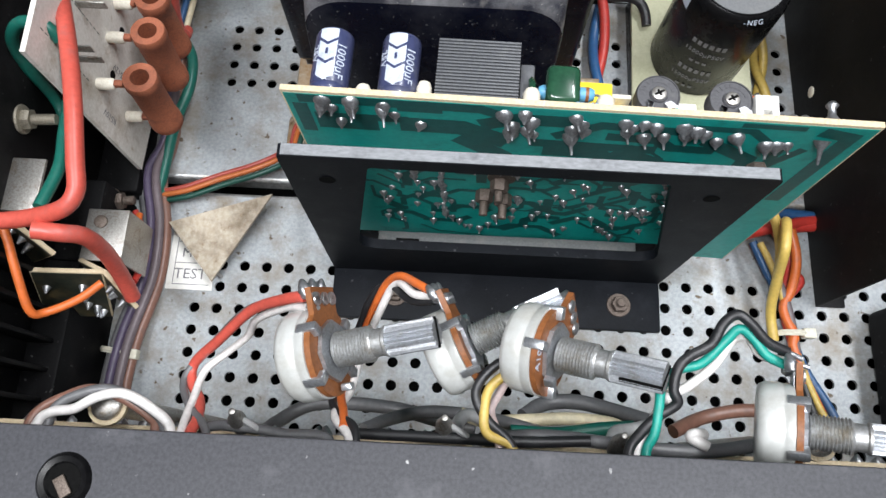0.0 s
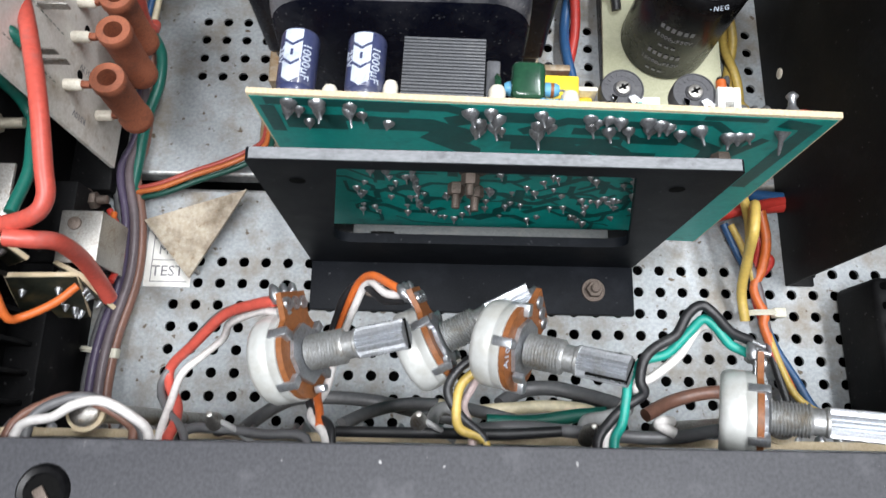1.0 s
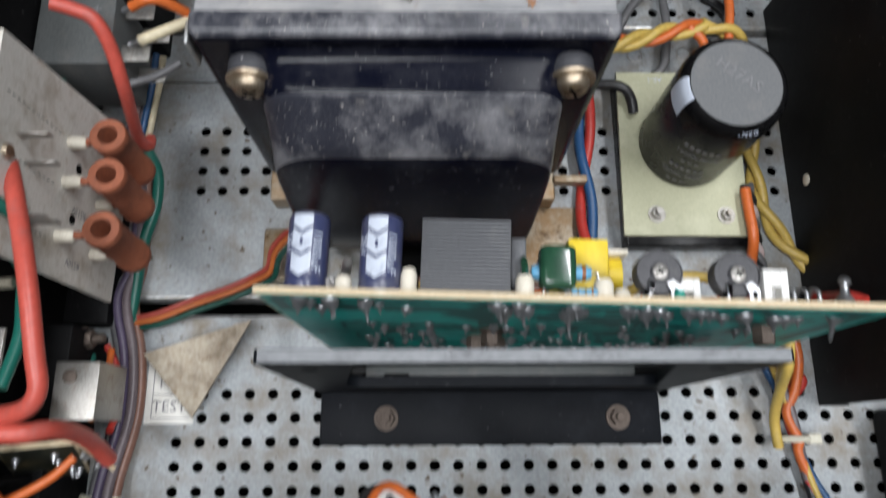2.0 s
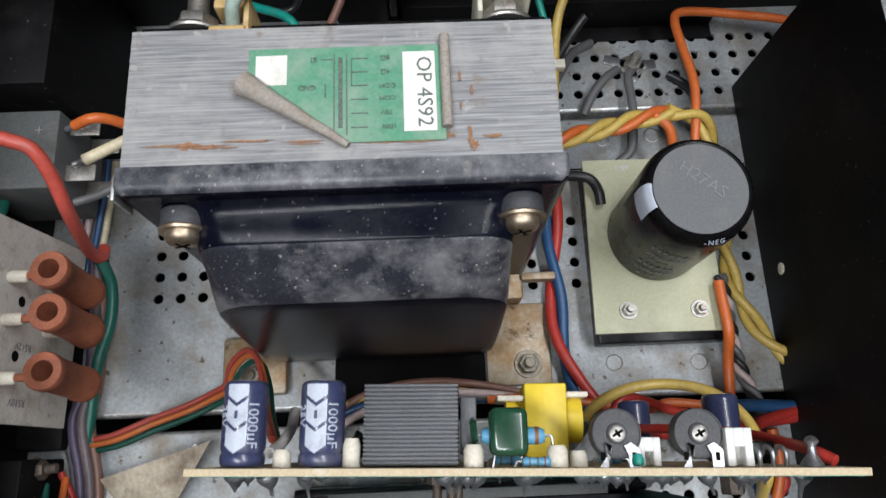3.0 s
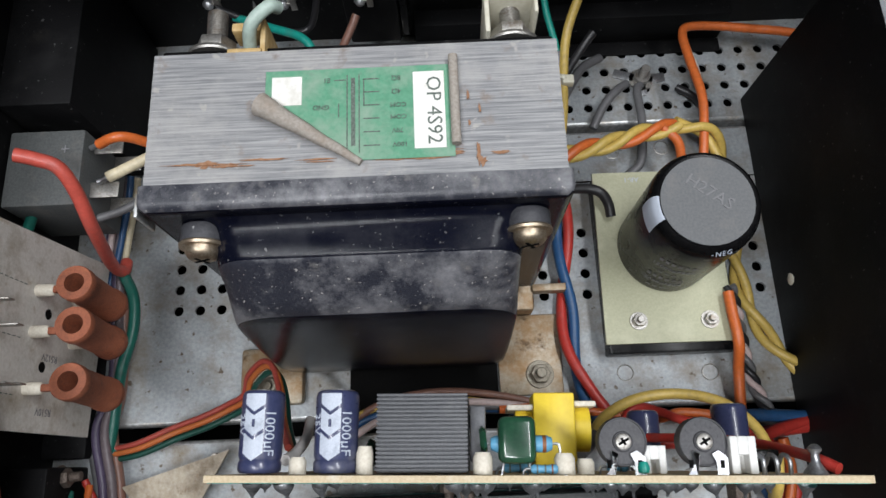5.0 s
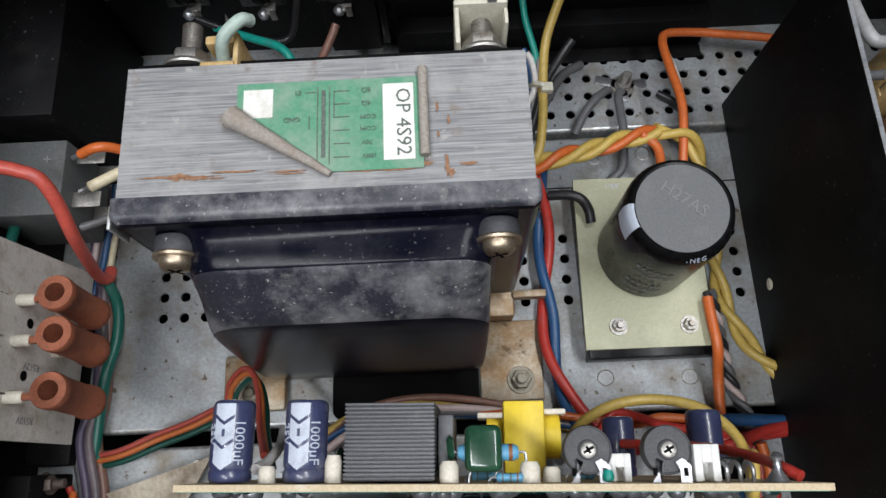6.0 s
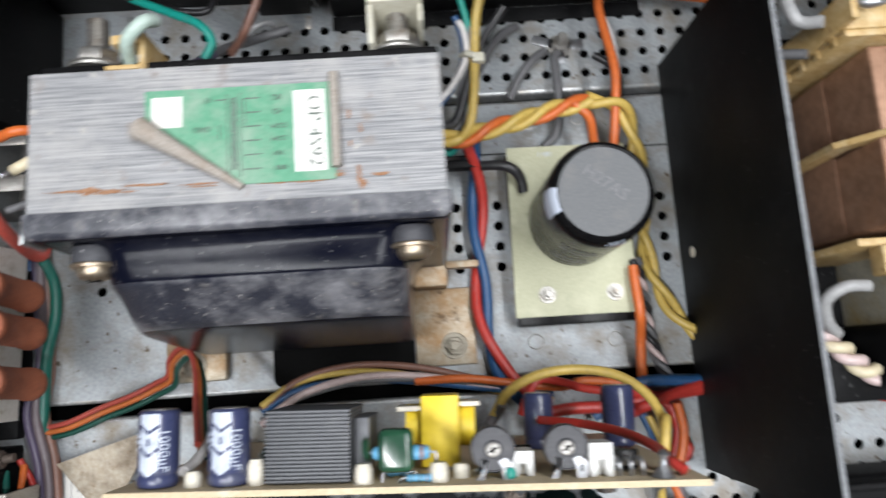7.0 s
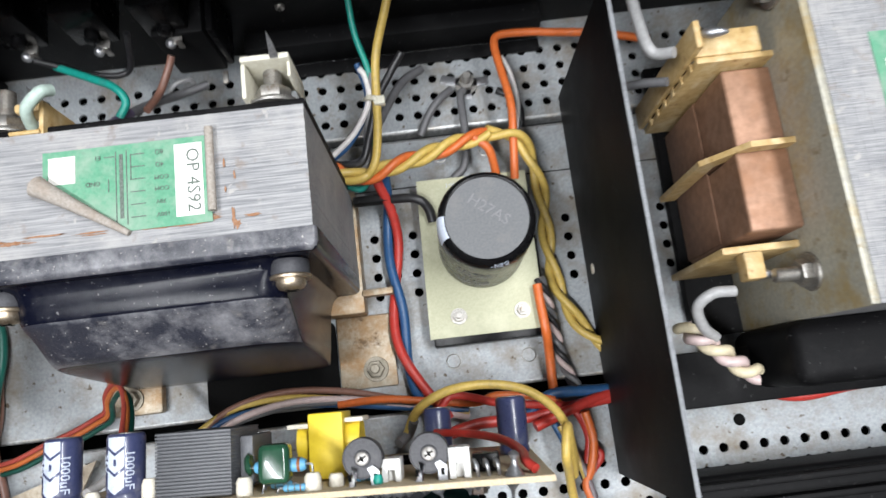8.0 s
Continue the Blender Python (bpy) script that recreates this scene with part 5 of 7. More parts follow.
# ---- rectifier block and side parts on the side heat sink ----
hs = thing("side_heat_sink", "black finned aluminium heat sink along the side panel", "heat sink")
part("back_plate", box(bmesh.new(), (-0.1465, 0.092, 0.0005), (-0.1430, 0.368, 0.112), 0.0005), M_BLACK, hs)
part("base_block", box(bmesh.new(), (-0.1428, 0.092, 0.0005), (-0.1300, 0.1500, 0.034), 0.001), M_BLACK, hs)
for k in range(5):
    part("fin", box(bmesh.new(), (-0.1428, 0.100 + 0.010 * k, 0.0345), (-0.1330, 0.1016 + 0.010 * k, 0.090), 0.0003), M_BLACK, hs)
part("rear_block", box(bmesh.new(), (-0.1428, 0.3060, 0.0005), (-0.1160, 0.3700, 0.066), 0.001), M_BLACK, hs)
part("base_block", box(bmesh.new(), (-0.1428, 0.1860, 0.0005), (-0.1255, 0.2620, 0.0110), 0.001), M_BLACK, hs)
rect = thing("rectifier_block", "grey epoxy bridge rectifier with tab terminals", "rectifier")
part("block", box(bmesh.new(), (-0.1425, 0.2715, 0.022), (-0.1150, 0.3010, 0.0560), 0.001), M_GREYBLOCK, rect)
letters("+", 0.0060, M_PRINTGREY, pose(-0.1215, 0.2935, 0.0562, 0, 0, 180), rect)
for y, z in ((0.2975, 0.048), (0.2800, 0.048), (0.2800, 0.032), (0.2975, 0.032)):
    part("terminal", box(bmesh.new(), (-0.1150, y - 0.003, z - 0.0004), (-0.1045, y + 0.003, z + 0.0004), 0.0002), M_STEEL, rect, "dull tab terminal")
bolt((-0.1430, 0.1900, 0.0640), (1, 0.05, 0), 0.0036, "zinc nut and stud on the side heat sink", stud=0.008, metal=M_NUT, group="heat sink nuts")
bolt((-0.1300, 0.1790, 0.0180), (1, 0.1, 0), 0.0035, "oxidised nut and stud near the resistor board", stud=0.004, metal=M_OLDNUT, group="heat sink nuts")
bolt((-0.1430, 0.245, 0.098), (1, 0, 0), 0.0046, "zinc nut and stud on the side heat sink", stud=0.007, group="heat sink nuts")
tc = thing("transistor_clip", "bent bright metal clip over a power transistor", "clip")
bm = box(bmesh.new(), (-0.1290, 0.1495, 0.0360), (-0.1140, 0.1690, 0.0372), 0.0005)
box(bm, (-0.1152, 0.1495, 0.0150), (-0.1140, 0.1690, 0.0366), 0.0005)
part("clip", bm, M_STEEL, tc)
part("transistor", box(bmesh.new(), (-0.1290, 0.1510, 0.0100), (-0.1160, 0.1680, 0.0355), 0.001), M_CAPBLACK, tc)
part("mount", box(bmesh.new(), (-0.1430, 0.1510, 0.0005), (-0.1285, 0.1830, 0.0300), 0.001), M_BLACK, tc)
part("screw", lathe(bmesh.new(), [(0, 0), (0.0024, 0), (0.0024, 0.0008), (0.0014, 0.0014), (0, 0.0015)], (-0.1235, 0.1640, 0.0372), (0, 0, 1), 18), M_OLDNUT, tc)


def driver_board(corners, h, label):
    """Small upright board with solder side; corners: two ends of its top edge."""
    a, b = Vector(corners[0]), Vector(corners[1])
    x = (b - a)
    L = x.length
    x.normalize()
    z = (Vector((0, 0.30, 1)) - x * Vector((0, 0.30, 1)).dot(x)).normalized()
    y = z.cross(x)
    m = Matrix(((x.x, y.x, z.x, a.x), (x.y, y.y, z.y, a.y), (x.z, y.z, z.z, a.z), (0, 0, 0, 1)))
    b_ = thing("driver_board", label, "circuit board", m, "driver boards")
    part("board", box(bmesh.new(), (0, 0, -h), (L, 0.0016, 0), 0.0002), M_BOARDEDGE, b_)
    part("solder_mask", box(bmesh.new(), (0.0004, -0.0002, -h + 0.0004), (L - 0.0004, -0.00003, -0.0006)), M_FLUX, b_, "dark flux-stained solder side")
    rn = random.Random(int(L * 1e5))
    for k in range(9):
        part("solder_joint", lathe(bmesh.new(), [(0.0014, 0), (0.0009, 0.0010), (0.0004, 0.0024), (0, 0.0026)], (rn.uniform(0.002, L - 0.002), -0.0002, rn.uniform(-h + 0.003, -0.003)), (0, -1, 0), 10), M_SOLDER, b_)
    return b_


driver_board([(-0.1340, 0.1400, 0.0560), (-0.1130, 0.1420, 0.0500)], 0.030, "small green driver board with solder blobs")
driver_board([(-0.1130, 0.1420, 0.0500), (-0.1060, 0.1330, 0.0360)], 0.022, "small green driver board on edge")
driver_board([(-0.1380, 0.1540, 0.0700), (-0.1260, 0.1450, 0.0580)], 0.026, "small green driver board with tinned joints")
pl = thing("alloy_strip", "dull bent aluminium strip on the side heat sink", "strip")
part("strip", box(bmesh.new(), (-0.1425, 0.158, 0.060), (-0.128, 0.1765, 0.0615), 0.0005, m=Matrix.Translation((-0.004, 0, 0.002))), M_STEEL, pl)

# ---- loose plate and paper label on the floor ----
tp = thing("stained_plate", "stained cream plastic triangle lying against the floor", "plate")
tri = [(-0.1120, 0.1750, 0.0060), (-0.0700, 0.1870, 0.0120), (-0.0910, 0.1510, 0.0070)]
bm = bmesh.new()
va = [bm.verts.new(q) for q in tri]
vb = [bm.verts.new((q[0], q[1], q[2] + 0.0012)) for q in tri]
bm.faces.new(va[::-1]), bm.faces.new(vb)
for k in range(3):
    bm.faces.new((va[k], va[(k + 1) % 3], vb[(k + 1) % 3], vb[k]))
part("plate", bm, M_STAINPLATE, tp, smooth=0)
part("prop", rod(bmesh.new(), (tri[1][0] - 0.006, tri[1][1] - 0.002, 0), (tri[1][0] - 0.006, tri[1][1] - 0.002, tri[1][2] - 0.0004), 0.0012), M_STEEL, tp)
part("prop", rod(bmesh.new(), (tri[2][0] + 0.001, tri[2][1] + 0.004, 0), (tri[2][0] + 0.001, tri[2][1] + 0.004, tri[2][2] + 0.0006), 0.0008), M_STEEL, tp)
pt = thing("test_label", "white paper test label stuck to the floor", "label")
LA = Vector((-0.1120, 0.1490, 0.0000))
LB = Vector((-0.0930, 0.1490, 0.0000))
part("paper", box(bmesh.new(), (LA.x, LA.y, 0.0001), (LB.x, LA.y + 0.025, 0.0003)), M_PAPERWHITE, pt)
bm = bmesh.new()
x0, y0, w, h = LA.x + 0.0025, LA.y + 0.002, LB.x - LA.x - 0.004, 0.022
for a in ((x0, y0, x0 + w, y0 + 0.0003), (x0, y0 + 0.009, x0 + w, y0 + 0.0093), (x0, y0 + 0.018, x0 + w, y0 + 0.0183), (x0, y0, x0 + 0.0003, y0 + h)):
    box(bm, (a[0], a[1], 0.0003), (a[2], a[3], 0.0004))
part("printed_grid", bm, M_PRINTGREY, pt)
letters("TEST", 0.0062, M_PRINTGREY, pose(x0 + 0.0068, y0 + 0.0044, 0.00035), pt)
letters("M", 0.0055, M_PRINTGREY, pose(x0 + 0.0045, y0 + 0.0133, 0.00035), pt)

# ---- second transformer beyond the divider ----
t2 = thing("output_transformer", "second transformer with copper-wrapped coil and yellowed bobbin", "transformer")
K = 0.2140
bm = box(bmesh.new(), (K, 0.2085, 0.006), (K + 0.003, 0.338, 0.1035), 0.0005)
part("end_lamination", bm, M_VARNISH, t2, "varnished core face with amber stains")
core2 = part("core", box(bmesh.new(), (K + 0.003, 0.2090, 0.0065), (K + 0.091, 0.3375, 0.1028)), M_LAM, t2, "grey laminated steel core")
lam = part("lamination", box(bmesh.new(), (K + 0.003, 0.2085, 0.006), (K + 0.00516, 0.338, 0.1035)), M_LAM, core2).data
for k in range(1, 40):
    share("lamination", lam, Matrix.Translation((k * 0.0022, 0, 0.00005 * (k % 2))), core2)
part("front_cover", box(bmesh.new(), (K - 0.006, 0.1840, 0.004), (K + 0.100, 0.2083, 0.062), 0.006, seg=4), M_BLACK, t2, "black painted cover")
bm = box(bmesh.new(), (0.1945, 0.2400, 0.012), (K, 0.2700, 0.0765), 0.0012, seg=3)
part("coil", bm, M_COPPER, t2, "copper foil wrapped coil half")
bm = box(bmesh.new(), (0.1955, 0.2712, 0.012), (K, 0.3020, 0.0765), 0.0012, seg=3)
part("coil", bm, M_COPPER, t2, "copper foil wrapped coil half")
bm = box(bmesh.new(), (0.1938, 0.2415, 0.012), (0.1944, 0.3005, 0.050), 0.0002)
part("coil_tape", bm, M_PAPER, t2, "brown paper tape")


def cheek(y, w, top, reach, name="bobbin_cheek"):
    """Nylon bobbin flange: a frame round the coil, chamfered at the outer corner."""
    pts = [(K, top), (K - 0.016, top), (K - 0.0285, top - 0.018), (K - 0.0285, 0.014), (K - 0.022, 0.014), (K - 0.022, top - 0.020), (K - 0.0135, top - 0.006), (K, top - 0.006)]
    return part(name, prism(bmesh.new(), pts, w, Matrix(((1, 0, 0, 0), (0, 0, 1, y), (0, 1, 0, 0), (0, 0, 0, 1)))), M_NYLON, t2, "yellowed nylon bobbin flange", smooth=0)


cheek(0.2695, 0.0022, 0.0825, 0)
bm = bmesh.new()
box(bm, (K - 0.0285, 0.3035, 0.010), (K, 0.3060, 0.0815), 0.0006)
box(bm, (K - 0.0300, 0.3060, 0.0780), (K - 0.004, 0.3160, 0.0820), 0.0006)
for k in range(6):
    box(bm, (K - 0.0292, 0.3030, 0.020 + 0.0105 * k), (K - 0.0284, 0.3150, 0.0235 + 0.0105 * k), 0.0003)
box(bm, (K - 0.0310, 0.3060, 0.010), (K - 0.0285, 0.3165, 0.0900), 0.0006)
part("bobbin_cheek", bm, M_NYLON, t2, "yellowed nylon terminal frame")
bm = bmesh.new()
box(bm, (K - 0.0285, 0.2340, 0.010), (K, 0.2368, 0.0700), 0.0006)
box(bm, (K - 0.0220, 0.2240, 0.064), (K - 0.0150, 0.2340, 0.0720), 0.0008)
part("bobbin_cheek", bm, M_NYLON, t2, "yellowed nylon bobbin flange")
for y, z, s in ((0.2260, 0.0690, 1), (0.3120, 0.0880, 1)):
    part("terminal", lathe(bmesh.new(), [(0, -0.004), (0.0014, -0.003), (0.0022, 0), (0.0016, 0.003), (0.0008, 0.0055), (0, 0.006)], (K - 0.0165 if y < 0.3 else K - 0.024, y, z), (1, -0.2, 0.3), 12), M_SOLDER, t2, "soldered terminal")
part("green_label", box(bmesh.new(), (K + 0.0200, 0.2300, 0.1037), (K + 0.075, 0.2980, 0.1039)), M_GREENLABEL, t2, "green paper label")
part("white_panel", box(bmesh.new(), (K + 0.0235, 0.2800, 0.1040), (K + 0.040, 0.2880, 0.1041)), M_PAPERWHITE, t2)
part("base", box(bmesh.new(), (K - 0.022, 0.2085, 0.0), (K + 0.09, 0.338, 0.006), 0.0006), M_BLACK, t2)
A, B = Vector((0.2030, 0.1790, 0.0000)), Vector((0.1960, 0.2020, 0.0220))
part("cover_rail", box(bmesh.new(), (0.1560, A.y, 0.0002), (0.29, max(B.y, A.y + 0.008), 0.0220), 0.0010), M_BLACK, t2, "black painted rail under the coil")
for y, z in ((0.2240, 0.0740), (0.3250, 0.0900)):
    bolt((K - 0.0004, y, z), (-1, 0, 0.05), 0.0050, "zinc nut and long stud on the varnished core", stud=0.0085, metal=M_STEEL, group="core nuts")
# big vent in the plate beyond the divider
tagged(part("trim", lathe(bmesh.new(), [(0, 0.0001), (0.0026, 0.0001), (0.0026, 0.0003), (0, 0.0003)], (0.2070, 0.1710, 0.0000), (0, 0, 1), 22), M_DARK), "larger drilled hole in the chassis plate", "trim", kind="structure")
fs = thing("front_heat_sink", "black ribbed heat sink edge near the front", "heat sink")
A = Vector((0.2310, 0.1530, 0.0280))
bm = box(bmesh.new(), (0.170, 0.100, 0.0005), (0.32, A.y, 0.028), 0.003, seg=3)
part("body", bm, M_BLACK, fs)
for k in range(5):
    part("rib", box(bmesh.new(), (0.172, A.y - 0.0050 - 0.0075 * k, 0.0270), (0.318, A.y - 0.0022 - 0.0075 * k, 0.0335), 0.0009), M_BLACK, fs)

# ---- rear panel jacks ----
def jack(x, z, y0, lug_dx):
    j = thing("jack_socket", "black plastic panel socket with tinned solder lugs", "socket", group="rear sockets")
    part("body", box(bmesh.new(), (x - 0.0085, y0, z), (x + 0.0085, 0.3715, z + 0.024), 0.0008), M_CAPBLACK, j)
    part("boss", lathe(bmesh.new(), [(0, 0), (0.0032, 0), (0.003, 0.0022), (0.0018, 0.003), (0, 0.003)], (x, y0, z + 0.006), (0, -1, 0), 20), M_CAPBLACK, j)
    part("lug", box(bmesh.new(), (x + lug_dx - 0.0012, y0 - 0.0052, z - 0.002), (x + lug_dx + 0.0012, y0 - 0.0044, z + 0.0045), 0.0003), M_STEEL, j, "tinned solder lug")
    part("solder_blob", lathe(bmesh.new(), [(0, -0.002), (0.0018, -0.001), (0.0022, 0.0006), (0.0012, 0.002), (0, 0.0024)], (x + lug_dx - 0.0038, y0 - 0.004, z + 0.0005), (0, 0, 1), 14), M_SOLDER, j)
    part("lug_root", box(bmesh.new(), (x + lug_dx - 0.0045, y0 - 0.005, z + 0.001), (x + lug_dx + 0.001, y0 + 0.0004, z + 0.002), 0.0003), M_STEEL, j)
    return j


for p in ((-0.0710, 0.3520, 0.0670), (-0.0430, 0.3520, 0.0650), (-0.0140, 0.3520, 0.0650)):
    jack(p[0], p[2] - 0.006, p[1], 0.004)
tb = thing("terminal_box", "dusty black plastic terminal box on the rear panel", "socket")
q = Vector((-0.0090, 0.3500, 0.0470))
part("body", box(bmesh.new(), (q.x - 0.012, 0.3500, q.z - 0.018), (q.x + 0.009, 0.3715, q.z + 0.016), 0.001), M_BLACK, tb)
part("side_slab", box(bmesh.new(), (q.x + 0.0095, 0.3515, q.z - 0.016), (q.x + 0.0125, 0.3715, q.z + 0.014), 0.0005), M_CAPBLACK, tb)
part("lug", box(bmesh.new(), (q.x + 0.006, 0.3440, q.z - 0.0195), (q.x + 0.0085, 0.3500, q.z - 0.0187), 0.0003), M_STEEL, tb, "tinned lug with a hole")
rp = thing("rear_shelf", "black painted steel angle along the rear panel", "bracket")
part("angle", box(bmesh.new(), (0.005, 0.3630, 0.0005), (0.145, 0.3715, 0.020), 0.0008), M_BLACK, rp)
part("flange", box(bmesh.new(), (0.005, 0.3560, 0.0003), (0.145, 0.3628, 0.0016), 0.0004), M_BLACK, rp)
bolt((0.0270, 0.3720, 0.0390), (0, -1, 0), 0.0022, "small pale rivet in the rear panel", nut=False, washer=False, group="rear rivets", name="rivet")
bolt((0.1070, 0.3430, 0.0000), (0, 0, 1), 0.0040, "earth nut and washer on the rear plate", stud=0.0065, group="earth nuts")
for a, b in ((-0.012, 0.004), (0.011, 0.001), (0.0, -0.008)):
    p = Vector((0.1070, 0.3430, 0.0000))
    tg = thing("solder_tag", "dull tinned earth tag under the nut", "tag", group="earth tags")
    d = Vector((a, b, 0))
    ang = math.atan2(b, a)
    part("tag", box(bmesh.new(), (0.003, -0.0022, 0.0003), (d.length, 0.0022, 0.0010), 0.0003, m=Matrix.Translation(p) @ Matrix.Rotation(ang, 4, "Z")), M_SOLDER, tg)

# ---- wiring ----
# potentiometer leads
wire("salmon", 0.00133, [(-0.0300, 0.1210, 0.1240), (-0.0350, 0.1210, 0.1200), (-0.0450, 0.1200, 0.1100), (-0.0550, 0.1140, 0.1000), (-0.0630, 0.1090, 0.0920), (-0.0630, 0.1040, 0.0920), (-0.0590, 0.0990, 0.0960), (-0.0570, 0.0940, 0.1020), (-0.0570, 0.0900, 0.1060), (-0.0570, 0.0800, 0.1090)], "red insulated lead looping down from a potentiometer", "potentiometer leads", True)
wire("white", 0.00101, [(-0.0290, 0.1190, 0.1220), (-0.0350, 0.1200, 0.1160), (-0.0450, 0.1190, 0.1040), (-0.0490, 0.1160, 0.0960), (-0.0550, 0.1120, 0.0920), (-0.0600, 0.1070, 0.0920), (-0.0600, 0.0990, 0.0980), (-0.0590, 0.0910, 0.1060), (-0.0590, 0.0800, 0.1090)], "white insulated lead beside the red one", "potentiometer leads", True)
wire("grey", 0.00101, [(-0.0290, 0.1210, 0.1210), (-0.0370, 0.1220, 0.1140), (-0.0480, 0.1210, 0.1040), (-0.0590, 0.1130, 0.0940), (-0.0650, 0.1050, 0.0920), (-0.0610, 0.0980, 0.0980), (-0.0530, 0.0910, 0.1060), (-0.0530, 0.0800, 0.1090)], "dark grey insulated lead behind the red one", "potentiometer leads", True)
wire("orange", 0.00109, [(-0.0020, 0.1270, 0.1100), (-0.0050, 0.1290, 0.1080), (-0.0100, 0.1320, 0.1040), (-0.0140, 0.1310, 0.0980), (-0.0180, 0.1250, 0.0900), (-0.0220, 0.1140, 0.0860), (-0.0240, 0.1040, 0.0920), (-0.0220, 0.0980, 0.1000), (-0.0210, 0.0940, 0.1050)], "orange insulated lead arching from a potentiometer", "potentiometer leads", True)
wire("white", 0.00109, [(-0.0010, 0.1260, 0.1100), (-0.0060, 0.1270, 0.1060), (-0.0110, 0.1310, 0.1010), (-0.0150, 0.1260, 0.0940), (-0.0200, 0.1150, 0.0870), (-0.0220, 0.1040, 0.0900), (-0.0240, 0.0970, 0.1000), (-0.0190, 0.0910, 0.1070), (-0.0190, 0.0800, 0.1100)], "white insulated lead arching from a potentiometer", "potentiometer leads", True)
wire("black", 0.00109, [(-0.0010, 0.1250, 0.1080), (-0.0070, 0.1260, 0.1030), (-0.0130, 0.1310, 0.0980), (-0.0180, 0.1290, 0.0920), (-0.0220, 0.1200, 0.0860), (-0.0250, 0.1090, 0.0880), (-0.0260, 0.1020, 0.0940), (-0.0230, 0.0970, 0.1000), (-0.0180, 0.0930, 0.1060), (-0.0180, 0.0800, 0.1090)], "black insulated lead arching from a potentiometer", "potentiometer leads", True)
wire("black", 0.00117, [(0.0180, 0.1100, 0.1120), (0.0150, 0.1100, 0.1120), (0.0110, 0.1060, 0.1110), (0.0100, 0.1020, 0.1100), (0.0130, 0.0970, 0.1090), (0.0190, 0.0910, 0.1080), (0.0190, 0.0800, 0.1110)], "black insulated lead under a potentiometer", "potentiometer leads")
wire("yellow", 0.00117, [(0.0190, 0.1080, 0.1120), (0.0160, 0.1070, 0.1110), (0.0130, 0.1040, 0.1100), (0.0120, 0.0990, 0.1100), (0.0130, 0.0940, 0.1090), (0.0190, 0.0910, 0.1080), (0.0190, 0.0800, 0.1110)], "yellow insulated lead under a potentiometer", "potentiometer leads")
wire("pink", 0.00101, [(0.0180, 0.1080, 0.1080), (0.0160, 0.1040, 0.1050), (0.0140, 0.1000, 0.1040), (0.0150, 0.0960, 0.1050), (0.0160, 0.0920, 0.1060), (0.0160, 0.0800, 0.1090)], "pale pink insulated lead under a potentiometer", "potentiometer leads")
wire("black", 0.00125, [(0.0830, 0.1160, 0.1120), (0.0780, 0.1180, 0.1130), (0.0740, 0.1220, 0.1140), (0.0710, 0.1240, 0.1140), (0.0680, 0.1220, 0.1130), (0.0650, 0.1170, 0.1120), (0.0600, 0.1140, 0.1120), (0.0570, 0.1110, 0.1120), (0.0560, 0.1060, 0.1110), (0.0570, 0.1030, 0.1100), (0.0530, 0.1000, 0.1080), (0.0490, 0.0960, 0.1070), (0.0460, 0.0910, 0.1070), (0.0460, 0.0800, 0.1100)], "black insulated lead humped over between potentiometers", "potentiometer leads", True)
wire("teal", 0.00117, [(0.0820, 0.1130, 0.1120), (0.0780, 0.1150, 0.1120), (0.0750, 0.1190, 0.1120), (0.0720, 0.1210, 0.1120), (0.0690, 0.1180, 0.1100), (0.0640, 0.1130, 0.1080), (0.0580, 0.1110, 0.1080), (0.0540, 0.1070, 0.1090), (0.0530, 0.1020, 0.1090), (0.0520, 0.0960, 0.1080), (0.0500, 0.0910, 0.1070), (0.0500, 0.0800, 0.1100)], "green insulated lead humped over between potentiometers", "potentiometer leads", True)
wire("white", 0.00117, [(0.0850, 0.1140, 0.1090), (0.0790, 0.1160, 0.1070), (0.0760, 0.1200, 0.1070), (0.0720, 0.1190, 0.1070), (0.0680, 0.1130, 0.1050), (0.0620, 0.1080, 0.1040), (0.0570, 0.1050, 0.1040), (0.0530, 0.1000, 0.1050), (0.0480, 0.0910, 0.1060), (0.0480, 0.0800, 0.1090)], "white insulated lead humped over between potentiometers", "potentiometer leads", True)
# arcs at the left end of the strip board
wire("brown", 0.0012, [(-0.0950, 0.0800, 0.1090), (-0.0950, 0.0910, 0.1060), (-0.0930, 0.0950, 0.1050), (-0.0880, 0.0980, 0.1050), (-0.0820, 0.1000, 0.1050), (-0.0740, 0.0980, 0.1050), (-0.0670, 0.0940, 0.1050), (-0.0650, 0.0910, 0.1060), (-0.0650, 0.0800, 0.1090)], "brown insulated wire arched behind the front rail", "strip board wires")
wire("grey", 0.0012, [(-0.0900, 0.0800, 0.1100), (-0.0900, 0.0910, 0.1070), (-0.0890, 0.0950, 0.1070), (-0.0850, 0.0980, 0.1070), (-0.0780, 0.1000, 0.1070), (-0.0710, 0.0980, 0.1060), (-0.0630, 0.0920, 0.1060), (-0.0630, 0.0800, 0.1090)], "dark grey insulated wire arched behind the front rail", "strip board wires")
wire("white", 0.0012, [(-0.0920, 0.0800, 0.1110), (-0.0920, 0.0910, 0.1080), (-0.0890, 0.0940, 0.1080), (-0.0840, 0.0950, 0.1080), (-0.0790, 0.0980, 0.1080), (-0.0730, 0.0990, 0.1080), (-0.0660, 0.0960, 0.1080), (-0.0610, 0.0910, 0.1070), (-0.0610, 0.0800, 0.1100)], "white insulated wire arched behind the front rail", "strip board wires")
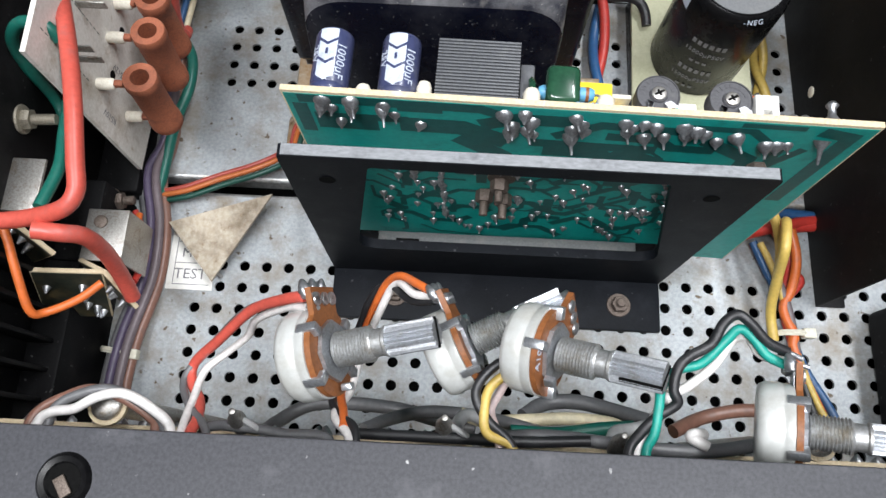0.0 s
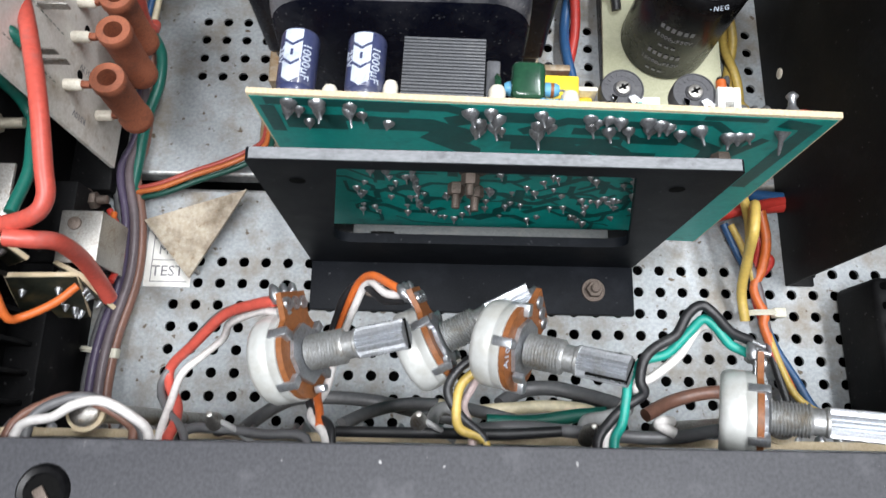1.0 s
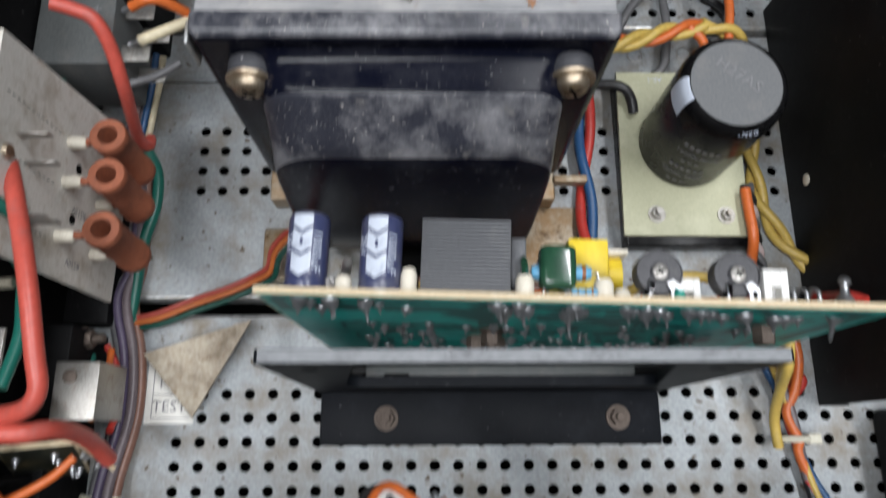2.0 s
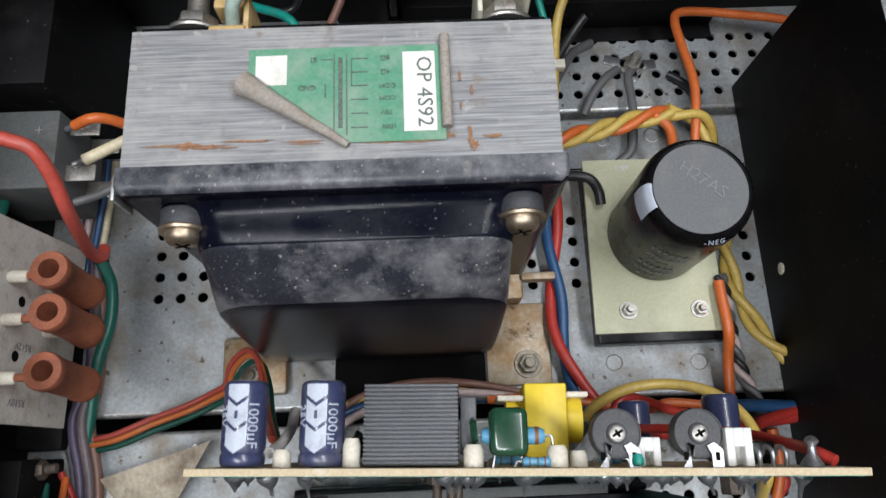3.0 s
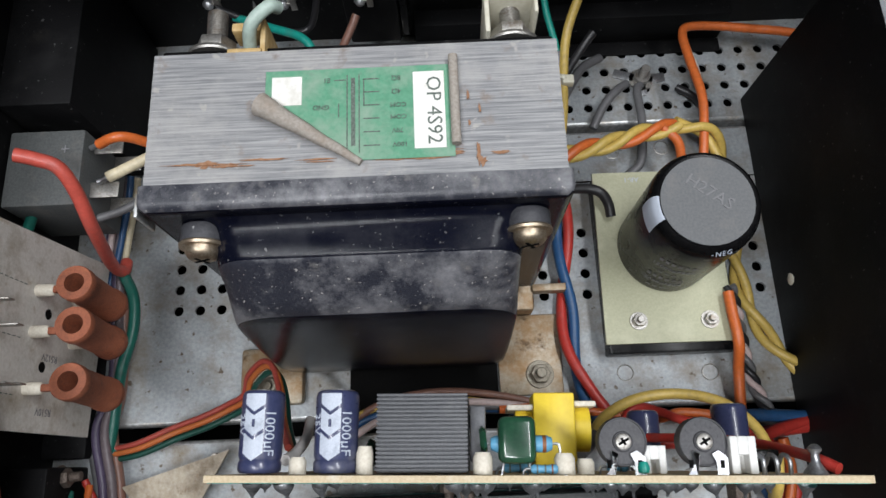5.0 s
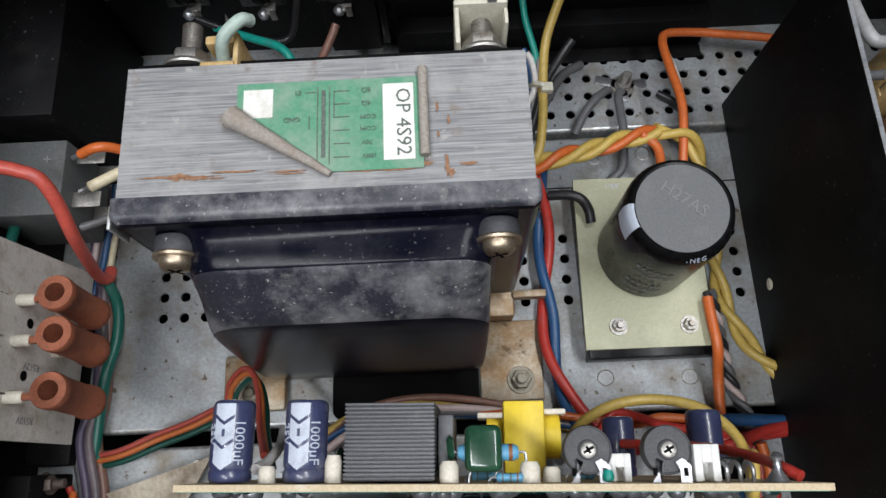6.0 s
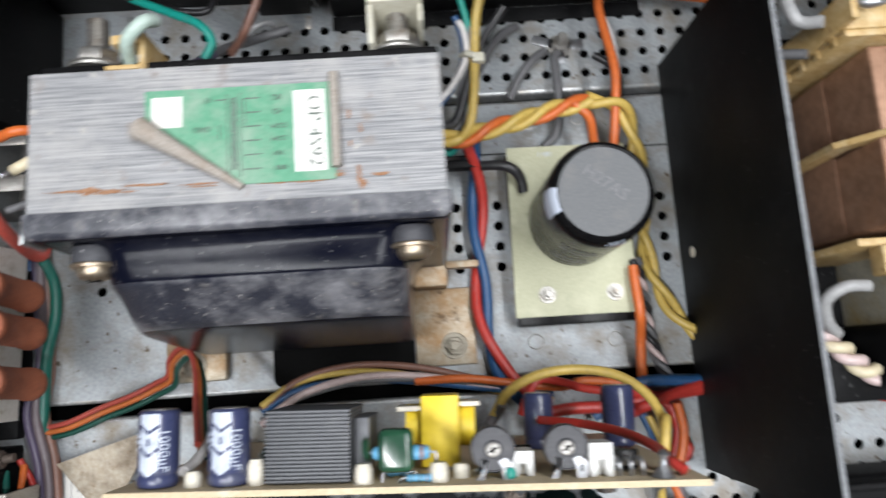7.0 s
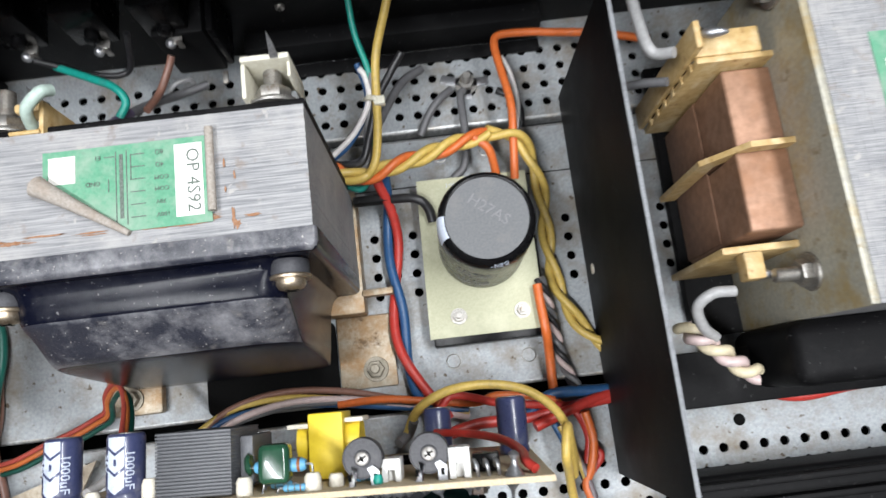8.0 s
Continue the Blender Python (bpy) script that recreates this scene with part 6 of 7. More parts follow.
# cables lying behind the strip board
wire("grey", 0.0022, [(-0.0520, 0.0920, 0.0600), (-0.0490, 0.0970, 0.0500), (-0.0400, 0.1030, 0.0450), (-0.0270, 0.1040, 0.0450), (-0.0120, 0.1030, 0.0450), (0.0010, 0.1000, 0.0480), (0.0130, 0.0980, 0.0500)], "grey sleeved cable lying behind the strip board", "sleeved cables")
wire("grey", 0.0020, [(-0.0200, 0.0950, 0.0700), (-0.0130, 0.0990, 0.0600), (-0.0010, 0.1020, 0.0550), (0.0160, 0.1010, 0.0550), (0.0330, 0.0970, 0.0600)], "grey sleeved cable lying behind the strip board", "sleeved cables")
wire("cream", 0.0020, [(0.0080, 0.1020, 0.0550), (0.0160, 0.1000, 0.0550), (0.0290, 0.1010, 0.0550), (0.0430, 0.1020, 0.0550), (0.0540, 0.1010, 0.0580), (0.0580, 0.0980, 0.0620)], "cream sleeved cable lying behind the strip board", "sleeved cables")
wire("grey", 0.0026, [(0.0290, 0.1030, 0.0400), (0.0370, 0.1080, 0.0350), (0.0480, 0.1090, 0.0350), (0.0600, 0.1060, 0.0400), (0.0700, 0.1020, 0.0500)], "dark sleeved cable lying behind the strip board", "sleeved cables")
wire("green", 0.0022, [(0.0230, 0.0970, 0.0600), (0.0370, 0.0970, 0.0600), (0.0500, 0.0990, 0.0600), (0.0600, 0.1000, 0.0600)], "dark green cable lying behind the strip board", "sleeved cables")
wire("brown", 0.0022, [(0.0750, 0.1000, 0.0500), (0.0860, 0.1050, 0.0450), (0.0990, 0.1080, 0.0450), (0.1140, 0.1080, 0.0450)], "brown sleeved cable lying behind the strip board", "sleeved cables")
wire("black", 0.0014, [(-0.0180, 0.0930, 0.0980), (-0.0060, 0.0930, 0.0980), (0.0080, 0.0930, 0.0980), (0.0240, 0.0930, 0.0980), (0.0390, 0.0940, 0.0980)], "thin black wire along the strip board", "strip board wires")
wire("grey", 0.0017, [(0.0160, 0.0940, 0.0900), (0.0290, 0.0950, 0.0920), (0.0430, 0.0940, 0.0940), (0.0550, 0.0930, 0.0960), (0.0680, 0.0930, 0.0960), (0.0800, 0.0950, 0.0960)], "dark grey wire along the strip board", "strip board wires")
wire("grey", 0.0013, [(-0.0560, 0.0800, 0.1010), (-0.0560, 0.0920, 0.0980), (-0.0460, 0.0930, 0.0980), (-0.0360, 0.0920, 0.0990), (-0.0250, 0.0910, 0.1000), (-0.0250, 0.0800, 0.1030)], "thin grey wire along the strip board", "strip board wires")
wire("lightgrey", 0.0018, [(0.0060, 0.0930, 0.0850), (0.0070, 0.0980, 0.0820), (0.0100, 0.1000, 0.0800), (0.0150, 0.0980, 0.0800)], "pale grey wire end behind the strip board", "strip board wires")
wire("lightgrey", 0.0018, [(0.0460, 0.0940, 0.0900), (0.0480, 0.0970, 0.0880), (0.0530, 0.0980, 0.0860), (0.0600, 0.1000, 0.0840)], "pale grey wire end behind the strip board", "strip board wires")
wire("white", 0.0014, [(0.0680, 0.0940, 0.0980), (0.0640, 0.0960, 0.0980), (0.0650, 0.0970, 0.0980), (0.0680, 0.0970, 0.0960)], "short hooked white wire end", "strip board wires")
for p in ((-0.0480, 0.0950, 0.1000), (0.0030, 0.0960, 0.1000), (0.0460, 0.0940, 0.1000)):
    pg = thing("solder_pin", "dull tinned solder post behind the strip board", "pin", group="solder posts")
    p = Vector(p)
    part("post", lathe(bmesh.new(), [(0.0022, -0.006), (0.0022, 0), (0.0012, 0.002), (0.0008, 0.005), (0, 0.0055)], p, (0, 0.3, 1), 12), M_STEEL, pg)
    part("tail", sweep(bmesh.new(), spline([p + Vector((0.0012, 0, 0)), p + Vector((0.005, -0.002, -0.001)), p + Vector((0.009, -0.005, -0.003))], 5), 0.0008, 8), WIRE["lightgrey"], pg)

# left cable loom
for k, (c, r) in enumerate((("grey", 0.0020), ("mauve", 0.0021), ("brown", 0.0021), ("purple", 0.0017), ("mauve", 0.0018))):
    dx, dz = (-0.0040, 0.0, 0.0040, -0.001, 0.0025)[k], (0, 0, 0, 0.0034, 0.0034)[k]
    pts = [(-0.1220, 0.2600, 0.0040), (-0.1190, 0.2150, 0.0040), (-0.1230, 0.1960, 0.0040), (-0.1180, 0.1740, 0.0040), (-0.1170, 0.1520, 0.0040), (-0.1210, 0.1290, 0.0050), (-0.1220, 0.1140, 0.0060), (-0.1210, 0.1010, 0.0080), (-0.1180, 0.0930, 0.0120)]
    wire(c, r, [(x + dx * (1 if i > 1 else 0.5), y, z + dz) for i, (x, y, z) in enumerate(pts)], "thick dull-coloured cable in the dull grey loom", "loom cables")
# heavy red leads
wire("salmon", 0.0026, [(-0.1350, 0.2390, 0.0800), (-0.1250, 0.2220, 0.0860), (-0.1150, 0.2000, 0.0920), (-0.1090, 0.1820, 0.0940), (-0.1060, 0.1650, 0.0920), (-0.1050, 0.1560, 0.0900), (-0.1090, 0.1510, 0.0880), (-0.1210, 0.1490, 0.0840), (-0.1330, 0.1480, 0.0820)], "thick red insulated lead bent sharply at its lower end", "heavy leads")
wire("salmon", 0.0027, [(-0.1170, 0.1450, 0.0860), (-0.1100, 0.1450, 0.0840), (-0.1060, 0.1460, 0.0780), (-0.1060, 0.1450, 0.0640), (-0.1070, 0.1420, 0.0500), (-0.1070, 0.1370, 0.0380)], "thick red insulated lead beside the driver boards", "heavy leads")
wire("salmon", 0.0024, [(-0.125, 0.281, 0.078), (-0.119, 0.28, 0.076), (-0.113, 0.278, 0.073), (-0.11, 0.272, 0.066), (-0.11, 0.263, 0.052), (-0.117, 0.259, 0.022), (-0.117, 0.259, 0.012), (-0.118, 0.264, 0.008)], "thick red insulated lead dropping past the rectifier", "heavy leads")
# green leads by the resistor board
wire("green", 0.0020, [(-0.1210, 0.2060, 0.0880), (-0.1240, 0.2080, 0.0920), (-0.1330, 0.2100, 0.0900), (-0.1400, 0.2090, 0.0820), (-0.1420, 0.2070, 0.0700), (-0.1390, 0.2030, 0.0560), (-0.1360, 0.1960, 0.0500)], "dark green lead curled round the resistor board", "green leads")
wire("green", 0.0020, [(-0.1300, 0.1980, 0.0620), (-0.1290, 0.1860, 0.0620), (-0.1270, 0.1730, 0.0640), (-0.1280, 0.1580, 0.0680)], "dark green lead behind the resistor board", "green leads")
wire("green", 0.0022, [(-0.1190, 0.2600, 0.0100), (-0.1120, 0.2480, 0.0120), (-0.1110, 0.2340, 0.0120), (-0.1150, 0.2190, 0.0100), (-0.1180, 0.2000, 0.0060), (-0.1190, 0.1880, 0.0050), (-0.1170, 0.1880, 0.0040)], "dark green lead running under the resistors", "green leads")
wire("green", 0.0020, [(-0.1330, 0.2790, 0.0500), (-0.1370, 0.2730, 0.0450), (-0.1420, 0.2640, 0.0400)], "dark green lead behind the resistor board", "green leads")
# thin wires by the driver boards
wire("orange", 0.0014, [(-0.1360, 0.1530, 0.0740), (-0.1330, 0.1460, 0.0720), (-0.1300, 0.1340, 0.0660), (-0.1280, 0.1260, 0.0600), (-0.1250, 0.1270, 0.0560), (-0.1170, 0.1320, 0.0540), (-0.1110, 0.1380, 0.0530)], "thin orange wire looped over the driver board", "thin wires")
wire("orange", 0.0013, [(-0.1220, 0.1760, 0.0120), (-0.1210, 0.1670, 0.0160), (-0.1210, 0.1590, 0.0220), (-0.1180, 0.1500, 0.0300)], "thin orange wire beside the loom", "thin wires")
wire("red", 0.0013, [(-0.1250, 0.1780, 0.0100), (-0.1190, 0.1670, 0.0100), (-0.1160, 0.1560, 0.0140), (-0.1150, 0.1460, 0.0220)], "thin red wire beside the loom", "thin wires")
wire("green", 0.0013, [(-0.1290, 0.1740, 0.0120), (-0.1260, 0.1630, 0.0160), (-0.1220, 0.1520, 0.0200)], "thin green wire beside the loom", "thin wires")
# ribbon of three from the loom to the board
# their colours are darkened for the shade they lie in
for k, c in enumerate(("shadedred", "shadedorange", "shadedgreen")):
    d = 0.0028 * (k - 1)
    pts = [(-0.1190, 0.1870, 0.0040), (-0.1070, 0.1890, 0.0060), (-0.0930, 0.1940, 0.0080), (-0.0800, 0.1980, 0.0100), (-0.0700, 0.2020, 0.0120), (-0.0630, 0.2050, 0.0160), (-0.0600, 0.2110, 0.0220), (-0.0530, 0.2150, 0.0300), (-0.0480, 0.2130, 0.0340), (-0.0440, 0.2050, 0.0400), (-0.0400, 0.1940, 0.0520), (-0.0320, 0.1830, 0.0750)]
    wire(c, 0.0011, [(x + d * 0.5, y - d * 0.7, z + (0.001 if k == 1 else 0)) for x, y, z in pts], "thin insulated wire of a trio running to the amplifier board", "board trio")
wire("white", 0.0014, [(-0.0250, 0.1920, 0.0850), (-0.0250, 0.1870, 0.0900), (-0.0260, 0.1830, 0.0980), (-0.0270, 0.1810, 0.1060)], "short white wire soldered to the amplifier board", "thin wires")
# twisted pair down the transformer's side
twisted(("red", "blue"), 0.0022, 0.0024, [(0.0620, 0.2950, 0.0220), (0.0640, 0.2840, 0.0120), (0.0640, 0.2700, 0.0060), (0.0630, 0.2540, 0.0050), (0.0630, 0.2390, 0.0050), (0.0630, 0.2230, 0.0050), (0.0650, 0.2110, 0.0060), (0.0700, 0.1980, 0.0080), (0.0790, 0.1860, 0.0120)], 0.075, "thick insulated lead of a loosely twisted pair", "twisted pair", 0.4)
# yellow and orange twist behind the capacitor
twisted(("yellow", "orange", "yellow"), 0.0019, 0.0022, [(0.0390, 0.2980, 0.0300), (0.0540, 0.2930, 0.0280), (0.0690, 0.2970, 0.0260), (0.0850, 0.3010, 0.0250), (0.1000, 0.3050, 0.0250), (0.1120, 0.3070, 0.0240)], 0.034, "insulated lead twisted with its neighbours behind the capacitor", "yellow twist")
twisted(("yellow", "yellow"), 0.0019, 0.0020, [(0.1110, 0.3080, 0.0240), (0.1250, 0.3050, 0.0220), (0.1310, 0.2940, 0.0160), (0.1340, 0.2790, 0.0100), (0.1340, 0.2620, 0.0060), (0.1350, 0.2420, 0.0050), (0.1410, 0.2240, 0.0050), (0.1510, 0.2110, 0.0050), (0.1660, 0.2010, 0.0050)], 0.042, "yellow lead of a twisted pair beside the capacitor", "yellow pair")
wire("orange", 0.0019, [(0.1050, 0.3060, 0.0260), (0.1110, 0.3010, 0.0240), (0.1130, 0.2950, 0.0200), (0.1140, 0.2890, 0.0160)], "orange lead bending down to the capacitor board", "yellow twist")
wire("orange", 0.0019, [(0.1220, 0.2880, 0.0160), (0.1230, 0.3040, 0.0220), (0.1240, 0.3210, 0.0240), (0.1215, 0.3400, 0.0230), (0.1205, 0.3510, 0.0225), (0.1235, 0.3555, 0.0220), (0.1360, 0.3560, 0.0210), (0.1485, 0.3550, 0.0200), (0.1700, 0.3530, 0.0180), (0.1950, 0.3500, 0.0120)], "orange lead rising behind the capacitor to the rear panel", "rear leads")
wire("white", 0.0011, [(0.1270, 0.3120, 0.0100), (0.1290, 0.3260, 0.0120), (0.1270, 0.3380, 0.0160), (0.1230, 0.3460, 0.0200)], "thin white lead by the earth nut", "rear leads")
wire("grey", 0.0019, [(0.0820, 0.3180, 0.0040), (0.0870, 0.3270, 0.0060), (0.0930, 0.3340, 0.0070), (0.0990, 0.3390, 0.0050)], "grey sleeved lead bent to the earth tag", "earth leads")
wire("grey", 0.0019, [(0.0950, 0.2950, 0.0040), (0.1010, 0.3010, 0.0050), (0.1030, 0.3170, 0.0070), (0.1030, 0.3340, 0.0060), (0.1050, 0.3380, 0.0050)], "grey sleeved lead bent to the earth tag", "earth leads")
wire("black", 0.0017, [(0.1300, 0.3160, 0.0060), (0.1300, 0.3240, 0.0080), (0.1270, 0.3310, 0.0060), (0.1210, 0.3360, 0.0050)], "black lead bent to the earth tag", "earth leads")
wire("grey", 0.0020, [(0.0860, 0.3470, 0.0140), (0.0770, 0.3400, 0.0180), (0.0700, 0.3290, 0.0220), (0.0610, 0.3120, 0.0260), (0.0550, 0.3010, 0.0260), (0.0420, 0.2990, 0.0260)], "grey sleeved lead in the rear bundle", "rear bundle")
# bundle rising by the core corner
wire("yellow", 0.0019, [(0.0420, 0.2960, 0.0260), (0.0540, 0.2920, 0.0280), (0.0610, 0.2970, 0.0320), (0.0640, 0.3120, 0.0340), (0.0650, 0.3260, 0.0360), (0.0670, 0.3420, 0.0420), (0.0730, 0.3560, 0.0520), (0.0770, 0.3650, 0.0580)], "yellow lead rising in the rear bundle", "rear bundle")
wire("black", 0.0017, [(0.0430, 0.3000, 0.0280), (0.0550, 0.2990, 0.0300), (0.0600, 0.3100, 0.0320), (0.0650, 0.3250, 0.0340), (0.0720, 0.3360, 0.0360), (0.0780, 0.3430, 0.0400)], "black lead rising in the rear bundle", "rear bundle")
wire("grey", 0.0017, [(0.0430, 0.2990, 0.0240), (0.0570, 0.2990, 0.0260), (0.0590, 0.3120, 0.0300), (0.0620, 0.3250, 0.0340), (0.0640, 0.3360, 0.0380)], "dark grey lead rising in the rear bundle", "rear bundle")
wire("blue", 0.0014, [(0.0420, 0.3030, 0.0260), (0.0510, 0.3090, 0.0280), (0.0590, 0.3200, 0.0320), (0.0610, 0.3280, 0.0340), (0.0600, 0.3350, 0.0360), (0.0580, 0.3410, 0.0380)], "blue lead rising in the rear bundle", "rear bundle")
wire("white", 0.0013, [(0.0430, 0.3040, 0.0280), (0.0530, 0.3120, 0.0300), (0.0600, 0.3210, 0.0340), (0.0620, 0.3280, 0.0360), (0.0610, 0.3350, 0.0380), (0.0590, 0.3380, 0.0400)], "white lead rising in the rear bundle", "rear bundle")
wire("teal", 0.0014, [(0.0420, 0.2950, 0.0220), (0.0530, 0.2900, 0.0200), (0.0580, 0.2980, 0.0240), (0.0620, 0.3250, 0.0340), (0.0630, 0.3360, 0.0380), (0.0590, 0.3520, 0.0440), (0.0580, 0.3650, 0.0500)], "green lead rising in the rear bundle", "rear bundle")
# capacitor board leads
wire("black", 0.0021, [(0.0660, 0.2850, 0.0160), (0.0740, 0.2840, 0.0180), (0.0790, 0.2820, 0.0180), (0.0820, 0.2780, 0.0160), (0.0830, 0.2730, 0.0140)], "black lead soldered to the capacitor board", "capacitor leads")
wire("orange", 0.0021, [(0.1250, 0.2390, 0.0155), (0.1252, 0.2300, 0.0160), (0.1260, 0.2190, 0.0155), (0.1270, 0.2090, 0.0085), (0.1270, 0.1940, 0.0050), (0.1280, 0.1860, 0.0060)], "orange lead leaving the capacitor board", "capacitor leads")
twisted(("black", "grey", "pink"), 0.0013, 0.0015, [(0.1270, 0.2420, 0.0130), (0.1290, 0.2320, 0.0100), (0.1310, 0.2230, 0.0060), (0.1320, 0.2120, 0.0050), (0.1340, 0.2020, 0.0050), (0.1370, 0.1930, 0.0060)], 0.016, "thin lead of a tight dark twist by the capacitor board", "dark twist")
# crossing wires in the channel behind the amplifier board
wire("yellow", 0.0019, [(0.0620, 0.1820, 0.0240), (0.0680, 0.1920, 0.0300), (0.0800, 0.1980, 0.0330), (0.0960, 0.1990, 0.0330), (0.1120, 0.1950, 0.0300), (0.1240, 0.1850, 0.0260), (0.1290, 0.1720, 0.0200), (0.1290, 0.1580, 0.0140), (0.1270, 0.1790, 0.0300), (0.1240, 0.1680, 0.0340), (0.1260, 0.1600, 0.0220), (0.1280, 0.1500, 0.0100), (0.1300, 0.1390, 0.0060)], "yellow lead arching across the channel and down the plate", "channel leads")
wire("grey", 0.0020, [(0.0590, 0.1800, 0.0300), (0.0630, 0.1830, 0.0250), (0.0660, 0.1880, 0.0290)], "grey sleeve on the yellow lead", "channel leads")
wire("orange", 0.0017, [(0.0330, 0.1980, 0.0080), (0.0530, 0.1980, 0.0100), (0.0720, 0.1950, 0.0100), (0.0920, 0.1920, 0.0100), (0.1010, 0.1940, 0.0120), (0.1160, 0.1920, 0.0120), (0.1260, 0.1890, 0.0100)], "orange lead crossing the channel", "channel leads")
wire("red", 0.0017, [(0.0740, 0.1830, 0.0200), (0.0770, 0.1910, 0.0220), (0.0820, 0.1960, 0.0220), (0.0920, 0.1940, 0.0180), (0.1010, 0.1910, 0.0140), (0.1180, 0.1880, 0.0100), (0.1330, 0.1850, 0.0060), (0.1390, 0.1730, 0.0050), (0.1370, 0.1610, 0.0040)], "red lead looped across the channel", "channel leads")
wire("red", 0.0025, [(0.0780, 0.1800, 0.0120), (0.0930, 0.1830, 0.0100), (0.1130, 0.1830, 0.0080), (0.1300, 0.1850, 0.0070), (0.1480, 0.1870, 0.0060), (0.1640, 0.1890, 0.0050)], "thick red lead crossing the channel", "channel leads")
wire("blue", 0.0025, [(0.1050, 0.1790, 0.0060), (0.1160, 0.1860, 0.0070), (0.1240, 0.1910, 0.0080), (0.1340, 0.1920, 0.0070), (0.1480, 0.1910, 0.0060), (0.1640, 0.1910, 0.0050)], "thick blue lead crossing the channel", "channel leads")
for k, c in enumerate(("brown", "yellow", "blue", "grey", "pink")):
    pts = [(-0.0290, 0.1910, 0.0100), (-0.0170, 0.1990, 0.0060), (-0.0020, 0.2030, 0.0050), (0.0150, 0.2040, 0.0040), (0.0350, 0.2020, 0.0040), (0.0550, 0.1980, 0.0040), (0.0720, 0.1940, 0.0040), (0.0890, 0.1900, 0.0040)]
    wire(c, 0.0015, [(p[0], p[1] + 0.0022 * math.sin(0.6 * i + 1.3 * k) - 0.001 * k, p[2] + 0.0013 * k * 0.6 + 0.001 * math.cos(0.8 * i + k)) for i, p in enumerate(pts)], "thin insulated wire of a flat bundle in the channel", "channel bundle")
wire("red", 0.0014, [(0.0750, 0.1840, 0.0600), (0.0860, 0.1830, 0.0700), (0.0960, 0.1810, 0.0850), (0.1010, 0.1780, 0.1000), (0.1010, 0.1760, 0.1120), (0.1030, 0.1740, 0.1160)], "thin red wire soldered to the board's end post", "channel leads")
# floor loom on the floor
wire("orange", 0.0019, [(0.1380, 0.1830, 0.0120), (0.1400, 0.1710, 0.0100), (0.1380, 0.1600, 0.0080), (0.1350, 0.1520, 0.0060), (0.1380, 0.1420, 0.0060), (0.1380, 0.1370, 0.0050), (0.1420, 0.1250, 0.0040), (0.1470, 0.1110, 0.0040)], "orange lead in the floor loom", "floor loom")
wire("red", 0.0017, [(0.1370, 0.1820, 0.0060), (0.1410, 0.1680, 0.0050), (0.1430, 0.1630, 0.0050), (0.1360, 0.1530, 0.0040), (0.1390, 0.1360, 0.0040), (0.1380, 0.1390, 0.0040), (0.1420, 0.1210, 0.0040)], "red lead in the floor loom", "floor loom")
wire("blue", 0.0016, [(0.1250, 0.1790, 0.0060), (0.1300, 0.1670, 0.0050), (0.1350, 0.1560, 0.0040), (0.1380, 0.1420, 0.0040), (0.1420, 0.1290, 0.0040), (0.1480, 0.1170, 0.0050), (0.1550, 0.1040, 0.0060), (0.1680, 0.0990, 0.0080)], "blue lead in the floor loom", "floor loom")
wire("yellow", 0.0014, [(0.1270, 0.1780, 0.0080), (0.1310, 0.1680, 0.0080), (0.1360, 0.1520, 0.0060), (0.1380, 0.1400, 0.0050), (0.1430, 0.1210, 0.0050), (0.1490, 0.1080, 0.0060), (0.1640, 0.0990, 0.0080)], "thin yellow lead in the floor loom", "floor loom")
wire("black", 0.0016, [(0.1290, 0.1760, 0.0040), (0.1340, 0.1580, 0.0040), (0.1390, 0.1400, 0.0030), (0.1410, 0.1230, 0.0040), (0.1440, 0.1080, 0.0050)], "black lead in the floor loom", "floor loom")
wire("mauve", 0.0015, [(0.1290, 0.1740, 0.0070), (0.1350, 0.1580, 0.0070), (0.1380, 0.1440, 0.0060), (0.1400, 0.1270, 0.0040)], "dull mauve lead in the floor loom", "floor loom")
wire("red", 0.0023, [(0.1160, 0.1790, 0.0120), (0.1280, 0.1830, 0.0100), (0.1410, 0.1870, 0.0080), (0.1540, 0.1900, 0.0060)], "thick red lead passing under the board", "floor loom")


def tie(p, q, w, label):
    """A nylon strap over a loom, with its square head."""
    t = thing("cable_tie", label, "cable tie", group="cable ties")
    p, q = Vector(p), Vector(q)
    top = (p + q) / 2 + Vector((0, 0, 0.0035))
    path = spline([p, p.lerp(top, 0.5) + Vector((0, 0, 0.0016)), top, q.lerp(top, 0.5) + Vector((0, 0, 0.0016)), q], 6)
    part("strap", sweep(bmesh.new(), path, w, 6), M_TIE, t)
    part("head", box(bmesh.new(), tuple(q - Vector((0.0022, 0.0018, 0.001))), tuple(q + Vector((0.0026, 0.0020, 0.003))), 0.0005), M_TIE, t)
    return t


tie((-0.1310, 0.1230, 0.0040), (-0.1180, 0.1210, 0.0050), 0.0013, "pale nylon tie round the grey cable loom")
tie((0.1300, 0.1420, 0.0040), (0.1430, 0.1420, 0.0060), 0.0013, "pale nylon tie round the floor loom")
tie((0.0600, 0.3260, 0.0330), (0.0660, 0.3230, 0.0360), 0.0013, "pale nylon tie round the rear bundle")
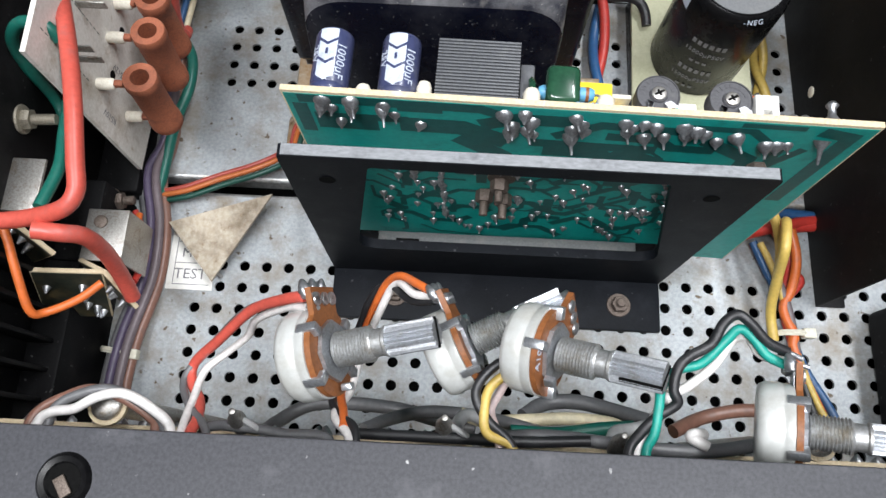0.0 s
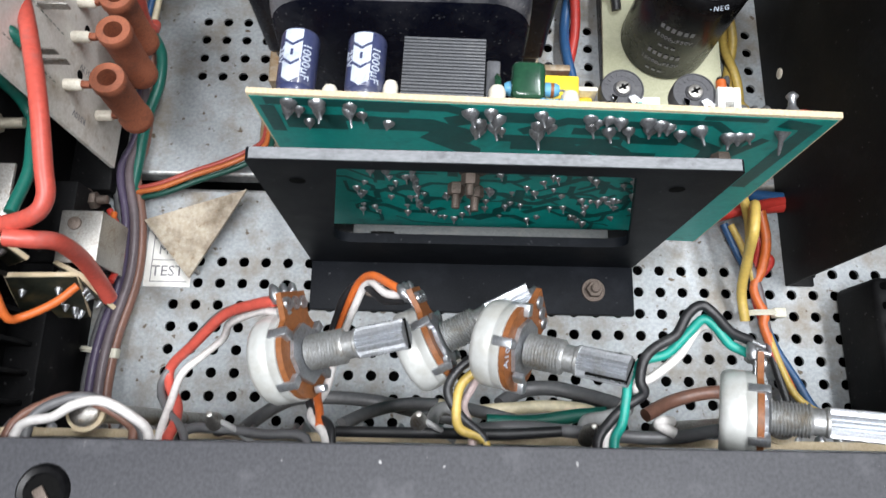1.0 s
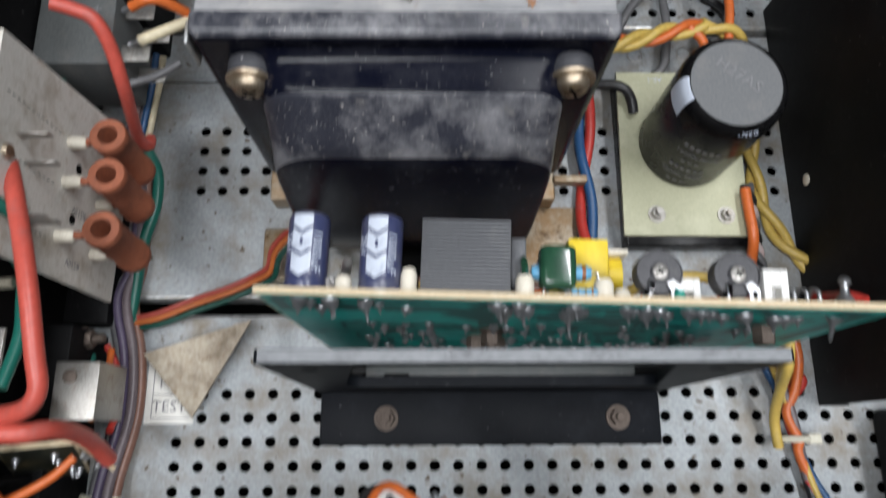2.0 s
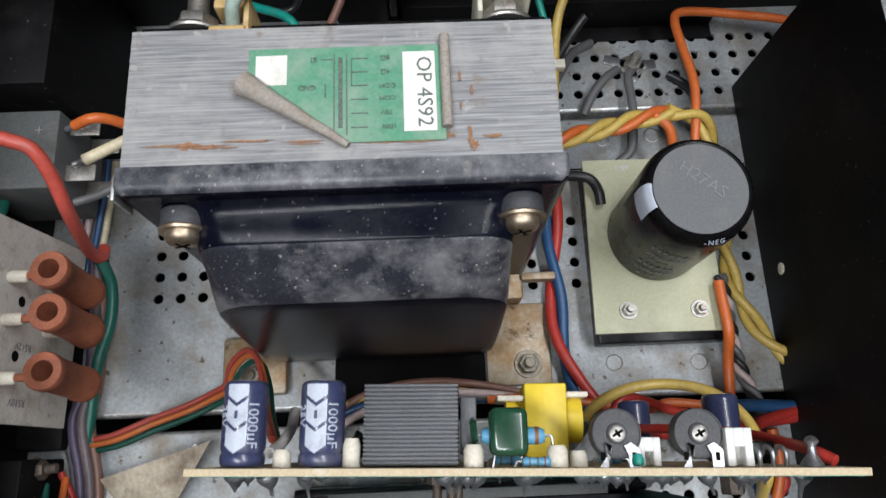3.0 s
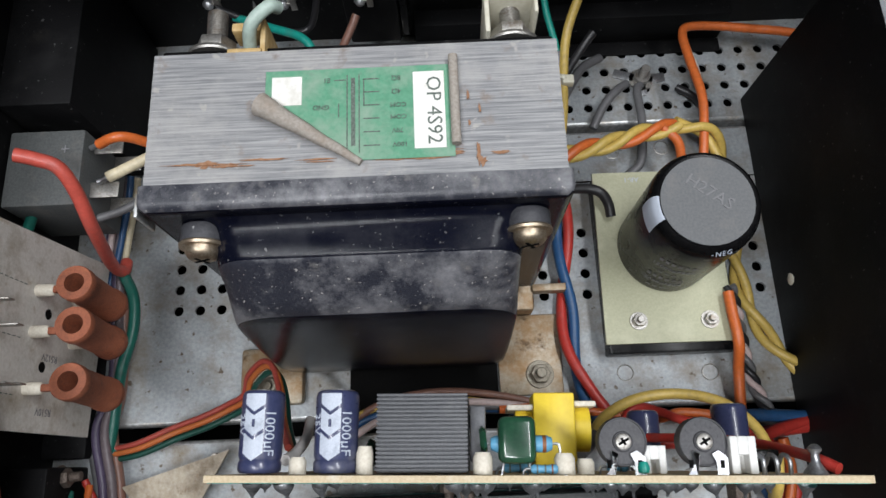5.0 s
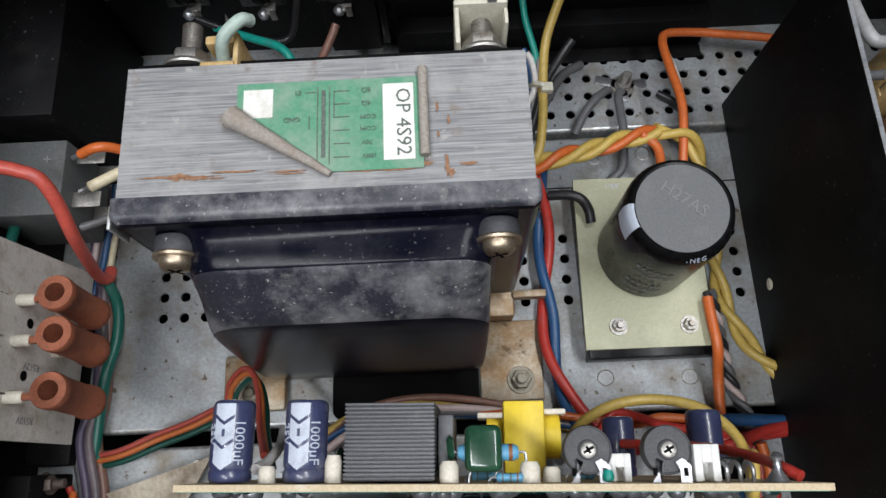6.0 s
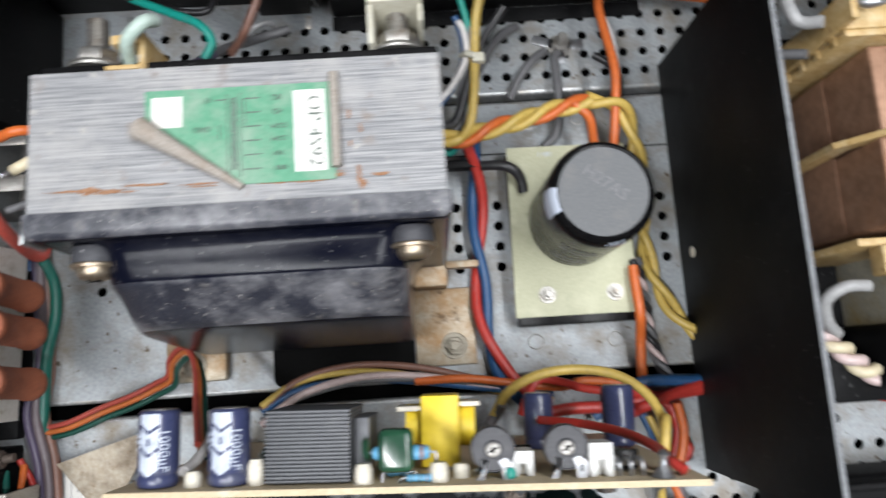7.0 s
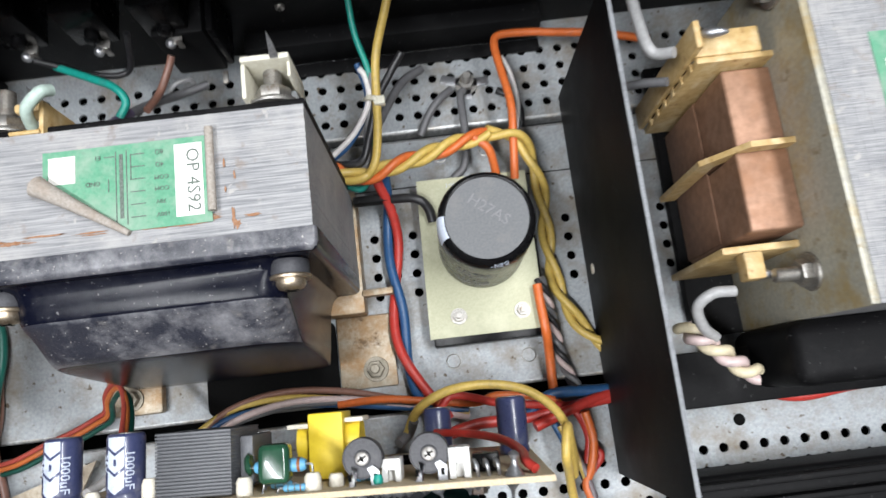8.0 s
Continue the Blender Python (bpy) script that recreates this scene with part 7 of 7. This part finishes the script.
# rectifier leads
wire("orange", 0.0019, [(-0.1100, 0.2950, 0.0550), (-0.1030, 0.2960, 0.0580), (-0.0980, 0.2970, 0.0550), (-0.0920, 0.2970, 0.0480)], "orange lead crimped to the rectifier", "rectifier leads", True)
wire("cream", 0.0021, [(-0.1080, 0.2840, 0.0500), (-0.1020, 0.2870, 0.0500), (-0.0950, 0.2920, 0.0480), (-0.0900, 0.2960, 0.0460)], "yellowed lead crimped to the rectifier", "rectifier leads", True)
wire("grey", 0.0016, [(-0.1150, 0.2720, 0.0400), (-0.1080, 0.2740, 0.0400), (-0.1020, 0.2770, 0.0400), (-0.0960, 0.2810, 0.0400)], "dusty dark lead soldered to the rectifier", "rectifier leads")
for k, c in enumerate(("purple", "pink", "mauve", "blue", "cream")):
    pts = [(-0.1190, 0.3000, 0.0120), (-0.1200, 0.2890, 0.0100), (-0.1220, 0.2770, 0.0080), (-0.1240, 0.2660, 0.0060), (-0.1270, 0.2540, 0.0050)]
    wire(c, 0.0014, [(p[0] + 0.0030 * (k - 2) * 0.7, p[1], p[2] + 0.002 * (k % 2)) for p in pts], "thin lead of the bundle behind the resistors", "mixed bundle")
# rear panel wiring
wire("grey", 0.0019, [(-0.0380, 0.3180, 0.0580), (-0.0320, 0.3300, 0.0430), (-0.0220, 0.3400, 0.0300), (-0.0100, 0.3450, 0.0270)], "grey sleeved lead reaching the terminal box", "rear panel leads")
wire("purple", 0.0019, [(-0.0410, 0.3100, 0.0680), (-0.0360, 0.3160, 0.0620), (-0.0330, 0.3220, 0.0550)], "purple lead behind the core", "rear panel leads")
wire("brown", 0.0016, [(-0.0260, 0.3220, 0.0560), (-0.0230, 0.3320, 0.0500), (-0.0180, 0.3420, 0.0520), (-0.0160, 0.3460, 0.0540)], "brown lead rising to a socket", "rear panel leads")
wire("teal", 0.0016, [(-0.0620, 0.3450, 0.0570), (-0.0450, 0.3350, 0.0630), (-0.0340, 0.3280, 0.0670), (-0.0300, 0.3220, 0.0660), (-0.0330, 0.3160, 0.0650)], "dark green lead curling down from the sockets", "rear panel leads")
wire("palegreen", 0.0019, [(-0.0290, 0.3020, 0.1200), (-0.0310, 0.3000, 0.1230), (-0.0360, 0.2960, 0.1210), (-0.0380, 0.2930, 0.1140), (-0.0380, 0.2910, 0.1110)], "pale green sleeved lead over the bobbin tab", "rear panel leads")
wire("black", 0.0013, [(-0.0680, 0.3460, 0.0620), (-0.0590, 0.3440, 0.0580), (-0.0450, 0.3400, 0.0550), (-0.0340, 0.3420, 0.0530), (-0.0280, 0.3500, 0.0680)], "thin black lead between sockets", "rear panel leads")
wire("lightgrey", 0.0010, [(-0.0270, 0.3420, 0.0290), (-0.0220, 0.3440, 0.0330), (-0.0170, 0.3460, 0.0310), (-0.0160, 0.3460, 0.0250)], "thin grey wire looped by the terminal box", "rear panel leads")
# leads beyond the divider
twisted(("cream", "pink"), 0.0021, 0.0021, [(0.1750, 0.2120, 0.0430), (0.1780, 0.2060, 0.0500), (0.1830, 0.2030, 0.0500), (0.1890, 0.1980, 0.0480), (0.1950, 0.1930, 0.0460), (0.2010, 0.1900, 0.0440)], 0.015, "cream lead of a thick twisted pair", "cream pair")
wire("lightgrey", 0.0021, [(0.1880, 0.2210, 0.0680), (0.1800, 0.2210, 0.0680), (0.1750, 0.2170, 0.0640), (0.1780, 0.2100, 0.0580), (0.1840, 0.2060, 0.0520)], "white sleeved lead at the bobbin terminal", "far leads")
wire("lightgrey", 0.0022, [(0.1680, 0.3430, 0.0750), (0.1680, 0.3270, 0.0780), (0.1690, 0.3140, 0.0800), (0.1720, 0.3100, 0.0800), (0.1770, 0.3080, 0.0840)], "grey sleeved lead bent to the terminal frame", "far leads")
wire("grey", 0.0018, [(0.1650, 0.3070, 0.0600), (0.1700, 0.3050, 0.0660), (0.1770, 0.3020, 0.0720)], "dark lead end at the terminal frame", "far leads")
for c, d in (("red", 0.0), ("blue", 0.004), ("red", -0.005), ("yellow", 0.009)):
    pts = [(0.1640, 0.1890, 0.0050), (0.1870, 0.1920, 0.0050), (0.2070, 0.1890, 0.0050), (0.2310, 0.1840, 0.0050), (0.2560, 0.1860, 0.0050), (0.2810, 0.1850, 0.0050)]
    wire(c, 0.0021, [(p[0], p[1] + d * (1 + 0.3 * math.sin(i * 1.7 + d * 900)), p[2]) for i, p in enumerate(pts)], "insulated lead lying on the plate beyond the divider", "far floor leads")
